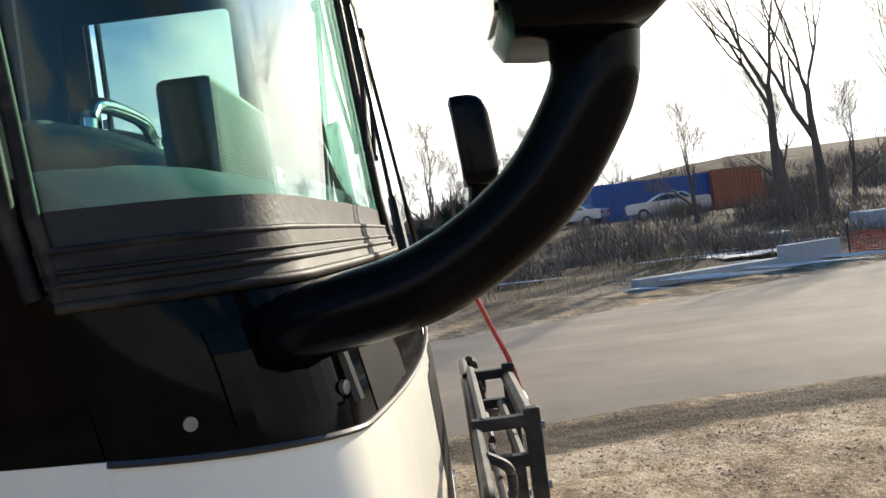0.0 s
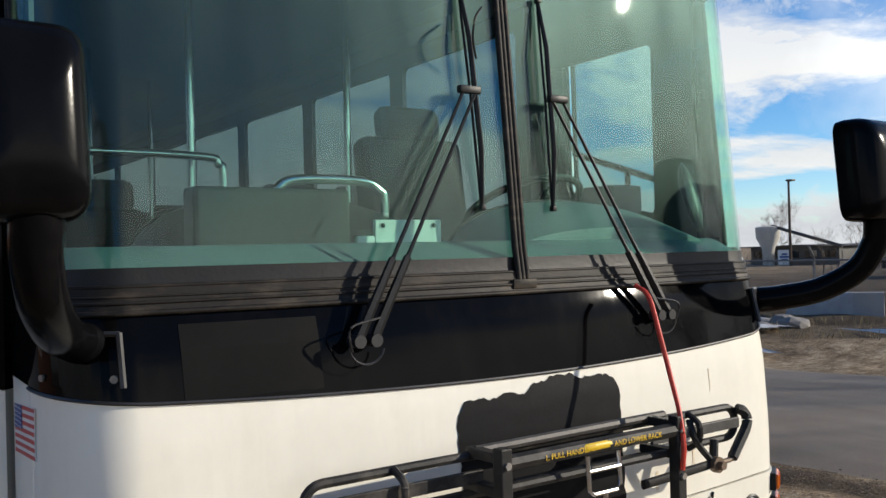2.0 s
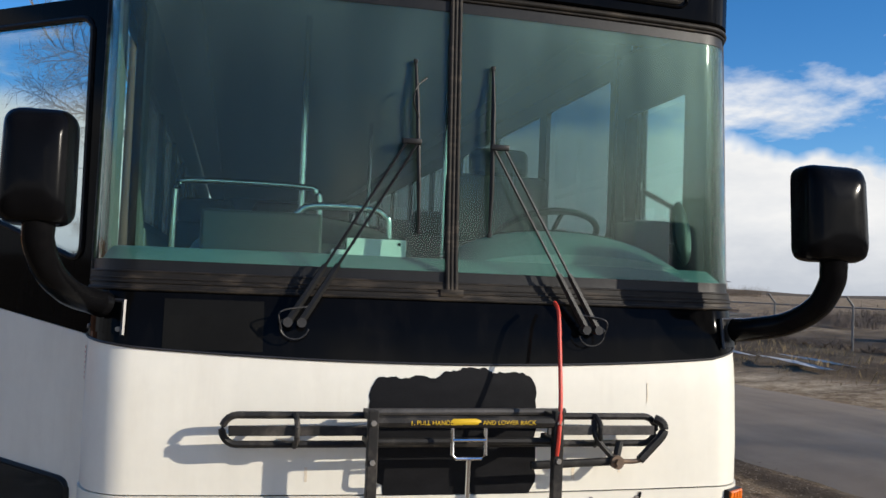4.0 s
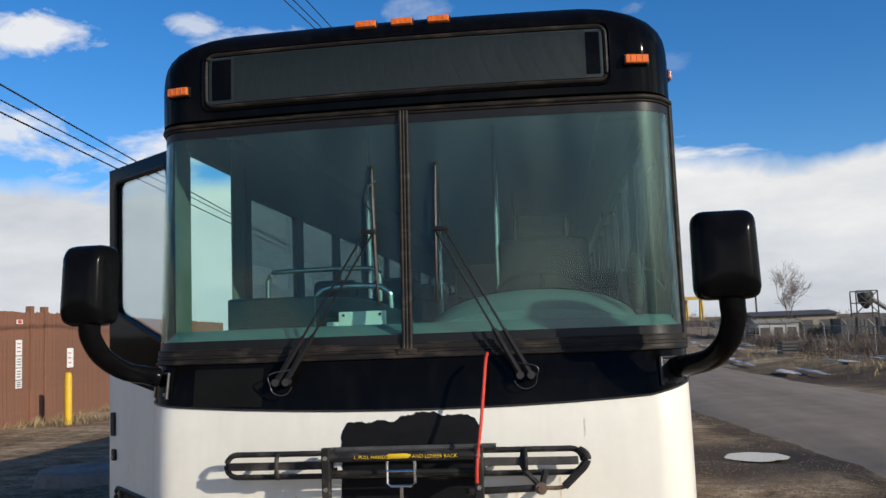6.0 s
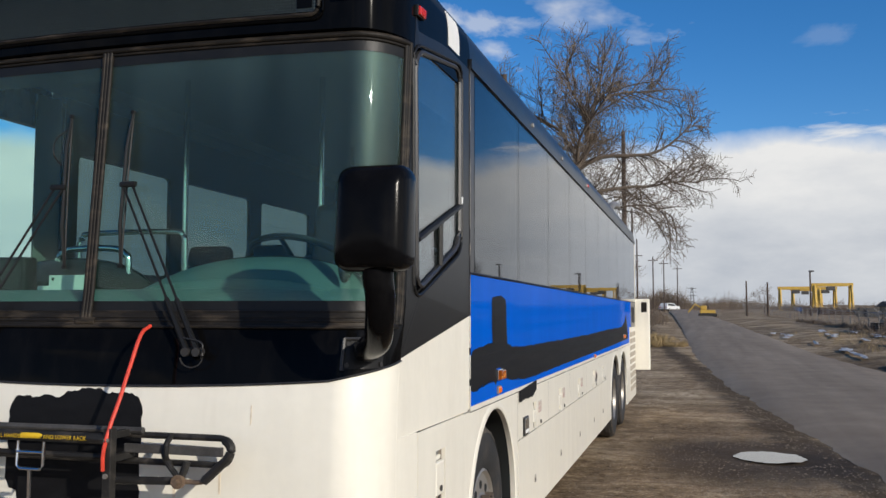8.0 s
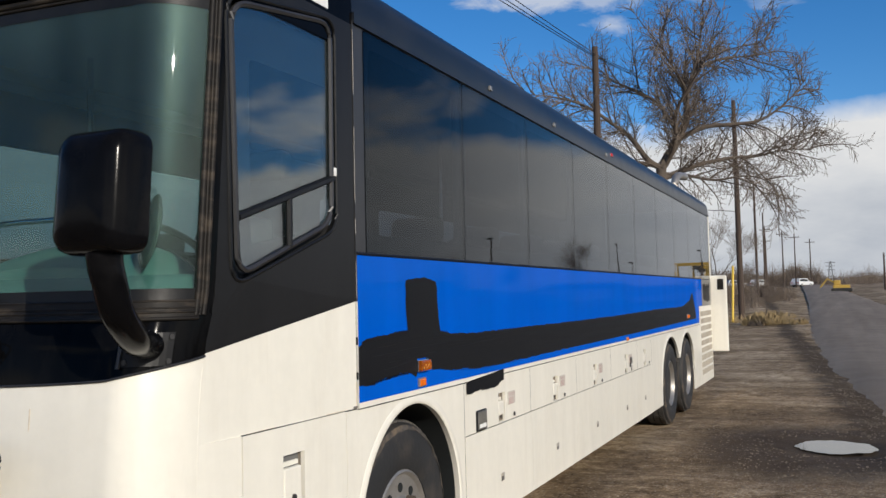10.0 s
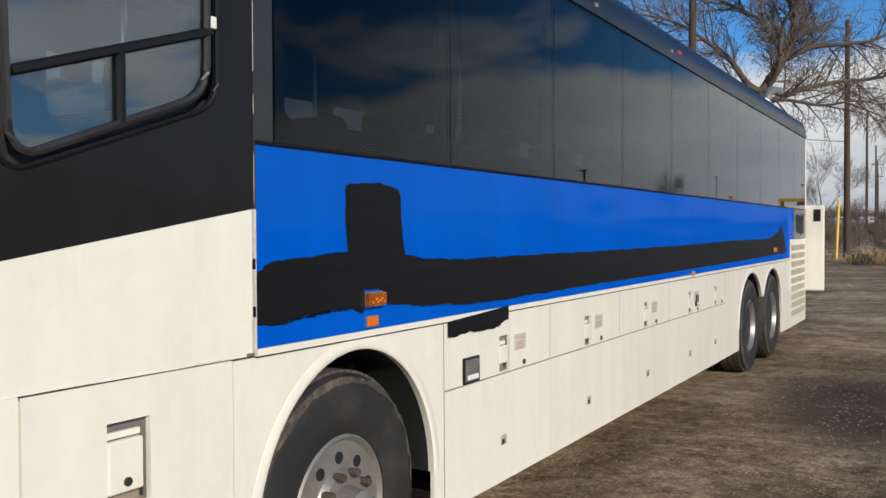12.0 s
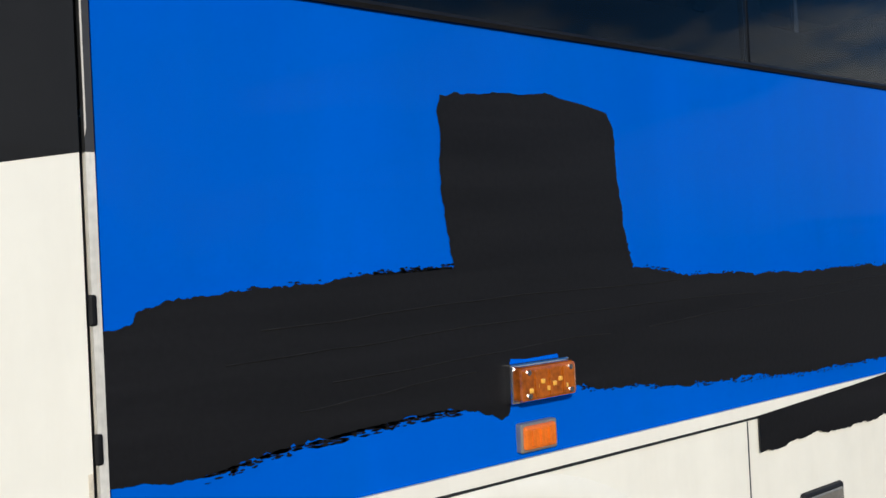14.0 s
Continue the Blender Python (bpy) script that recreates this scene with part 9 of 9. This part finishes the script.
# yellow loader far down the road
ldr = thing("loader", (3.8, 122, land(3.8, 122)), "yellow tracked loader far down the road", "loader")
z = land(3.8, 122)
for nm, lo, hi, mt in (("body", (-0.4, 120, z + 0.4), (1.6, 122.2, z + 0.9), M_GANTRY), ("cab", (-0.3, 120.2, z + 0.9), (0.5, 122, z + 1.5), M_GANTRY), ("track", (-0.6, 119.8, z), (1.8, 120.4, z + 0.5), M_TYRE), ("track", (-0.6, 121.8, z), (1.8, 122.4, z + 0.5), M_TYRE)):
    bm = bmesh.new()
    box(bm, (lo[0] + 2.8, *lo[1:]), (hi[0] + 2.8, *hi[1:]), 0.12)
    part(nm, bm, mt, ldr)
bm = bmesh.new()
sweep(bm, [(3.2, 121, z + 0.8), (1.8, 121, z + 1.7), (0.9, 121, z + 0.6)], [0.15, 0.12, 0.1], 6)
part("arm", bm, M_GANTRY, ldr)
# lattice mast on the horizon
mast = thing("lattice_mast", (-3.9, 800, land(0, 800)), "far grey lattice power mast", "power mast")
bm = bmesh.new()
for sx in (-1, 1):
    for sy in (-1, 1):
        sweep(bm, [(-3.9 + sx * 2.6, 800 + sy * 2.6, 3), (-3.9 + sx * 0.5, 800 + sy * 0.5, 25)], 0.22, 4)
for k in range(8):
    zz, h = 4 + 2.6 * k, 2.6 - 2.1 * (1 + 2.6 * k) / 22
    sweep(bm, [(-3.9 - h, 800, zz), (-3.9 + h, 800, zz + 2.2)], 0.14, 4)
    sweep(bm, [(-3.9 + h, 800, zz), (-3.9 - h, 800, zz + 2.2)], 0.14, 4)
for zz in (18, 21, 24):
    sweep(bm, [(-7.5, 800, zz), (-0.3, 800, zz)], 0.2, 4)
part("lattice", bm, M_GREYBOX, mast)

# -- far land: low hills closing the horizon --
bm = bmesh.new()
prev = None
for k in range(145):
    t = k * math.tau / 144
    r = 1500
    hgt = 16 + 9 * rough(math.cos(t) * 3, 1.0, 4, 1.1) + 7 * rough(math.sin(t) * 4, 5.0, 4, 1.3)
    hgt += 26 * math.exp(-((math.degrees(t) + 12 if t < 1 else math.degrees(t) - 348) / 16) ** 2)
    a = bm.verts.new((r * math.cos(t), r * math.sin(t), -30))
    b = bm.verts.new((r * 1.04 * math.cos(t), r * 1.04 * math.sin(t), max(4, hgt - 15 * math.exp(-((math.degrees(t) - 45) / 30) ** 2))))
    if prev:
        bm.faces.new((prev[0], a, b, prev[1]))
    prev = (a, b)
tagged(part("backdrop", bm, M_HILL, None, "", True), "low brown hills along the horizon", "hills", kind="structure")
